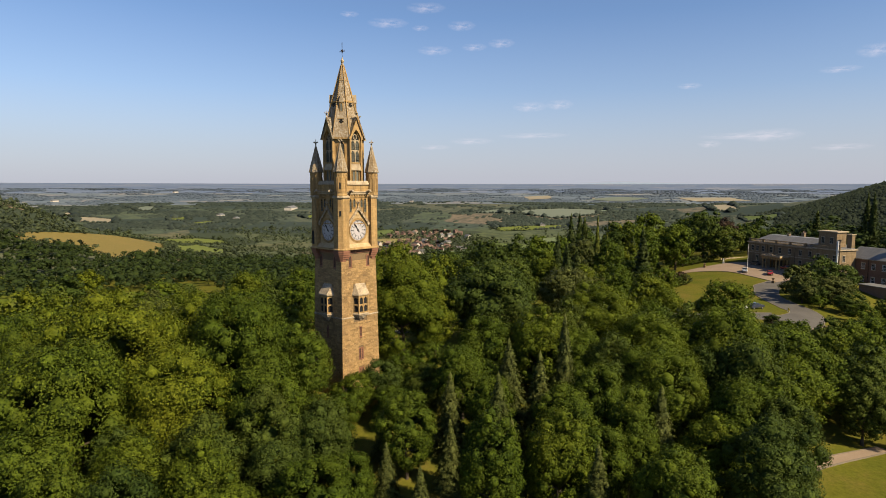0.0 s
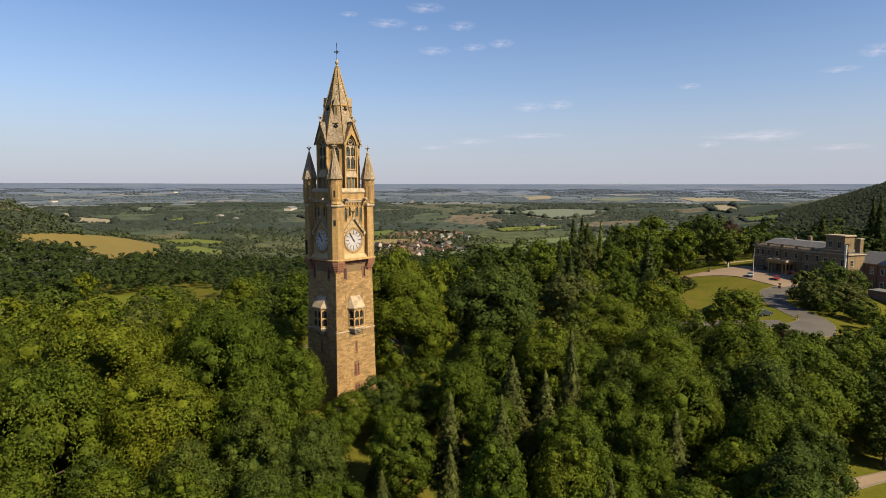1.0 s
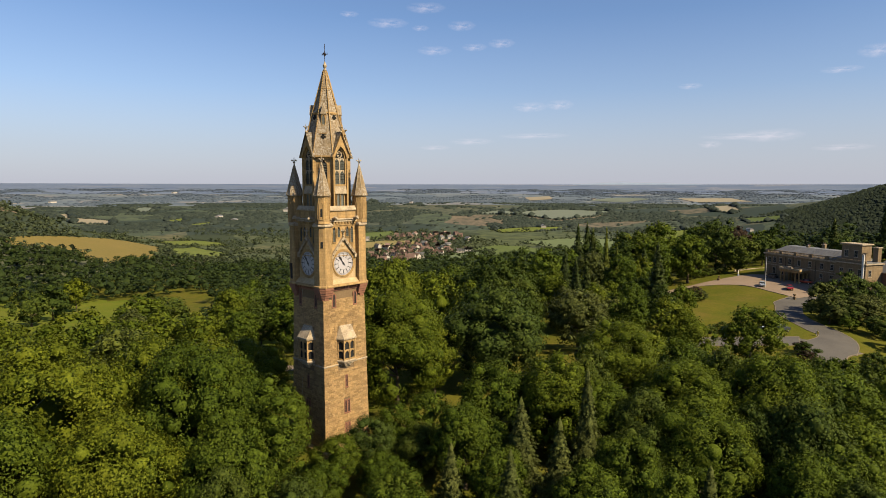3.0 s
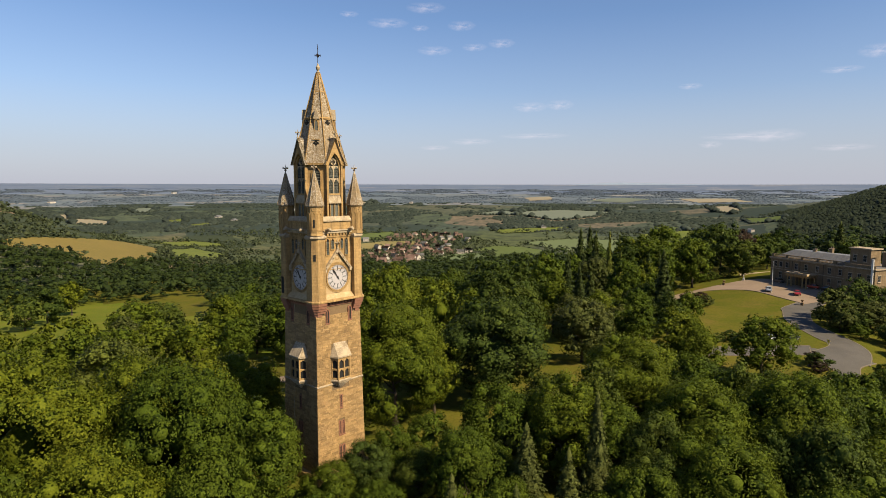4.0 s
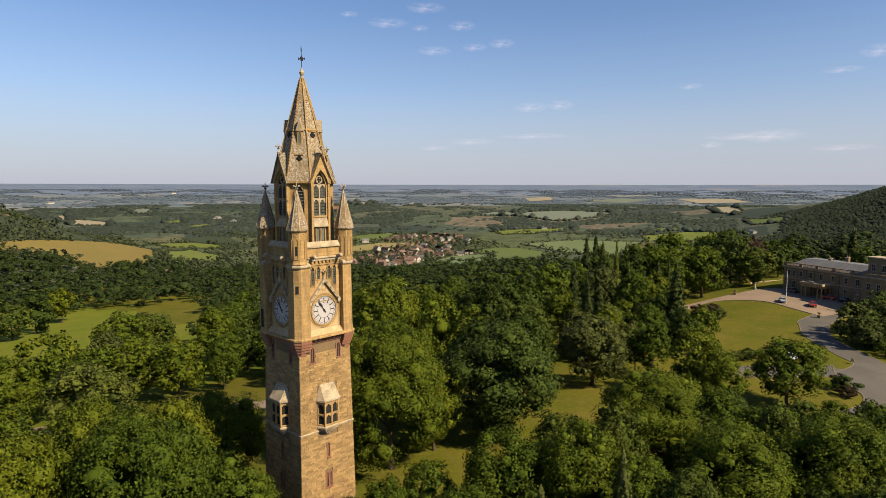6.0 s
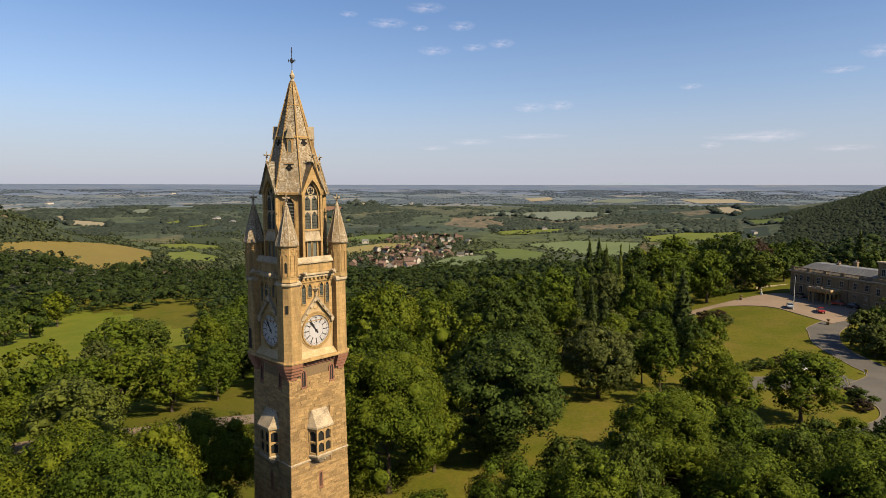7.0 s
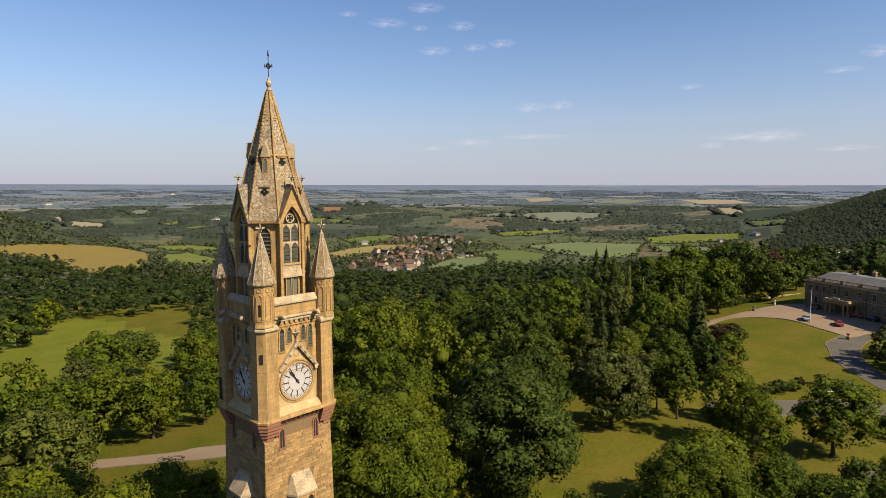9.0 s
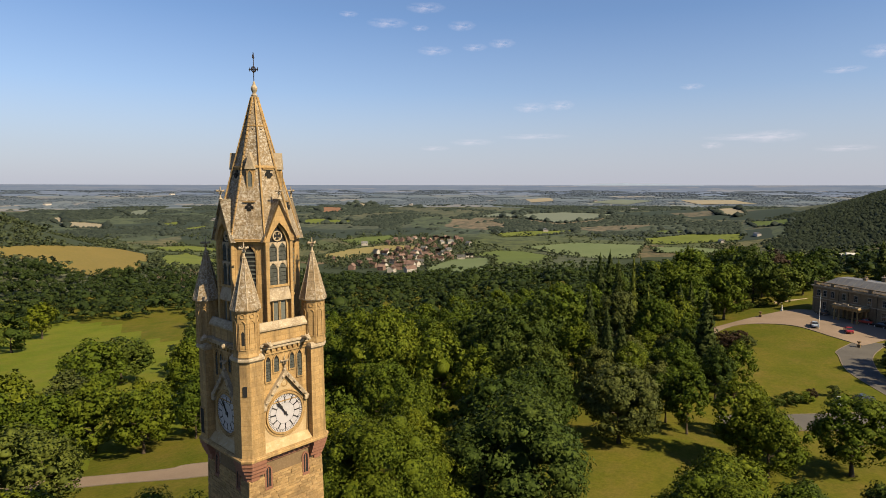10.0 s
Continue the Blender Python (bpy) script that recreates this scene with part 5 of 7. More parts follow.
def car(x, y, heading, mat, label, estate=False):
    ob = thing("car", pose(x, y, land(x, y) + 0.13, 0, 0, heading), label, "car", "cars parked by the house")
    bm = bmesh.new()
    w = 0.88
    prof = [(-2.1, 0.35), (-2.15, 0.75), (-1.9, 0.9), (-1.0, 0.98), (1.55, 0.98), (2.0, 0.9), (2.1, 0.6), (2.05, 0.35)]
    rings = []
    for yy, s, dz in ((-w, 0.97, 0), (-w * 0.92, 1.0, 0.02), (w * 0.92, 1.0, 0.02), (w, 0.97, 0)):
        rings.append([(px * s, yy, pz + dz) for px, pz in prof])
    ring_loft(bm, rings)
    body = part("body", bm, mat, ob)
    back = 1.95 if estate else 1.6
    cab0 = [(-1.05, 0.97), (-0.35, 1.45), (0.9, 1.48), (back, 0.97)]
    bm = bmesh.new()
    ring_loft(bm, [[(px, -0.8 + (pz - 0.97) * 0.3, pz) for px, pz in cab0], [(px, 0.8 - (pz - 0.97) * 0.3, pz) for px, pz in cab0]])
    part("glasshouse", bm, PANE, ob, "dark car windows")
    bm = bmesh.new()
    box(bm, -0.4, 0.95, -0.67, 0.67, 1.46, 1.52, 0.03)
    for px in (0.25,):
        for s in (-1, 1):
            bar(bm, (px, 0.82 * s, 0.96), (px, 0.67 * s, 1.48), 0.05, 4)
    part("roof", bm, mat, ob)
    for px in (-1.3, 1.3):
        for s in (-1, 1):
            wheel = part("wheel", bar(bmesh.new(), (px, s * 0.72, 0.2), (px, s * 0.9, 0.2), 0.32, 14), RUBBER, ob)
            part("rim", bar(bmesh.new(), (px, s * 0.88, 0.2), (px, s * 0.915, 0.2), 0.2, 10), CHROME, wheel)
    for s in (-1, 1):
        part("headlight", box(bmesh.new(), -2.13, -1.98, s * 0.62 - 0.15, s * 0.62 + 0.15, 0.62, 0.76, 0.02), CHROME, ob)
        part("tail_light", box(bmesh.new(), 2.0, 2.1, s * 0.66 - 0.1, s * 0.66 + 0.1, 0.66, 0.84, 0.02), RED, ob)
    return ob


car(177.6, -2.6, -160, car_paint("silver_blue_paint", (0.33, 0.38, 0.46)), "silver-blue hatchback car parked on the gravel")
car(176.2, -11.2, -160, car_paint("red_paint", (0.33, 0.02, 0.02)), "dark red hatchback car parked on the gravel")
car(112.4, -20.4, 150, car_paint("silver_paint", (0.55, 0.56, 0.58)), "silver car parked beside low bushes", True)
car(117.2, -23.0, 150, car_paint("navy_paint", (0.03, 0.035, 0.06)), "dark blue car parked beside low bushes", True)
car(186.5, -17.5, -118, car_paint("black_paint_gloss", (0.02, 0.02, 0.022)), "black car parked by the porch", True)
car(188.5, -13.2, -100, car_paint("scarlet_paint", (0.4, 0.05, 0.03)), "small red car parked by the porch")
car(193.6, -1.5, -118, car_paint("graphite_paint", (0.05, 0.05, 0.055)), "dark grey car parked along the house front")


def garden_wall(ends):
    (x0, y0), (x1, y1) = ends
    ln, turn = math.hypot(x1 - x0, y1 - y0), math.degrees(math.atan2(y1 - y0, x1 - x0))
    z = min(land(x0, y0), land(x1, y1))
    ob = thing("garden_wall", pose(x0, y0, z, 0, 0, turn), "low pale stone garden wall beside the lawn", "wall")
    part("wall", box(bmesh.new(), 0, ln, -0.2, 0.2, -1.5, 0.55), STONE_PALE, ob)
    part("coping", box(bmesh.new(), -0.05, ln + 0.05, -0.28, 0.28, 0.55, 0.7, 0.03), STONE_PALE, ob, "pale coping stones")


garden_wall(((208.0, 15.6), (226.0, 7.3)))


def rail_fence(pts, label):
    """Posts with two rails."""
    ob = thing("rail_fence", pose(0, 0, 0), label, "fence")
    for (x0, y0), (x1, y1) in zip(pts, pts[1:]):
        n = max(1, round(math.hypot(x1 - x0, y1 - y0) / 2.4))
        for k in range(n):
            ax, ay = x0 + (x1 - x0) * k / n, y0 + (y1 - y0) * k / n
            bx, by = x0 + (x1 - x0) * (k + 1) / n, y0 + (y1 - y0) * (k + 1) / n
            za, zb = land(ax, ay), land(bx, by)
            part("post", box(bmesh.new(), ax - 0.07, ax + 0.07, ay - 0.07, ay + 0.07, za - 0.2, za + 1.25), WHITE_PAINT, ob)
            for h in (0.6, 1.05):
                part("rail", bar(bmesh.new(), (ax, ay, za + h), (bx, by, zb + h), 0.05, 4), WHITE_PAINT, ob)


rail_fence(((42, 119), (46, 121.5), (52, 122)), "white painted post and rail fence on grass")
strip("path", [(20, -50.5), (30, -53.5), (44, -58.5)], [(20, -52.2), (30, -55.2), (44, -60.2)], GRAVEL, 0.1, "narrow worn earth path across the grass", "path")

board = thing("notice_board", pose(-3.5, 1.3, land(-3.5, 1.3), 0, 0, -40), "small white notice board on two posts beside the tower", "sign")
part("board", box(bmesh.new(), -0.4, 0.4, -0.05, 0.05, 0.5, 1.5, 0.02), WHITE_PAINT, board)
for x in (-0.3, 0.3):
    part("post", box(bmesh.new(), x - 0.04, x + 0.04, -0.04, 0.04, -0.2, 1.6), BARK, board)

# ---------------------------------------------------------------- trees


def unit(v):
    return v / (np.linalg.norm(v, axis=1)[:, None] + 1e-9)


def leaf_blades(centres, normals, size, rng, spread=0.4):
    """Three-cornered sprays of leaves at the centres: their corners, and the way their clump faces."""
    n = len(centres)
    soft = unit(normals)
    nrm = unit(soft + rng.normal(0, spread, (n, 3)))
    u = unit(np.cross(nrm, rng.normal(0, 1, (n, 3))))
    w = np.cross(nrm, u)
    s = size * rng.uniform(0.6, 1.35, (n, 1))
    pts = np.stack([centres - u * s * 0.6, centres + u * s * 0.5 - w * s * 0.45, centres + u * s * 0.35 + w * s * 0.55], 1)
    face = np.cross(pts[:, 1] - pts[:, 0], pts[:, 2] - pts[:, 0])
    turn = (face * soft).sum(1) < 0
    pts[turn] = pts[turn][:, ::-1]
    soft = unit(soft + rng.normal(0, 0.28, (n, 3)))
    return pts.reshape(-1, 3), np.repeat(soft, 3, axis=0)


def shaded_mesh(name, verts, normals, faces, mat):
    """A mesh whose leaves are shaded as the clumps that they make up."""
    me = bpy.data.meshes.new(name)
    me.from_pydata(verts.tolist(), [], faces)
    me.polygons.foreach_set("use_smooth", [True] * len(me.polygons))
    me.normals_split_custom_set_from_vertices(unit(normals).tolist())
    me.materials.append(mat)
    return me


def leaf_mesh(name, centres, normals, size, rng, mat, core=None, lean=False):
    """Leaf clumps round boughs: sprays of leaves over a rough solid under each clump."""
    verts, soft = leaf_blades(centres, normals, size, rng)
    faces = np.arange(len(verts)).reshape(-1, 3).tolist()
    if core is None:
        return shaded_mesh(name, verts, soft, faces, mat)
    b = bmesh.new()
    bmesh.ops.create_icosphere(b, subdivisions=1, radius=1)
    b.verts.index_update()
    tv = np.array([v.co for v in b.verts])
    tf = np.array([[v.index for v in f.verts] for f in b.faces])
    b.free()
    if lean:
        tv, tf = LEAN[0], np.array(LEAN[1])
    vs, ns, k = [verts], [soft], len(verts)
    for c in core:
        vs.append(tv * rng.uniform(0.78, 1.08, (len(tv), 1)) * c[3:6] + c[:3])
        ns.append(tv)
        faces += (tf + k).tolist()
        k += len(tv)
    return shaded_mesh(name, np.concatenate(vs), np.concatenate(ns), faces, mat)


LEAN = (np.array([(math.cos(k * 1.0472) * 0.97, math.sin(k * 1.0472) * 0.97, 0.35 * (-1) ** k) for k in range(6)] + [(0, 0, 1.0), (0, 0, -1.0)]),
        [[k, (k + 1) % 6, 6] for k in range(6)] + [[(k + 1) % 6, k, 7] for k in range(6)])


def broad_crown(seed, mat, leaves, size, lobes=60, low=0.12, tall=2.2):
    """A lumpy crown of unit radius and unit height, its foot at z = low."""
    rng = np.random.default_rng(seed)
    d = rng.normal(0, 1, (lobes, 3))
    d[:, 2] = d[:, 2] * 0.95 + 0.12
    d /= np.linalg.norm(d, axis=1)[:, None]
    half = (1 - low) / 2
    swell = np.array([1 + 0.34 * noise.noise(Vector(v) * 1.5 + Vector((seed * 1.7, 0, 0))) for v in d])
    lob_r = rng.uniform(0.15, 0.31, lobes)
    c = d * ((0.92 - lob_r * 0.7) * swell * rng.uniform(0.86, 1.05, lobes))[:, None]
    pick = rng.choice(lobes, leaves * 3, p=lob_r ** 2 / (lob_r ** 2).sum())
    v = rng.normal(0, 1, (leaves * 3, 3))
    v /= np.linalg.norm(v, axis=1)[:, None]
    keep = (v * d[pick]).sum(1) > -0.25
    pick, v = pick[keep][:leaves], v[keep][:leaves]
    flat, foot = np.array((1, 1, half)), np.array((0, 0, low + half))
    p = c[pick] * flat + foot + v * (lob_r[pick] * rng.uniform(0.8, 1.1, len(pick)))[:, None] * np.array((1, 1, 0.9 / tall))
    nrm = v + d[pick] * 0.35 + np.array((0, 0, 0.25))
    boughs = np.concatenate([c * np.array((1, 1, half)) + np.array((0, 0, low + half)), np.stack([lob_r, lob_r, lob_r * 0.9 / tall], 1) * 0.6], 1)
    middle = np.array([[0, 0, low + half, 0.34, 0.34, half * 0.34]])
    return p, nrm, np.concatenate([boughs, middle])


def fir_crown(seed, leaves, low=0.06, power=0.85, tiers=11):
    rng = np.random.default_rng(seed)
    f = 1 - np.sqrt(rng.uniform(0, 1, leaves))            # more needles low down
    a = rng.uniform(0, 2 * math.pi, leaves)
    boughs = 0.78 + 0.22 * np.cos(a * 7 + np.floor(f * tiers) * 2.1)
    saw = 1 - 0.38 * ((f * tiers) % 1.0)
    r = (1 - f) ** power * saw * boughs * rng.uniform(0.45, 1.0, leaves) ** 0.5 + 0.015
    z = low + (1 - low) * f - 0.035 * r
    p = np.stack([r * np.cos(a), r * np.sin(a), z], 1)
    nrm = np.stack([np.cos(a) * 0.8, np.sin(a) * 0.8, 0.9 - 0.9 * ((f * tiers) % 1.0)], 1)
    heart = [[0, 0, low + (1 - low) * g, 0.66 * (1 - g) ** power, 0.66 * (1 - g) ** power, 0.12] for g in np.linspace(0.08, 0.9, 8)]
    return p, nrm, np.array(heart)


def trunk_mesh(name, seed, height, foot, limbs, spread):
    rng = random.Random(seed)
    bm = bmesh.new()
    pts = [(0, 0, -0.02)]
    for i in range(1, 5):
        pts.append((rng.uniform(-0.02, 0.02) * i, rng.uniform(-0.02, 0.02) * i, height * i / 4))
    n = 7
    rings = []
    for i, (x, y, z) in enumerate(pts):
        r = foot * (1.35 if i == 0 else 1.0 - 0.2 * i)
        rings.append([(x + r * math.cos(2 * math.pi * k / n), y + r * math.sin(2 * math.pi * k / n), z) for k in range(n)])
    ring_loft(bm, rings)
    for k in range(limbs):
        a = 2 * math.pi * (k + rng.uniform(0, 0.6)) / limbs
        z0 = height * rng.uniform(0.45, 0.85)
        tip = Vector((math.cos(a) * spread, math.sin(a) * spread, z0 + spread * rng.uniform(0.25, 0.5)))
        start = Vector((0, 0, z0))
        mid = start.lerp(tip, 0.5) + Vector((0, 0, 0.03))
        rr = foot * 0.38
        q = (tip - start).to_track_quat("Z", "Y").to_matrix()
        ring_loft(bm, [[c + q @ Vector((s * math.cos(2 * math.pi * j / 5), s * math.sin(2 * math.pi * j / 5), 0)) for j in range(5)]
                       for c, s in ((start, rr), (mid, rr * 0.65), (tip, rr * 0.15))])
    me = bpy.data.meshes.new(name)
    bm.to_mesh(me)
    bm.free()
    me.materials.append(BARK)
    return me


# kind: crown maker, material, category, label
KINDS = {
    "lime": ("broad", LEAF_LIME, "tree", "broad bright green lime tree in full leaf", "broadleaf_tree"),
    "green": ("broad", LEAF_GREEN, "tree", "broad mid-green deciduous tree in full leaf", "broadleaf_tree"),
    "dark": ("broad", LEAF_DARK, "tree", "large dark green oak tree with a dense crown", "oak_tree"),
    "copper": ("broad", LEAF_COPPER, "tree", "dark purple-brown copper beech tree", "copper_beech"),
    "willow": ("broad", LEAF_BROWN, "tree", "grey-green drooping tree with a soft crown", "broadleaf_tree"),
    "fir": ("fir", LEAF_FIR, "conifer", "dark green pointed conifer tree", "conifer_tree"),
    "gold": ("fir", LEAF_GOLD, "conifer", "golden green pointed cypress tree", "conifer_tree"),
    "cedar": ("broad", LEAF_GOLD, "conifer", "spreading golden cedar with drooping boughs", "cedar_tree"),
    "larch": ("fir", LEAF_BROWN, "conifer", "thin olive-brown larch tree", "conifer_tree"),
}
LEAVES = {"tall": (15000, 6800, 2900, 1400, 27000), "broad": (13500, 6000, 2500, 1150, 26000), "fir": (8000, 4600, 2200, 1000, 11000), "column": (11500, 6200, 3000, 1400, 16000)}
SIZES = {"tall": (0.040, 0.056, 0.085, 0.12, 0.029), "broad": (0.038, 0.054, 0.082, 0.12, 0.028), "fir": (0.065, 0.085, 0.12, 0.17, 0.05), "column": (0.046, 0.063, 0.09, 0.13, 0.036)}
TALL = {"broad": 2.2, "tall": 3.1, "column": 3.8, "fir": 4.0}
proto_cache = {}


def tree_meshes(kind, lod, variant, form):
    key = (kind, lod, variant, form)
    if key not in proto_cache:
        mat = KINDS[kind][1]
        seed = sum(map(ord, kind)) + 31 * variant
        rng = np.random.default_rng(seed + 7)
        n, s = LEAVES[form][lod], SIZES[form][lod]
        tall = TALL[form]
        if form != "fir":
            p, nrm, core = broad_crown(seed, mat, n, s, int((84, 70, 50, 34, 100)[lod] * (1 if form == "broad" else 1.3 if form == "tall" else 1.5)) + 10 * variant, 0.07 if kind == "green" else 0.01, tall)
            core[:, (2, 5)] *= tall
        else:
            p, nrm, core = fir_crown(seed, n, power=0.92, tiers=12 + 2 * variant)
            core[:, (2, 5)] *= tall
        p = p * np.array((1, 1, tall))
        crown = leaf_mesh("crown", p, nrm, s, rng, mat, core, 0 < lod < 4)
        trunk = trunk_mesh("trunk", seed, (0.93 if form == "fir" else 0.5) * tall, 0.05, 0 if form == "fir" else 5, 0.5)
        proto_cache[key] = (trunk, crown)
    return proto_cache[key]


tree_count = 0


def plant(kind, x, y, h, r, turn=None, group=""):
    """A tree of height h and crown radius r on the ground at x, y."""
    global tree_count
    tree_count += 1
    near = min(math.hypot(x - a, y - b) for a, b in ((-53.5, -68.5), (-38.3, -54.5), (-23.3, -40.1)))
    true_near = near
    near *= (5.5 / max(2.5, r)) ** 0.8
    lod = 0 if near < 60 else 1 if near < 104 else 2 if near < 190 else 3
    if r > 5.9 and true_near < 66:
        lod = 4                            # the broad crowns that the flight passes closest
    form, mat, cat, label, name = KINDS[kind]
    if form == "broad" and h / r > 2.6:
        form = "tall" if h / r < 3.9 else "column"
    trunk, crown = tree_meshes(kind, lod, tree_count % 3, form)
    m = Matrix.Translation((x, y, land(x, y) - 0.1)) @ Matrix.Rotation(turn if turn is not None else tree_count * 2.4, 4, "Z") @ Matrix.Diagonal((r, r, h / TALL[form], 1))
    ob = thing(name, m, label, cat, group)
    for nm, me in (("trunk", trunk), ("crown", crown)):
        o = new(nm, me)
        o.parent = ob
    return ob


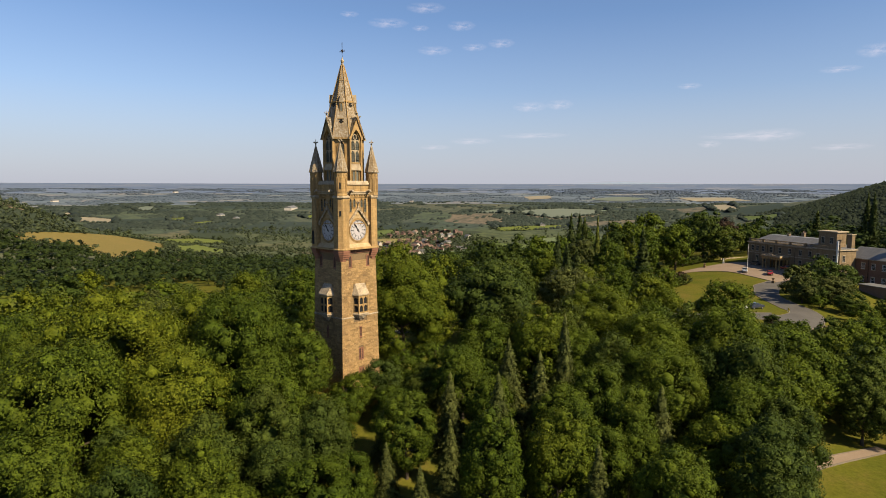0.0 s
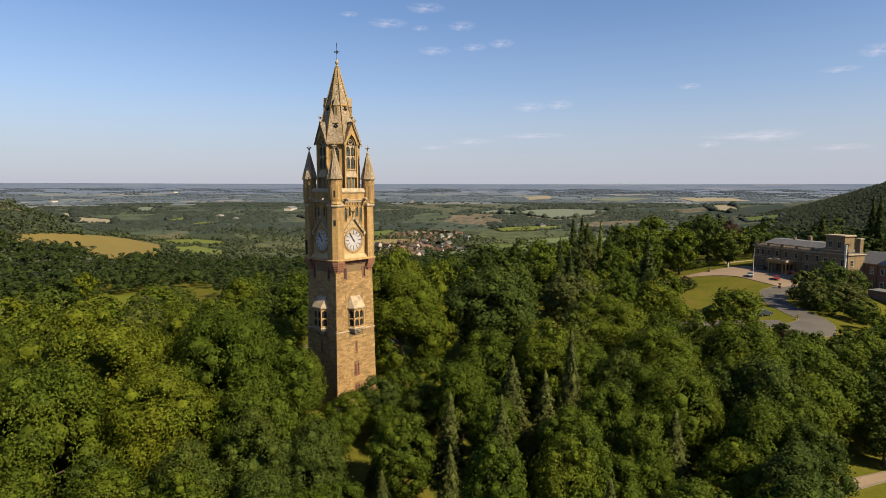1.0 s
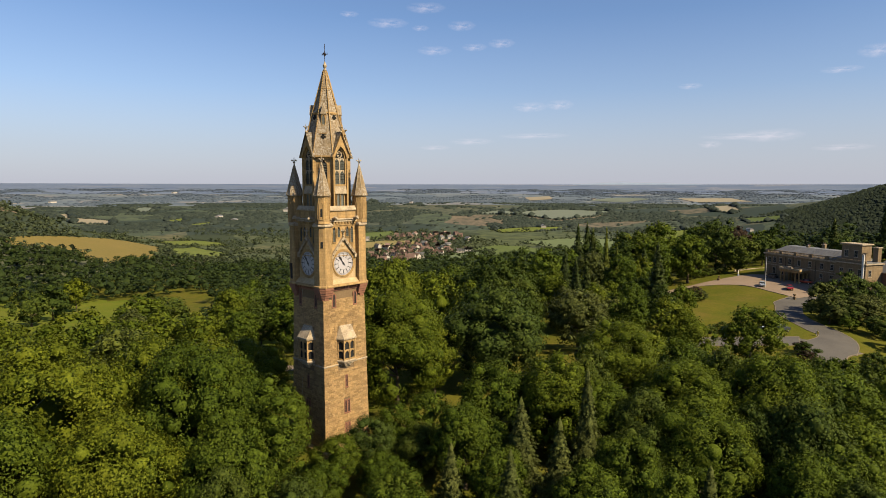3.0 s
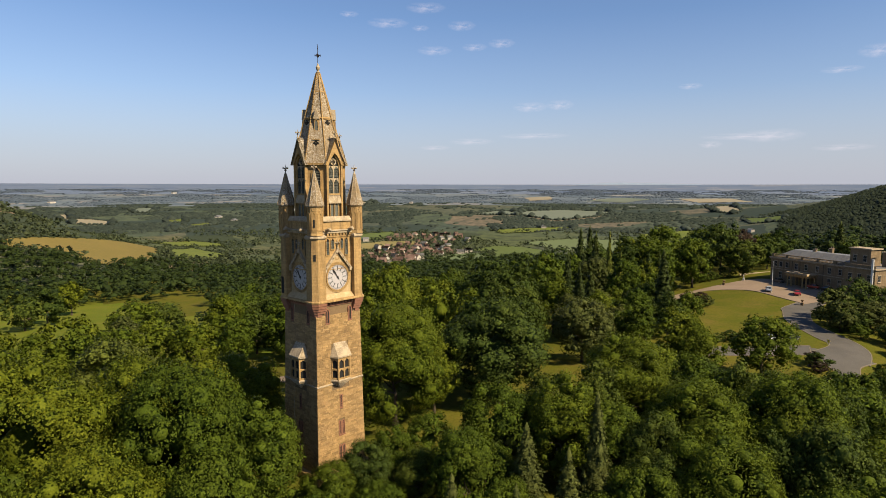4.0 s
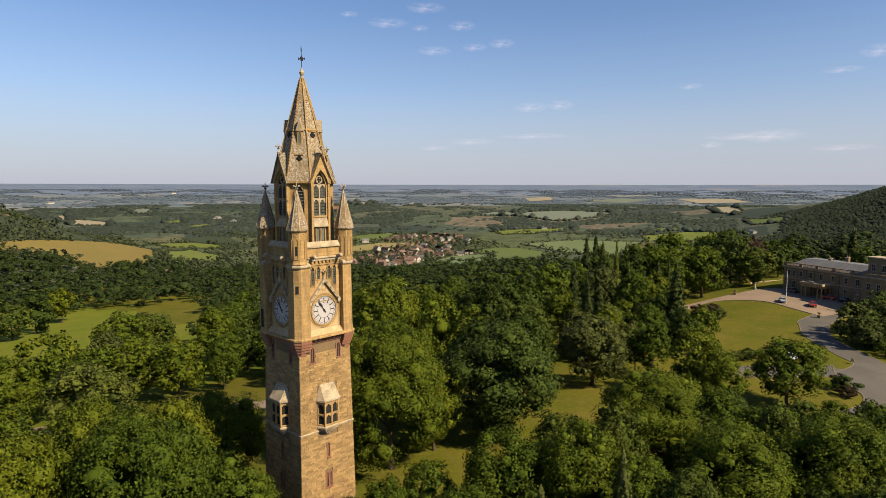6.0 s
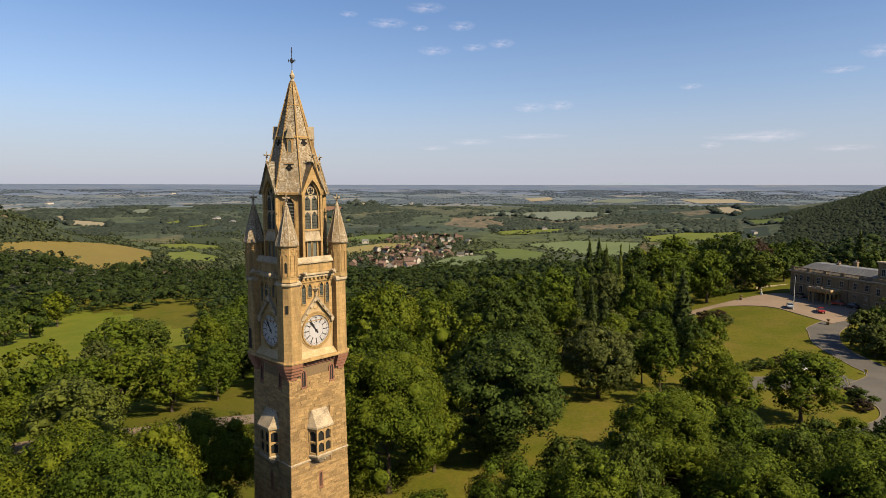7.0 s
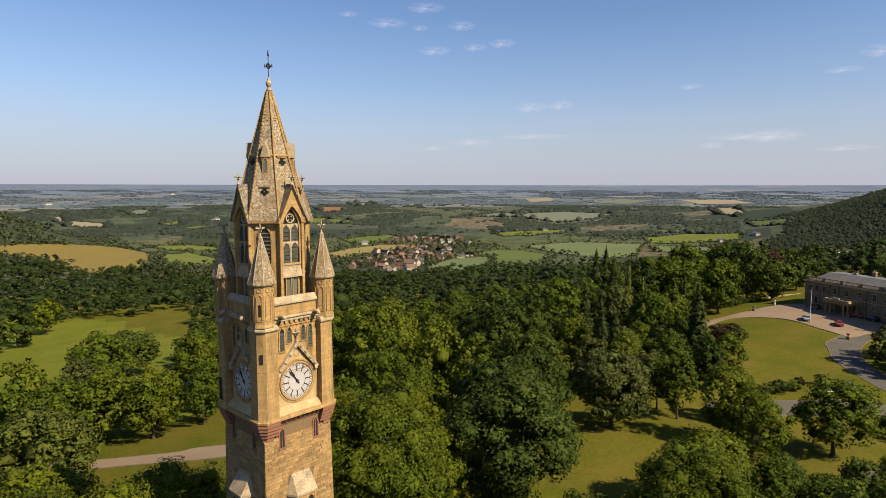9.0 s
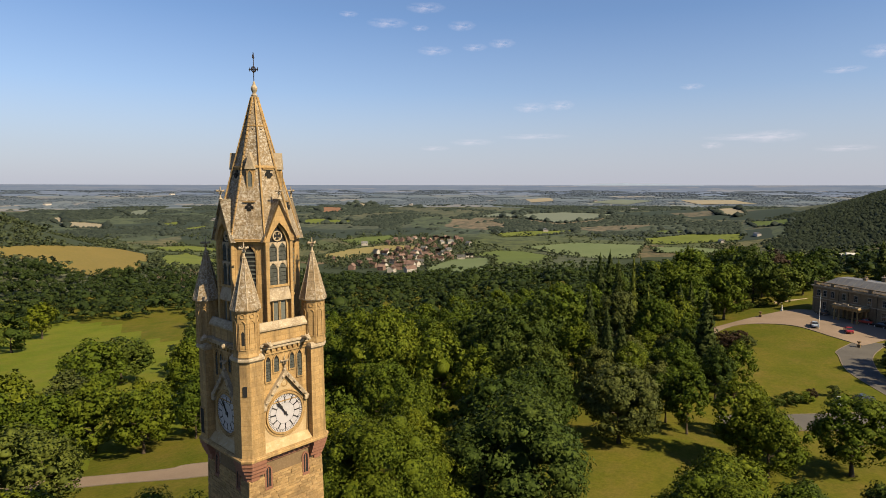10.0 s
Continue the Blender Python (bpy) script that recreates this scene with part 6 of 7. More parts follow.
# trees round the tower and the lawns: kind, x, y, height, crown radius, detail
SPECIMENS = (
    ("green", 79.2, -26.9, 13, 6.4), ("lime", 69.8, -18.1, 10.7, 5.4), ("lime", 71.5, -13.5, 14.4, 4.6),
    ("green", 78, -3.4, 12.2, 3.9), ("willow", 65.7, 3, 13.5, 6.7), ("green", 80.6, 1.4, 11.2, 3.6),
    ("lime", 83.4, -12, 10.2, 3.6), ("lime", 45, -20, 11.6, 5.8), ("dark", 31.4, -1.5, 16.6, 8.8), ("dark", 41, 8, 16.5, 7.4), ("lime", 13.7, 2.5, 17.8, 7.8), ("lime", 21.5, 2.5, 12.5, 4.2), ("lime", 29, 13, 13, 4.4),
    ("lime", 15, 12, 17, 6.5), ("green", 24, 24, 15, 6.0), ("green", 40, 24, 14, 5.5),
    ("lime", 62, 58, 23, 9.5), ("lime", 62, 39, 19.5, 6.3), ("lime", 61, 29, 16, 5.2), ("green", 48, 40, 15, 6.0),
    ("dark", 80, 35, 20.5, 9.0), ("dark", 66, 20, 17, 7.0), ("dark", 90, 48, 22, 8.2), ("dark", 102, 42, 22, 7.1), ("dark", 56, 12, 15, 6.0),
    ("fir", 140.9, 22.8, 17.5, 5.4), ("copper", 131, 20.5, 7.5, 3.4), ("green", 235, 40, 20.5, 9.0),
    ("fir", 144.7, 49.2, 28, 6.0), ("dark", 152, 49, 24, 7.7), ("fir", 139, 40.3, 26, 5.0), ("gold", 145, 38.4, 26, 3.2), ("dark", 160, 41, 23, 7.4),
    ("green", 168, 35, 23, 7.4), ("green", 163, 28.5, 20, 6.5), ("green", 119.5, 46, 22, 7.1), ("fir", 110.5, 33.5, 21, 4.6), ("fir", 109, 4.8, 20.5, 5.4), ("willow", 124.6, 33, 20, 6.5),
    ("green", 122, 21.5, 18, 5.8), ("lime", 94.5, 28, 16.5, 5.3), ("fir", 94.8, 20.7, 18, 4.8), ("fir", 92, 16, 16.5, 4.6), ("lime", 88.7, 11.8, 12.5, 4.0),
    ("gold", 134.8, 29.2, 19, 2.0), ("lime", 141, 24, 16, 5.2), ("fir", 152, 24, 17, 3.4), ("green", 131, 46, 21, 6.8), ("dark", 174, 46, 22, 7.1),
    ("green", 180.3, 23.5, 19.5, 8.0), ("dark", 205, 13.5, 14.5, 7.6), ("dark", 206, 22, 24, 7.7), ("lime", 159.5, 40.9, 16.5, 5.4), ("gold", 184, 54, 23, 2.5), ("fir", 150, 48.6, 28.5, 5.5), ("green", 184, 36.5, 25.5, 8.2), ("fir", 196, 42, 24, 4.6), ("lime", 172, 44, 22, 7.1), ("dark", 216, 31, 22.5, 7.3), ("copper", 236, 24, 19.5, 7.0), ("dark", 224, 24, 15.5, 6.0), ("dark", 232, 12, 14, 6.0),
    ("dark", 246, 10, 17, 6.5), ("fir", 262, -8, 19, 5.5), ("fir", 284, -26, 27, 5.2), ("fir", 296, -22, 27, 5.2), ("dark", 250, -14, 13, 6.0), ("green", 262, 22, 15, 6.0),
    ("fir", 262, -52, 26, 8.0), ("dark", 276, -62, 22, 8.0),
    # by the drive and the house
    ("willow", 142.4, -26.5, 9.5, 4.6), ("dark", 152, -30, 12, 5.5), ("willow", 146, -36, 8, 5.0), ("dark", 136, -33.5, 5, 3.6), ("willow", 134.5, -30, 8.4, 4.2), ("dark", 140, -30.5, 8.0, 4.2), ("willow", 141, -35.5, 7.4, 4.6), ("green", 130, -35, 3.4, 2.8), ("dark", 158, -35, 10, 5.5), ("dark", 131, -42, 6.5, 4.4),
    ("green", 122, -46, 6, 4.0), ("green", 112, -49, 6, 4.0), ("dark", 140, -50, 7, 5.0), ("lime", 134, -54, 8, 3.5), ("dark", 100, -50, 8, 4.0), ("willow", 128, -62, 9, 4.5),
    ("dark", 118, -58, 9, 5.0), ("dark", 106, -60, 10, 5.0), ("green", 92, -54, 10, 4.6), ("dark", 148, -62, 8, 5.0), ("dark", 170, -64, 9, 5.0), ("dark", 160, -72, 10, 6.0),
    # trees in front, between the path of the flight and the lawns
    ("green", 11, -17.5, 11.6, 5.0), ("green", 18, -19, 9, 3.6), ("green", 24, -22, 10.5, 3.8), ("lime", 29, -24, 16.4, 6.2), ("dark", 36, -27, 10, 3.8),
    ("larch", 5.7, -25, 11.5, 3.8), ("larch", 3.5, -31, 13, 3.8), ("larch", -3, -23, 10, 3.2), ("green", 16, -40, 13.5, 6.0), ("dark", 25, -47, 14, 5.4),
    ("green", 40, -51, 13, 4.6), ("dark", 42.5, -57, 12, 4.0), ("green", 20, -51, 13.5, 4.6), ("green", 31.5, -42, 15.6, 6.6), ("green", 42, -33, 11, 4.5),
    ("green", 49, -32.5, 8.5, 4.2), ("green", 50, -38, 10, 4.8), ("dark", 58, -39, 8.6, 4.6), ("green", 66, -41, 7.4, 4.4), ("green", 44.5, -46.5, 12.8, 6.4),
    ("dark", 75, -44, 6.2, 4.2), ("green", 83, -47, 5.4, 4.0), ("green", 48, -48, 11.5, 5.0), ("dark", 58, -49, 11, 5.0), ("green", 68, -51, 11, 5.0),
    ("green", 55, -30.5, 6.4, 3.4), ("dark", 12, -35, 11, 4.0), ("green", 24, -35, 12.8, 6.4), ("larch", 9, -43, 12, 3.6), ("green", -1, -41, 11.5, 3.7), ("larch", -6, -34, 10.5, 3.2),
    ("larch", -9, -18, 5.8, 2.2), ("larch", -13, -23, 6.5, 2.2), ("larch", -7.5, -27, 8.2, 2.6), ("larch", -15, -30, 8, 2.4), ("green", -4, -50, 13, 4.2), ("dark", 8, -54, 13, 4.5),
    # low growth at the tower's foot
    ("green", -6, -9, 6.2, 3.0), ("dark", -1.5, -9.5, 6.8, 3.2), ("green", 3, -8.6, 6.6, 3.0), ("green", 7, -10.5, 7.6, 3.4), ("green", -9.5, -11, 5.6, 2.8),
    ("dark", 2, -14, 6, 3.0), ("green", -4, -14.5, 5.4, 3.0), ("green", -13, -12.5, 6.5, 3.0), ("dark", 8, -18, 7, 3.0),
    # the wood on the other side of the tower
    ("lime", -2.6, 15.2, 12.6, 6.3), ("lime", -9.5, 12.5, 14, 5.6), ("green", 27.5, 72.8, 11.9, 3.8), ("lime", -10, 33, 11.5, 6.6), ("lime", -13.5, 21, 12, 6.4), ("green", -22, 32, 12.5, 6.8), ("cedar", -4.3, 56.8, 14.2, 7.8), ("lime", -23, 54, 17, 7.0),
    ("lime", -28, 9.5, 19, 8.4), ("green", -36, 11, 14.5, 6.0), ("lime", -26.5, -4.5, 15.5, 6.6), ("green", -18.5, -8.5, 13, 5.2), ("green", -36, 0, 18.5, 7.4),
    ("green", -42, -11, 15, 4.8), ("dark", -28, -13.5, 12.5, 4.4), ("dark", -23.5, -18.5, 10.5, 3.6), ("green", -47, 3, 15, 5.8), ("green", -34, 25, 15, 6.2), ("green", -46, 18, 15, 6.0),
    ("green", -34, 42, 16, 7.0), ("lime", -38, 62, 18, 8.0), ("lime", -17, 10, 16, 6.4), ("green", -16.5, 0.5, 17.6, 7.2), ("dark", -38, -20, 13, 4.4), ("green", -30, -23, 10, 3.4),
    ("green", -18, -23, 8.5, 3.0), ("green", -11, -4.5, 13, 4.6), ("green", -10, 3, 9, 3.6), ("green", -52, -10, 15, 5.0), ("green", -50, -22, 14, 4.6), ("green", -58, 8, 15, 6.0),
    ("lime", 12.5, 83, 13.8, 6.8), ("lime", 17.5, 72.5, 13.6, 6.2), ("green", 4, 84, 14, 7.0), ("lime", 22, 82, 12.5, 5.5), ("green", -3, 84, 15, 6.5), ("lime", -12, 76, 15, 7.0), ("willow", 14.3, 104.6, 14.5, 5.5),
    ("green", 30, 142, 16, 9.5), ("dark", 42, 155, 16, 10.0), ("green", 20, 108, 13, 6.0), ("lime", 2, 104, 17, 8.0), ("lime", -16, 104, 18, 8.0),
    ("lime", 55.2, 298, 18.5, 8.2), ("dark", 36, 264, 17, 8.5), ("dark", 24, 250, 17, 8.0), ("green", 34, 83, 12.5, 4.6), ("green", 29, 76, 5, 2.2), ("dark", 44, 92, 13, 4.8),
    ("dark", 56, 118, 15, 6.0), ("dark", 62, 138, 16, 6.5), ("dark", 70, 160, 17, 7.0), ("dark", 54, 76, 14, 5.5), ("dark", 66, 92, 16, 6.5), ("green", 36, 62, 9, 3.6),
    ("green", 42, 66, 13, 5.0), ("dark", 78, 74, 20, 8.0), ("dark", 80, 108, 18, 8.0), ("green", 92, 180, 18, 8.0), ("dark", 84, 140, 18, 8.0),
)
for k, x, y, h, r in SPECIMENS:
    plant(k, x, y, h, r)


# undergrowth of the two woods that the flight looks down on
GROVES = (
    (((5, -13), (15, -14), (28, -18), (45, -22.5), (57, -27.5), (68, -34.5), (82, -40), (98, -46), (104, -60), (60, -63), (44, -62), (38, -54), (24, -52), (8, -57), (-6, -48), (-12, -34), (-14, -22), (-8, -14)), 13, 560),
    (((84, 4), (98, -3), (108, -4), (114, 8), (126, 14), (136, 18.5), (118, 18), (96, 25), (84, 22)), 57, 160),
    (((-9, -13), (-21, -26), (-36, -26), (-50, -4), (-46, 20), (-38, 60), (-32, 108), (-26, 96), (-22, 64), (-17, 48), (-16, 31), (-8, 22), (-6, 8)), 29, 700),
)
taken = [(x, y, r) for _, x, y, _, r in SPECIMENS]


def inside(x, y, poly):
    hit = False
    for (x0, y0), (x1, y1) in zip(poly, poly[1:] + poly[:1]):
        if (y0 > y) != (y1 > y) and x < (x1 - x0) * (y - y0) / (y1 - y0) + x0:
            hit = not hit
    return hit


for poly, seed, tries in GROVES:
    grove_rng = random.Random(seed)
    xs, ys = [p[0] for p in poly], [p[1] for p in poly]
    for _ in range(tries * 5):
        x, y = grove_rng.uniform(min(xs), max(xs)), grove_rng.uniform(min(ys), max(ys))
        rad = grove_rng.uniform(3.6, 5.6) if seed == 29 else grove_rng.uniform(3.0, 4.7)
        if not inside(x, y, list(poly)) or any((x - a) ** 2 + (y - b) ** 2 < ((rad + c) * 0.62) ** 2 for a, b, c in taken):
            continue
        taken.append((x, y, rad))
        u = grove_rng.random()
        low = min(1.0, max(0.0, (math.hypot(x, y) - 9) / 19))
        h = (5.5 + 7.0 * low) * grove_rng.uniform(0.85, 1.12)
        if seed == 13:
            ahead = (x + 23.3) * 0.735 + (y + 40.1) * 0.678
            h = max(3.2, min(h, 40.2 - 0.517 * ahead - land(x, y)))
            rad = min(rad, h * 0.5)
            kind = ("larch" if u < 0.25 else "green") if x < 12 else ("dark" if u < 0.36 else "green")
        else:
            kind = "green" if u < 0.62 else "lime" if u < 0.82 else "dark"
        if seed == 29 and y < 6:
            kind = "dark" if u < 0.5 else "green"
        if seed == 57:
            kind, h = ("green", "dark", "green", "willow", "fir")[int(u * 5)], grove_rng.uniform(8, 13)
        plant(kind, x, y, h if kind != "larch" else h * 1.05, rad)

# shrubs by the lawns
shrub_rng = random.Random(8)
for x, y, h, r, kind in ((143, 10, 4.2, 2.6, "copper"), (146, 6.5, 3.6, 2.4, "willow"), (149.5, 9.5, 4.4, 2.6, "copper"), (152.5, 11.5, 3.6, 2.2, "willow"), (147, 12.5, 4.2, 2.6, "copper"), (141.5, 6.5, 3.2, 2.0, "dark"),
                         (186, 28, 3.0, 1.9, "green"), (190, 27, 3.2, 2.0, "dark"), (193, 24, 2.6, 2.0, "green"), (197, 26, 2.6, 2.2, "willow"), (180, 31, 3.4, 2.2, "dark"), (189, 24, 3.0, 2.2, "green"), (196, 21, 3.4, 2.4, "dark"), (200, 18.5, 3.0, 2.2, "willow"), (204, 17, 2.6, 2.0, "green"), (192.5, 21.5, 2.4, 1.8, "green"), (175, 29, 3.2, 2.4, "green"), (168, 30, 3.6, 2.6, "dark"),
                         (103, -11, 2.6, 1.8, "dark"), (106, -13, 3.0, 2.2, "dark"), (99, -7.5, 2.4, 1.6, "green"), (109.5, -14.5, 2.4, 1.8, "green"), (113, -15, 2.2, 1.3, "copper"), (117, -18, 2.6, 1.4, "willow"), (101, -3.5, 2.6, 1.9, "copper"),
                         (98.5, -31.5, 2.6, 1.9, "copper"), (95.5, -33, 3.2, 2.6, "dark"), (92.5, -33.5, 2.4, 1.8, "copper"), (101, -43, 2.2, 2.0, "green"), (97, -44, 1.8, 1.8, "green"), (106, -43, 2.2, 2.2, "green")):
    ob = plant(kind, x, y, h, r)
    ob.name = "shrub"
    tagged(ob, {"copper": "rounded purple-brown rhododendron bush on grass", "willow": "grey-green rounded garden shrub", "dark": "dark green rounded evergreen bush", "green": "clipped bright green garden bush"}[kind], "bush", "shrubs by the lawns")

# woods behind, thickening with distance
wood_rng = random.Random(3)
for step in range(4000):
    rr, aa = wood_rng.uniform(150, 240), wood_rng.uniform(-21, 20)
    x, y = place(rr, aa)
    if x > 95 and y < 62 or (x > 150 and y < 70):
        continue
    rad = wood_rng.uniform(4.5, 7)
    if any((x - a) ** 2 + (y - b) ** 2 < ((rad + c) * 0.72) ** 2 for a, b, c in taken):
        continue
    taken.append((x, y, rad))
    plant(wood_rng.choice(("dark", "green", "green", "green", "dark", "lime")), x, y, wood_rng.uniform(14, 20), rad)


# ---------------------------------------------------------------- fields, distant woods and the village
open_ground = []


def field(mat, *corners):
    """An enclosure lying on the land; its corners by distance and bearing."""
    pts = [place(r, a) for r, a in corners]
    open_ground.append(pts)
    bm = bmesh.new()
    f = bm.faces.new([bm.verts.new((x, y, 0)) for x, y in pts])
    bmesh.ops.triangulate(bm, faces=[f])
    for _ in range(4):
        long = [e for e in bm.edges if e.calc_length() > 45]
        if not long:
            break
        bmesh.ops.subdivide_edges(bm, edges=long, cuts=1)
        bmesh.ops.triangulate(bm, faces=bm.faces[:])
    far = sum(c[0] for c in corners) / len(corners)
    for v in bm.verts:
        v.co.z = land(v.co.x, v.co.y) + 0.4 + far * 0.0006
    bmesh.ops.recalc_face_normals(bm, faces=bm.faces[:])
    if sum(f.normal.z for f in bm.faces) < 0:
        bmesh.ops.reverse_faces(bm, faces=bm.faces[:])
    ob = part("field", bm, mat)
    tagged(ob, FIELD_WORDS[mat.name], "field", kind="structure")


FIELD_WORDS = {"stubble": "tan stubble field between hedges", "ripe_barley": "pale yellow barley field", "bright_pasture": "bright green grazed pasture field",
               "green_crop": "green crop field between hedges", "pale_crop": "pale blue-green crop field", "bare_red_soil": "bare red-brown ploughed field",
               "hazed_green_crop": "hazy green field on the far plain", "hazed_ripe_corn": "hazy pale corn field on the far plain"}
field(TAN, (685, -36.5), (750, -33.4), (833, -30.1), (930, -27.6), (889, -25.4), (766, -25.4), (660, -26.4), (610, -28.4), (630, -31.1), (667, -33.7), (652, -36.4))
field(PASTURE, (907, -25.1), (1116, -22.8), (948, -19.9), (842, -19.9), (767, -22.6), (738, -24.7))
field(PASTURE, (1177, -26.1), (1227, -22.8), (1197, -20.5), (1154, -20.0), (1129, -24.1))
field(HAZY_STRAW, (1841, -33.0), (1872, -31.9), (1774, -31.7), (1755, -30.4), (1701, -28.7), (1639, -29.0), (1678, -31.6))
field(PASTURE, (1497, -24.8), (1576, -22.8), (1647, -20.6), (1576, -20.6), (1497, -22.6), (1424, -24.6))
field(PASTURE, (1690, -24.9), (1758, -23.0), (1670, -23.2), (1644, -24.4))
field(CROP, (1321, -9.5), (1370, -7.6), (1394, -4.9), (1366, -4.4), (1270, -5.9), (1255, -8.1))
field(STRAW, (1108, -11.7), (1194, -8.7), (1241, -5.5), (1220, -2.3), (1180, -2.6), (1166, -5.0), (1117, -7.6), (1033, -9.7))
field(PASTURE, (1724, -13.5), (1755, -11.7), (1702, -8.4), (1643, -8.6), (1652, -12.5))
field(SOIL, (2068, -11.8), (2173, -11.0), (2130, -9.1), (1927, -9.3), (1912, -11.2))
field(HAZY_STRAW, (2356, -8.9), (2394, -7.6), (2272, -6.4), (2164, -8.1))
field(PALECROP, (695, -1.7), (847, -1.5), (1011, 0.8), (1054, 4.5), (889, 4.6), (796, 4.3), (679, 0.8))
field(CROP, (1097, 2.4), (1161, 5.1), (1150, 7.4), (1097, 10.5), (925, 9.2), (826, 6.1), (890, 4.8), (1066, 4.5))
field(PALECROP, (1211, 7.4), (1295, 12.3), (1279, 18.3), (1086, 17.3), (1071, 14.3), (1129, 10.8))
field(PASTURE, (1414, 4.8), (1468, 7.7), (1510, 12.1), (1465, 12.3), (1402, 9.2), (1361, 5.6))
field(HAZY_CROP, (1842, 6.6), (1899, 11.3), (1870, 15.8), (1759, 14.3), (1661, 10.8), (1739, 7.7))
field(HAZY_CROP, (1770, 2.7), (1870, 5.1), (1859, 7.7), (1762, 6.9))
field(PASTURE, (1377, 18.2), (1453, 22.0), (1433, 26.3), (1352, 26.0), (1328, 22.9), (1300, 20.7), (1304, 18.7))
field(PALECROP, (1254, 18.7), (1251, 23.3), (1203, 25.7), (1163, 23.3), (1177, 19.2))
field(CROP, (1455, 18.2), (1538, 19.7), (1513, 22.9), (1474, 20.6))
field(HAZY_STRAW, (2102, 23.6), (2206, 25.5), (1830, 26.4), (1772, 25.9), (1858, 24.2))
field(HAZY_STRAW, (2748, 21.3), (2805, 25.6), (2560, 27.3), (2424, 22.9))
field(CROP, (1669, 26.4), (1596, 29.6), (1497, 29.6), (1530, 27.2))
field(PASTURE, (1123, 31.9), (1131, 32.5), (1109, 34.5), (1038, 34.5), (1046, 32.7))
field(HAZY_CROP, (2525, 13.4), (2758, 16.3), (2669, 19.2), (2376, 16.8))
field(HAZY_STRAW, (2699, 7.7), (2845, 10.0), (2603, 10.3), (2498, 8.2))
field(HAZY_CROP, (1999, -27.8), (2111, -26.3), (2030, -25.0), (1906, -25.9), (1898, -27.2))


def in_field(x, y):
    return any(inside(x, y, p) for p in open_ground)


def ball(sub):
    b = bmesh.new()
    bmesh.ops.create_icosphere(b, subdivisions=sub, radius=1)
    b.verts.index_update()
    out = np.array([v.co for v in b.verts]), np.array([[v.index for v in f.verts] for f in b.faces])
    b.free()
    return out


def leafy_template(seed, n, lobes=13, leaf=0.15, bough=LEAN):
    p, nrm, core = broad_crown(seed, None, n, 0.2, lobes)
    rng = np.random.default_rng(seed)
    tall, drop = np.array((1, 1, 2)), np.array((0, 0, 1))
    verts, soft = leaf_blades(p * tall - drop, nrm, leaf * 1.6, rng)
    vs, ns, fs, k = [verts], [soft], [np.arange(len(verts)).reshape(-1, 3)], len(verts)
    bv, bf = bough[0], np.array(bough[1])
    for b in core:
        vs.append(bv * rng.uniform(0.85, 1.1, (len(bv), 1)) * b[3:6] * tall + b[:3] * tall - drop)
        ns.append(bv + np.array((0, 0, 0.15)))
        fs.append(bf + k)
        k += len(bv)
    return np.concatenate(vs), np.concatenate(fs), np.concatenate(ns)


def stuff(name, pieces, templates, mat, label, category, soft=0.25):
    """Many copies of the templates joined in one mesh: pieces give place, radius across and along, height, turn."""
    vs, fs, ns, k = [], [], [], 0
    for i, (x, y, z, rx, ry, h, turn) in enumerate(pieces):
        tv, tf, tn = templates[i % len(templates)]
        c, s = math.cos(turn), math.sin(turn)
        px, py = tv[:, 0] * rx, tv[:, 1] * ry
        vs.append(np.stack([px * c - py * s + x, px * s + py * c + y, tv[:, 2] * h + z], 1))
        ns.append(np.stack([tn[:, 0] * c - tn[:, 1] * s, tn[:, 0] * s + tn[:, 1] * c, tn[:, 2] + soft], 1))
        fs.append(tf + k)
        k += len(tv)
    me = shaded_mesh(name, np.concatenate(vs), np.concatenate(ns), np.concatenate(fs).tolist(), mat)
    tagged(new(name, me), label, category, kind="stuff")


def village_zone(r, a):
    return 830 < r < 1290 and -11 < a < 3.2


def wood_cover(x, y, r, a):
    """How thickly trees stand at a place, 0 to 1."""
    if a < -33 and 640 < r < 1200:
        return 1.0
    if a > 26 and 1150 < r < 2150:
        return 0.0
    if a > 30 and 300 < r < 1150:
        return 0.9
    if r < 640:
        return 1.0
    if 1480 < r < 1990 and 9.5 < a < 21.5:
        return 0.9 if noise.noise((x / 210, y / 210, 2.2)) > -0.2 else 0.03
    n = noise.noise((x / 170, y / 170, 7.7)) + 0.6 * noise.noise((x / 60, y / 60, 1.3))
    if village_zone(r, a):
        return 0.72
    return 0.92 if n > (0.08 if r < 1300 else 0.0) else (0.06 if n > -0.15 else 0.015)


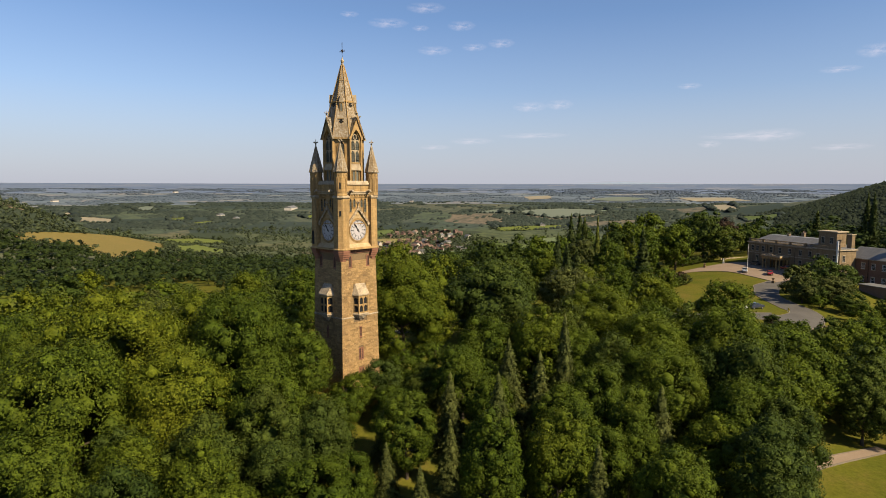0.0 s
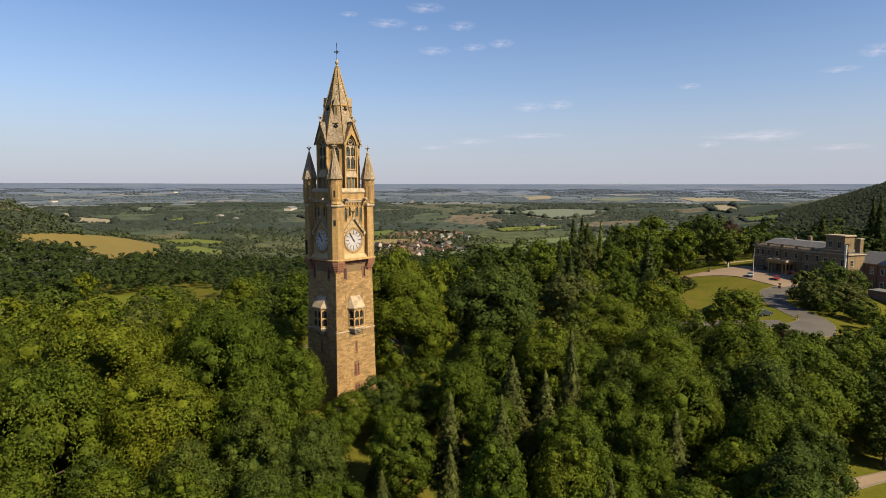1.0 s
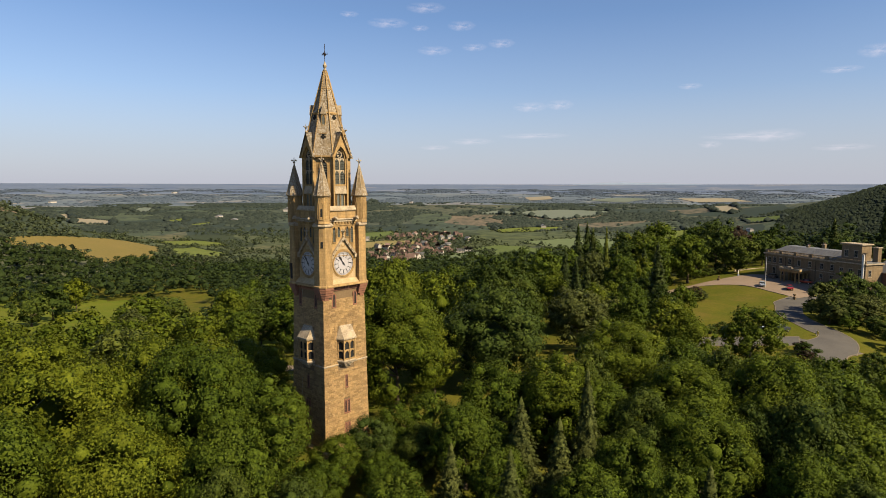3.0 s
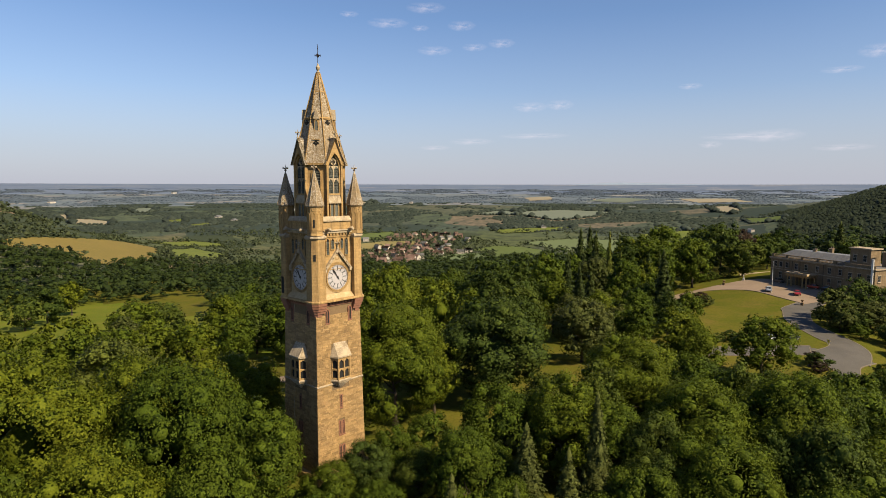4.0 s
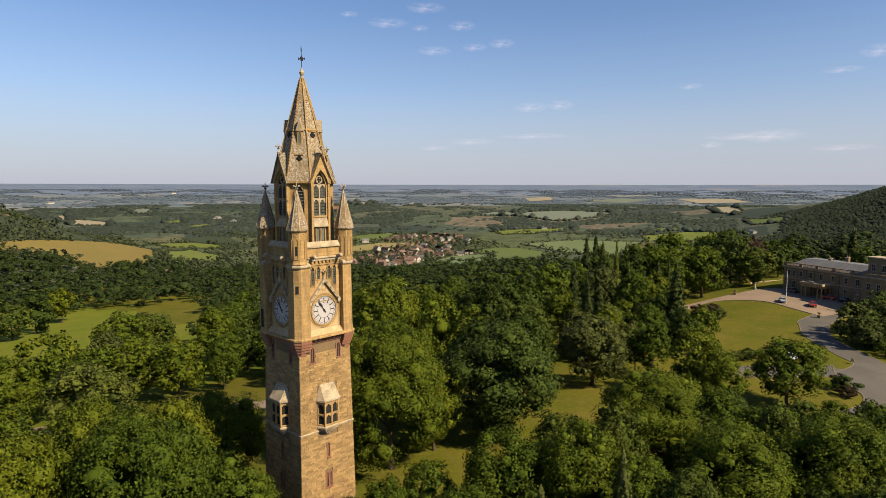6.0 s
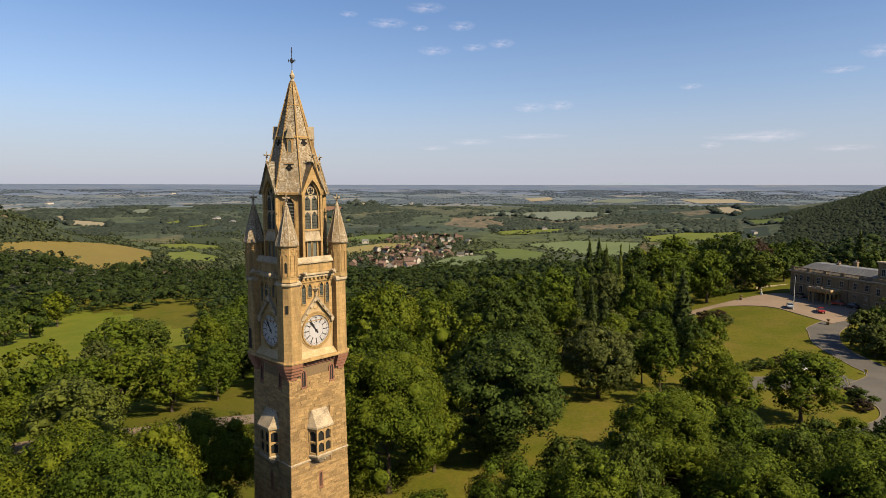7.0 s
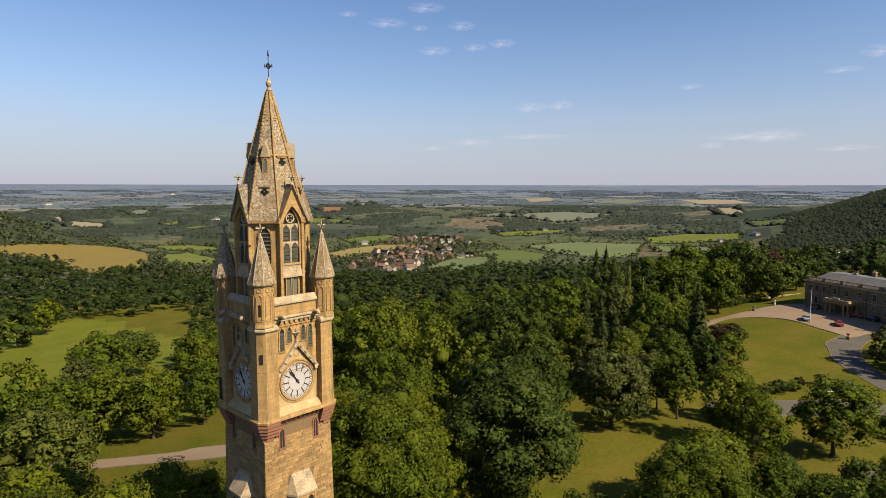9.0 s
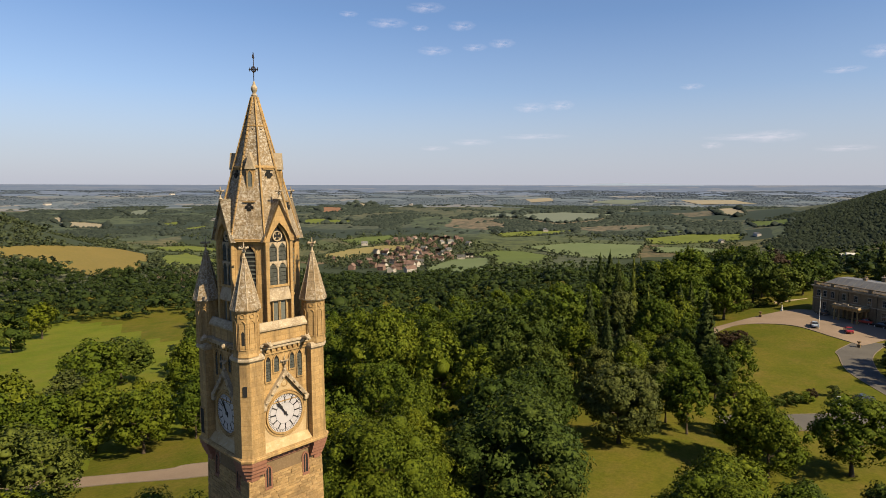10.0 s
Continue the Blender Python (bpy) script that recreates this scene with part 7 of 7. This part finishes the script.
def scatter_woods():
    rng = random.Random(11)
    near, mid, far, edge = [], [], [], []
    r = 235.0
    while r < 4850:
        step = ((15.5 if r < 620 else 10.2) + max(0, r - 620) * 0.0050) * (1 if r < 1400 else 0.72)
        a = -44.0
        da = math.degrees(step / r)
        while a < 46:
            a += da * rng.uniform(0.7, 1.3)
            rr = r + rng.uniform(-1.1, 1.1) * step
            x, y = place(rr, a)
            if rr < 560 and a < -21.0 and rr < 405:
                continue
            if a > 19 and rr < 290:
                continue
            if in_field(x, y) or rr > 1100 and in_field(*place(rr + 40, a)):
                continue
            if rng.random() > wood_cover(x, y, rr, a):
                continue
            z = land(x, y)
            if rr < 620:
                rad = 7.2 + 4.8 * rng.random() ** 1.4
                h = rad * rng.uniform(0.62, 0.9) * (0.9 if a > -8 else 1.0)
                near.append((x, y, z + h * 0.72, rad, rad, h, rng.uniform(0, 6)))
            elif rr < 1400:
                rad = 3.0 + 6.0 * rng.random() ** 1.8
                mid.append((x, y, z + rad * 0.55, rad, rad * rng.uniform(0.8, 1.3), rad * rng.uniform(0.75, 1.05), rng.uniform(0, 6)))
            else:
                rad = 2.8 + rr * 0.0013 * rng.uniform(0.4, 1.1)
                far.append((x, y, z + 1, rad * rng.uniform(1.0, 2.6), rad * 0.7, rng.uniform(3.5, 6) * (1 - 0.8 * smooth(1700, 3300, rr)), radians(-a - YAW) + rng.uniform(-0.6, 0.6)))
        r += step * 0.9
    return near, mid, far


woods_near, woods_mid, woods_far = scatter_woods()


def hedgerows():
    """Lines of bushes and trees along the edges of the fields."""
    rng = random.Random(5)
    rows = []
    for poly in open_ground:
        for (x0, y0), (x1, y1) in zip(poly, poly[1:] + poly[:1]):
            ln = math.hypot(x1 - x0, y1 - y0)
            r = polar((x0 + x1) / 2, (y0 + y1) / 2)[0]
            size = 2.2 + r * 0.0012
            if r > 2400:
                continue
            k = 0.0
            while k < ln:
                f = k / ln
                tall = rng.random() < 0.22
                s = size * (rng.uniform(1.4, 2.4) if tall else rng.uniform(0.7, 1.1))
                x, y = x0 + (x1 - x0) * f + rng.uniform(-2, 2), y0 + (y1 - y0) * f + rng.uniform(-2, 2)
                rows.append((x, y, land(x, y) + s * 0.5, s * 1.3, s * 1.3, s * 1.0, rng.uniform(0, 6)))
                k += size * rng.uniform(1.2, 3.2)
    return rows


def hill_wood():
    """Close-set trees over the dark hill."""
    rng = random.Random(23)
    rows = []
    r = 1150.0
    while r < 1690:
        a = 26.0
        while a < 42:
            a += math.degrees(4.6 / r) * rng.uniform(0.4, 1.6)
            x, y = place(r + rng.uniform(-8, 8), a)
            if in_field(x, y) or rng.random() > smooth(28.4, 30.6, a + 2 * noise.noise((x / 150, y / 150, 0.4))):
                continue
            s = 1.7 + 2.4 * rng.random() ** 1.5
            rows.append((x, y, land(x, y) + s * 0.4, s * rng.uniform(0.9, 1.4), s, s * rng.uniform(0.6, 1.5), rng.uniform(0, 6)))
        r += 4.8
    return rows

leafy = [leafy_template(i, 170, 14, 0.075, ball(1)) for i in range(6)]
crude = [leafy_template(40 + i, 24, 4, 0.2) for i in range(6)]
lean_blobs = [(LEAN[0] * np.array((1, 1, 0.9 + 0.05 * i)), np.array(LEAN[1]), LEAN[0]) for i in range(4)]
stuff("woodland", woods_near, leafy, LEAF_WOOD, "dense dark green deciduous woodland on the slope", "woodland")
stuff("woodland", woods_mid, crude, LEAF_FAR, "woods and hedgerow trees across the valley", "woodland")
# valley, plain and hill woods carry haze in their leaf colour
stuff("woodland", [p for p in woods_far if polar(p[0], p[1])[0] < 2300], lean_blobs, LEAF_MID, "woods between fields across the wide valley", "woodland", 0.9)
stuff("woodland", [p for p in woods_far if 2300 <= polar(p[0], p[1])[0] < 3900], lean_blobs, LEAF_HAZE, "distant woods and hedges on the plain, blued with painted haze", "woodland", 0.9)
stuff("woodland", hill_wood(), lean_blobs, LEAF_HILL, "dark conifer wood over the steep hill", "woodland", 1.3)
rows = hedgerows()
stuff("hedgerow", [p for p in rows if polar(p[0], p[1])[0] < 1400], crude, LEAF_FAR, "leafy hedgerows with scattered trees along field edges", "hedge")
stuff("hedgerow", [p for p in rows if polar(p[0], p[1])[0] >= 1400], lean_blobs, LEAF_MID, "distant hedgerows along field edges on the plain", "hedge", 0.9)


def far_ridge():
    """A long low ridge on the skyline."""
    bm = bmesh.new()
    ring = []
    for i in range(81):
        a = 8 + 17 * i / 80
        h = 17 * math.exp(-((a - 16) / 3.0) ** 2) + 8 * math.exp(-((a - 20.5) / 2.6) ** 2) + 3 * noise.noise((a * 1.3, 0, 0))
        rows_at = []
        for rr, hh in ((4860, -30), (4920, h * 0.6), (4960, h), (4990, -30)):
            x, y = place(rr, a)
            rows_at.append(bm.verts.new((x, y, 53 + hh)))
        ring.append(rows_at)
    for a, b in zip(ring, ring[1:]):
        for k in range(3):
            bm.faces.new((a[k], b[k], b[k + 1], a[k + 1]))
    tagged(part("backdrop", bm, RIDGE), "faint ridge of hills on the skyline, painted in haze blue", "hills", kind="structure")


far_ridge()

# ---------------------------------------------------------------- the village, marquees and clouds


def cottage_meshes(w, d, h, wall_mat, roof_mat):
    meshes = []
    bm = bmesh.new()
    box(bm, -w / 2, w / 2, -d / 2, d / 2, -2, h)
    prism(bm, [(-d / 2, h), (d / 2, h), (0, h + d * 0.42)], -w / 2 + 0.02, w / 2 - 0.02, Matrix.Rotation(radians(90), 4, "Z"))
    meshes.append(("wall", bm, wall_mat))
    bm = bmesh.new()
    for s in (-1, 1):
        vs = [bm.verts.new(p) for p in ((-w / 2 - 0.3, s * (d / 2 + 0.4), h - 0.25), (w / 2 + 0.3, s * (d / 2 + 0.4), h - 0.25), (w / 2 + 0.3, 0, h + d * 0.45), (-w / 2 - 0.3, 0, h + d * 0.45))]
        bm.faces.new(vs if s < 0 else vs[::-1])
    bmesh.ops.solidify(bm, geom=bm.faces[:], thickness=0.2)
    meshes.append(("roof", bm, roof_mat))
    bm = bmesh.new()
    box(bm, w * 0.28, w * 0.28 + 0.9, -0.4, 0.4, h + d * 0.2, h + d * 0.45 + 1.1)
    meshes.append(("chimney", bm, BRICK))
    for i in range(4):
        x = -w * 0.3 + (i % 2) * w * 0.6
        z = 0.9 + (i // 2) * 2.6
        for s in (-1, 1):
            meshes.append(("window", box(bmesh.new(), x - 0.6, x + 0.6, s * d / 2 - 0.04, s * d / 2 + 0.04, z, z + 1.2), PANE))
    out = []
    for nm, bm, mat in meshes:
        me = bpy.data.meshes.new(nm)
        bm.to_mesh(me)
        bm.free()
        me.materials.append(mat)
        out.append((nm, me))
    return out


COTTAGES = [(cottage_meshes(w, d, h, wm, rm), lab) for w, d, h, wm, rm, lab in (
    (11, 7.5, 5.2, BRICK, TILE, "red brick cottage with a red tile roof"),
    (15, 8, 5.4, RENDER_WALL, TILE, "pale rendered house with a red tile roof"),
    (9, 7, 5.0, BRICK, TILE, "small red brick house with a red tile roof"),
    (13, 8, 5.0, RENDER_WALL, LEAD, "white rendered house with a grey slate roof"))]
village_rng = random.Random(21)
placed = []
for _ in range(2500):
    if len(placed) >= 96:
        break
    r, a = village_rng.uniform(780, 1330), village_rng.gauss(-2.6, 3.2)
    if a > 2.6 or a < -12 or (r < 930 and a > -1.5):
        continue
    x, y = place(r, a)
    if in_field(x, y) or any((x - u) ** 2 + (y - v) ** 2 < 190 for u, v in placed):
        continue
    placed.append((x, y))
    parts, lab = COTTAGES[village_rng.choice((0, 0, 1, 2, 2, 3))]
    ob = thing("village_house", pose(x, y, land(x, y), 0, 0, village_rng.uniform(0, 180)), lab, "house", "houses of the village in the valley")
    for nm, me in parts:
        o = new(nm, me)
        o.parent = ob
for r, a, w, lab in ((1105, 32.85, 15, ""), (1100, 33.6, 13, "")):
    x, y = place(r, a)
    ob = thing("marquee", pose(x, y, land(x, y), 0, 0, 20), "white round-topped marquee on a green field", "marquee", "marquees on the field")
    bm = bmesh.new()
    ring_loft(bm, [[(w / 2 * math.cos(math.pi * i / 10), yy, 4.6 * math.sin(math.pi * i / 10)) for i in range(11)] for yy in (-6, 6)])
    part("canvas", bm, WHITE_PAINT, ob)
    part("skirt", box(bmesh.new(), -w / 2 - 0.2, w / 2 + 0.2, -6.2, 6.2, -2, 0.6), WHITE_PAINT, ob)
for r, a, w, d in ((1740, -20.5, 26, 12), (1650, -19.2, 20, 12), (2500, -33, 30, 10), (3300, -24, 40, 10), (1330, 24.5, 14, 8), (1390, 27.2, 18, 8), (2300, -3, 34, 12), (2600, 14, 36, 12), (1480, 9.5, 22, 12), (1900, -14.3, 66, 22)):
    x, y = place(r, a)
    ob = thing("farm_building", pose(x, y, land(x, y), 0, 0, 40), "long pale farm building among trees", "barn", "farm buildings on the plain")
    part("wall", box(bmesh.new(), -w / 2, w / 2, -d / 2, d / 2, -3, 5), RENDER_WALL, ob)
    bm = prism(bmesh.new(), [(-d / 2 - 0.5, 5), (d / 2 + 0.5, 5), (0, 5 + d * 0.28)], -w / 2 - 0.5, w / 2 + 0.5, Matrix.Rotation(radians(90), 4, "Z"))
    part("roof", bm, LEAD, ob)


def cloud_material():
    m, nt, bsdf, co, geo, info = material("self_lit_thin_cloud", 1.0)
    bsdf.inputs["Base Color"].default_value = (0.9, 0.88, 0.88, 1)
    tr = nt.nodes.new("ShaderNodeBsdfTransparent")
    mx = nt.nodes.new("ShaderNodeMixShader")
    n = noise_tex(nt, co, 1.6, 7, 0.7)
    ln = nt.nodes.new("ShaderNodeVectorMath")
    ln.operation = "LENGTH"
    nt.links.new(co, ln.inputs[0])
    edge = ramp(nt, ln.outputs["Value"], (0.15, WHITE), (0.95, BLACK))
    mul = nt.nodes.new("ShaderNodeMath")
    mul.operation = "MULTIPLY"
    nt.links.new(ramp(nt, n, (0.38, BLACK), (0.78, (0.6, 0.6, 0.6))), mul.inputs[0])
    nt.links.new(edge, mul.inputs[1])
    nt.links.new(mul.outputs[0], mx.inputs[0])
    # clouds glow by emission in place of sunlight on them
    em = nt.nodes.new("ShaderNodeEmission")
    em.inputs[0].default_value, em.inputs[1].default_value = (1.0, 0.88, 0.86, 1), 0.5
    nt.links.new(tr.outputs[0], mx.inputs[1])
    nt.links.new(em.outputs[0], mx.inputs[2])
    nt.links.new(mx.outputs[0], nt.nodes["Material Output"].inputs[0])
    return m


CLOUD = cloud_material()
# thin clouds low over the horizon: bearing, rise in degrees, width and height in metres
for a, up, w, h in ((-1.6, 15.97, 324, 95), (-5.1, 14.66, 338, 88), (1.7, 14.48, 233, 88), (-0.8, 12.37, 285, 81), (2.9, 12.65, 208, 66), (5.4, 12.95, 221, 81), (-8.6, 15.3, 157, 51), (-2.1, 14.28, 143, 51), (8.1, 7.34, 288, 88), (10.8, 7.48, 224, 88), (2.7, 4.25, 363, 59), (8.5, 4.73, 590, 51), (28.3, 4.29, 441, 103), (26.4, 4.31, 651, 59), (35.3, 10.27, 270, 103), (32.9, 9.11, 262, 51), (23.7, 3.68, 170, 59), (21.9, 8.64, 182, 51), (33.3, 3.16, 387, 51), (-0.8, 3.68, 259, 44)):
    b = radians(a + YAW)
    d = 4600
    x, y, z = HEART.x + d * math.sin(b), HEART.y + d * math.cos(b), 34 + d * math.tan(radians(up))
    bm = bmesh.new()
    bmesh.ops.create_grid(bm, x_segments=12, y_segments=6, size=1)
    for v in bm.verts:
        v.co = Vector((v.co.x, 0.3 * noise.noise(v.co * 2), v.co.y))
    ob = part("cloud", bm, CLOUD)
    ob.matrix_world = Matrix.Translation((x, y, z)) @ Matrix.Rotation(-b, 4, "Z") @ Matrix.Diagonal((w / 2, 40, h / 2, 1))
    ob.visible_shadow = False
    tagged(ob, "small thin white cloud in a blue sky", "cloud", kind="structure")

# ---------------------------------------------------------------- coursed stones of the tower's shaft


def unit_block(name, mat, chip):
    bm = bmesh.new()
    box(bm, -0.5, 0.5, -0.5, 0.5, -0.5, 0.5)
    rng = random.Random(chip)
    for v in bm.verts:
        v.co += Vector((rng.uniform(-0.02, 0.02), rng.uniform(-0.15, 0.0) if v.co.y < 0 else 0, rng.uniform(-0.05, 0.05)))
    me = bpy.data.meshes.new(name)
    bm.to_mesh(me)
    bm.free()
    me.materials.append(mat)
    return me


BLOCKS = [unit_block("stone", RUBBLE_STONE, i) for i in range(6)]


def clear_of_lights(x0, x1, z0, z1):
    """The lengths of a stone that miss the windows."""
    runs = [(x0, x1)]
    for cx, w, lz0, sp, top in LIGHTS + ((0.0, 1.1, 10.5, 15, 15.5),):
        if z1 > lz0 - 0.16 and z0 < top + 0.1:
            l, r = cx - w - 0.1, cx + w + 0.1
            runs = [q for a, b in runs for q in ((a, min(b, l)), (max(a, r), b)) if q[1] - q[0] > 0.08]
    return runs


def lay_stones(turn, seed, singles):
    rng = random.Random(seed)
    verts, faces, count = [], [], 0
    z = 1.03
    while z < 18.9:
        hgt = rng.uniform(0.17, 0.29)
        half = shaft_half(z + hgt / 2)
        x = -half + (0.0 if rng.random() < 0.5 else -0.2)
        while x < half:
            w = rng.uniform(0.3, 0.8)
            a, b = max(x, -half), min(x + w, half)
            if half - b < 0.2:
                b = half
            end = b
            for a, b in clear_of_lights(a, b, z, z + hgt):
                proud = rng.uniform(0.0, 0.03)
                m = turn @ Matrix.Translation(((a + b) / 2, -half + 0.06 - proud, z + hgt / 2)) @ Matrix.Diagonal((b - a - 0.02, 0.12, hgt - 0.025, 1))
                if singles and count < 300 and z > 15.0:
                    ob = new("stone", BLOCKS[count % 6])
                    ob.parent, ob.matrix_basis = shaft, m
                    count += 1
                else:
                    src = BLOCKS[rng.randrange(6)]
                    k = len(verts)
                    verts += [m @ v.co for v in src.vertices]
                    faces += [[k + i for i in p.vertices] for p in src.polygons]
            x = end if end < half else half + 1
        z += hgt
    me = bpy.data.meshes.new("stonework")
    me.from_pydata([tuple(v) for v in verts], [], faces)
    me.materials.append(RUBBLE_JOINED)
    ob = new("stonework", me)
    ob.parent = shaft
    tagged(ob, kind="stuff")


for i, turn in enumerate(TURNS):
    lay_stones(turn, 40 + i, i == 0)
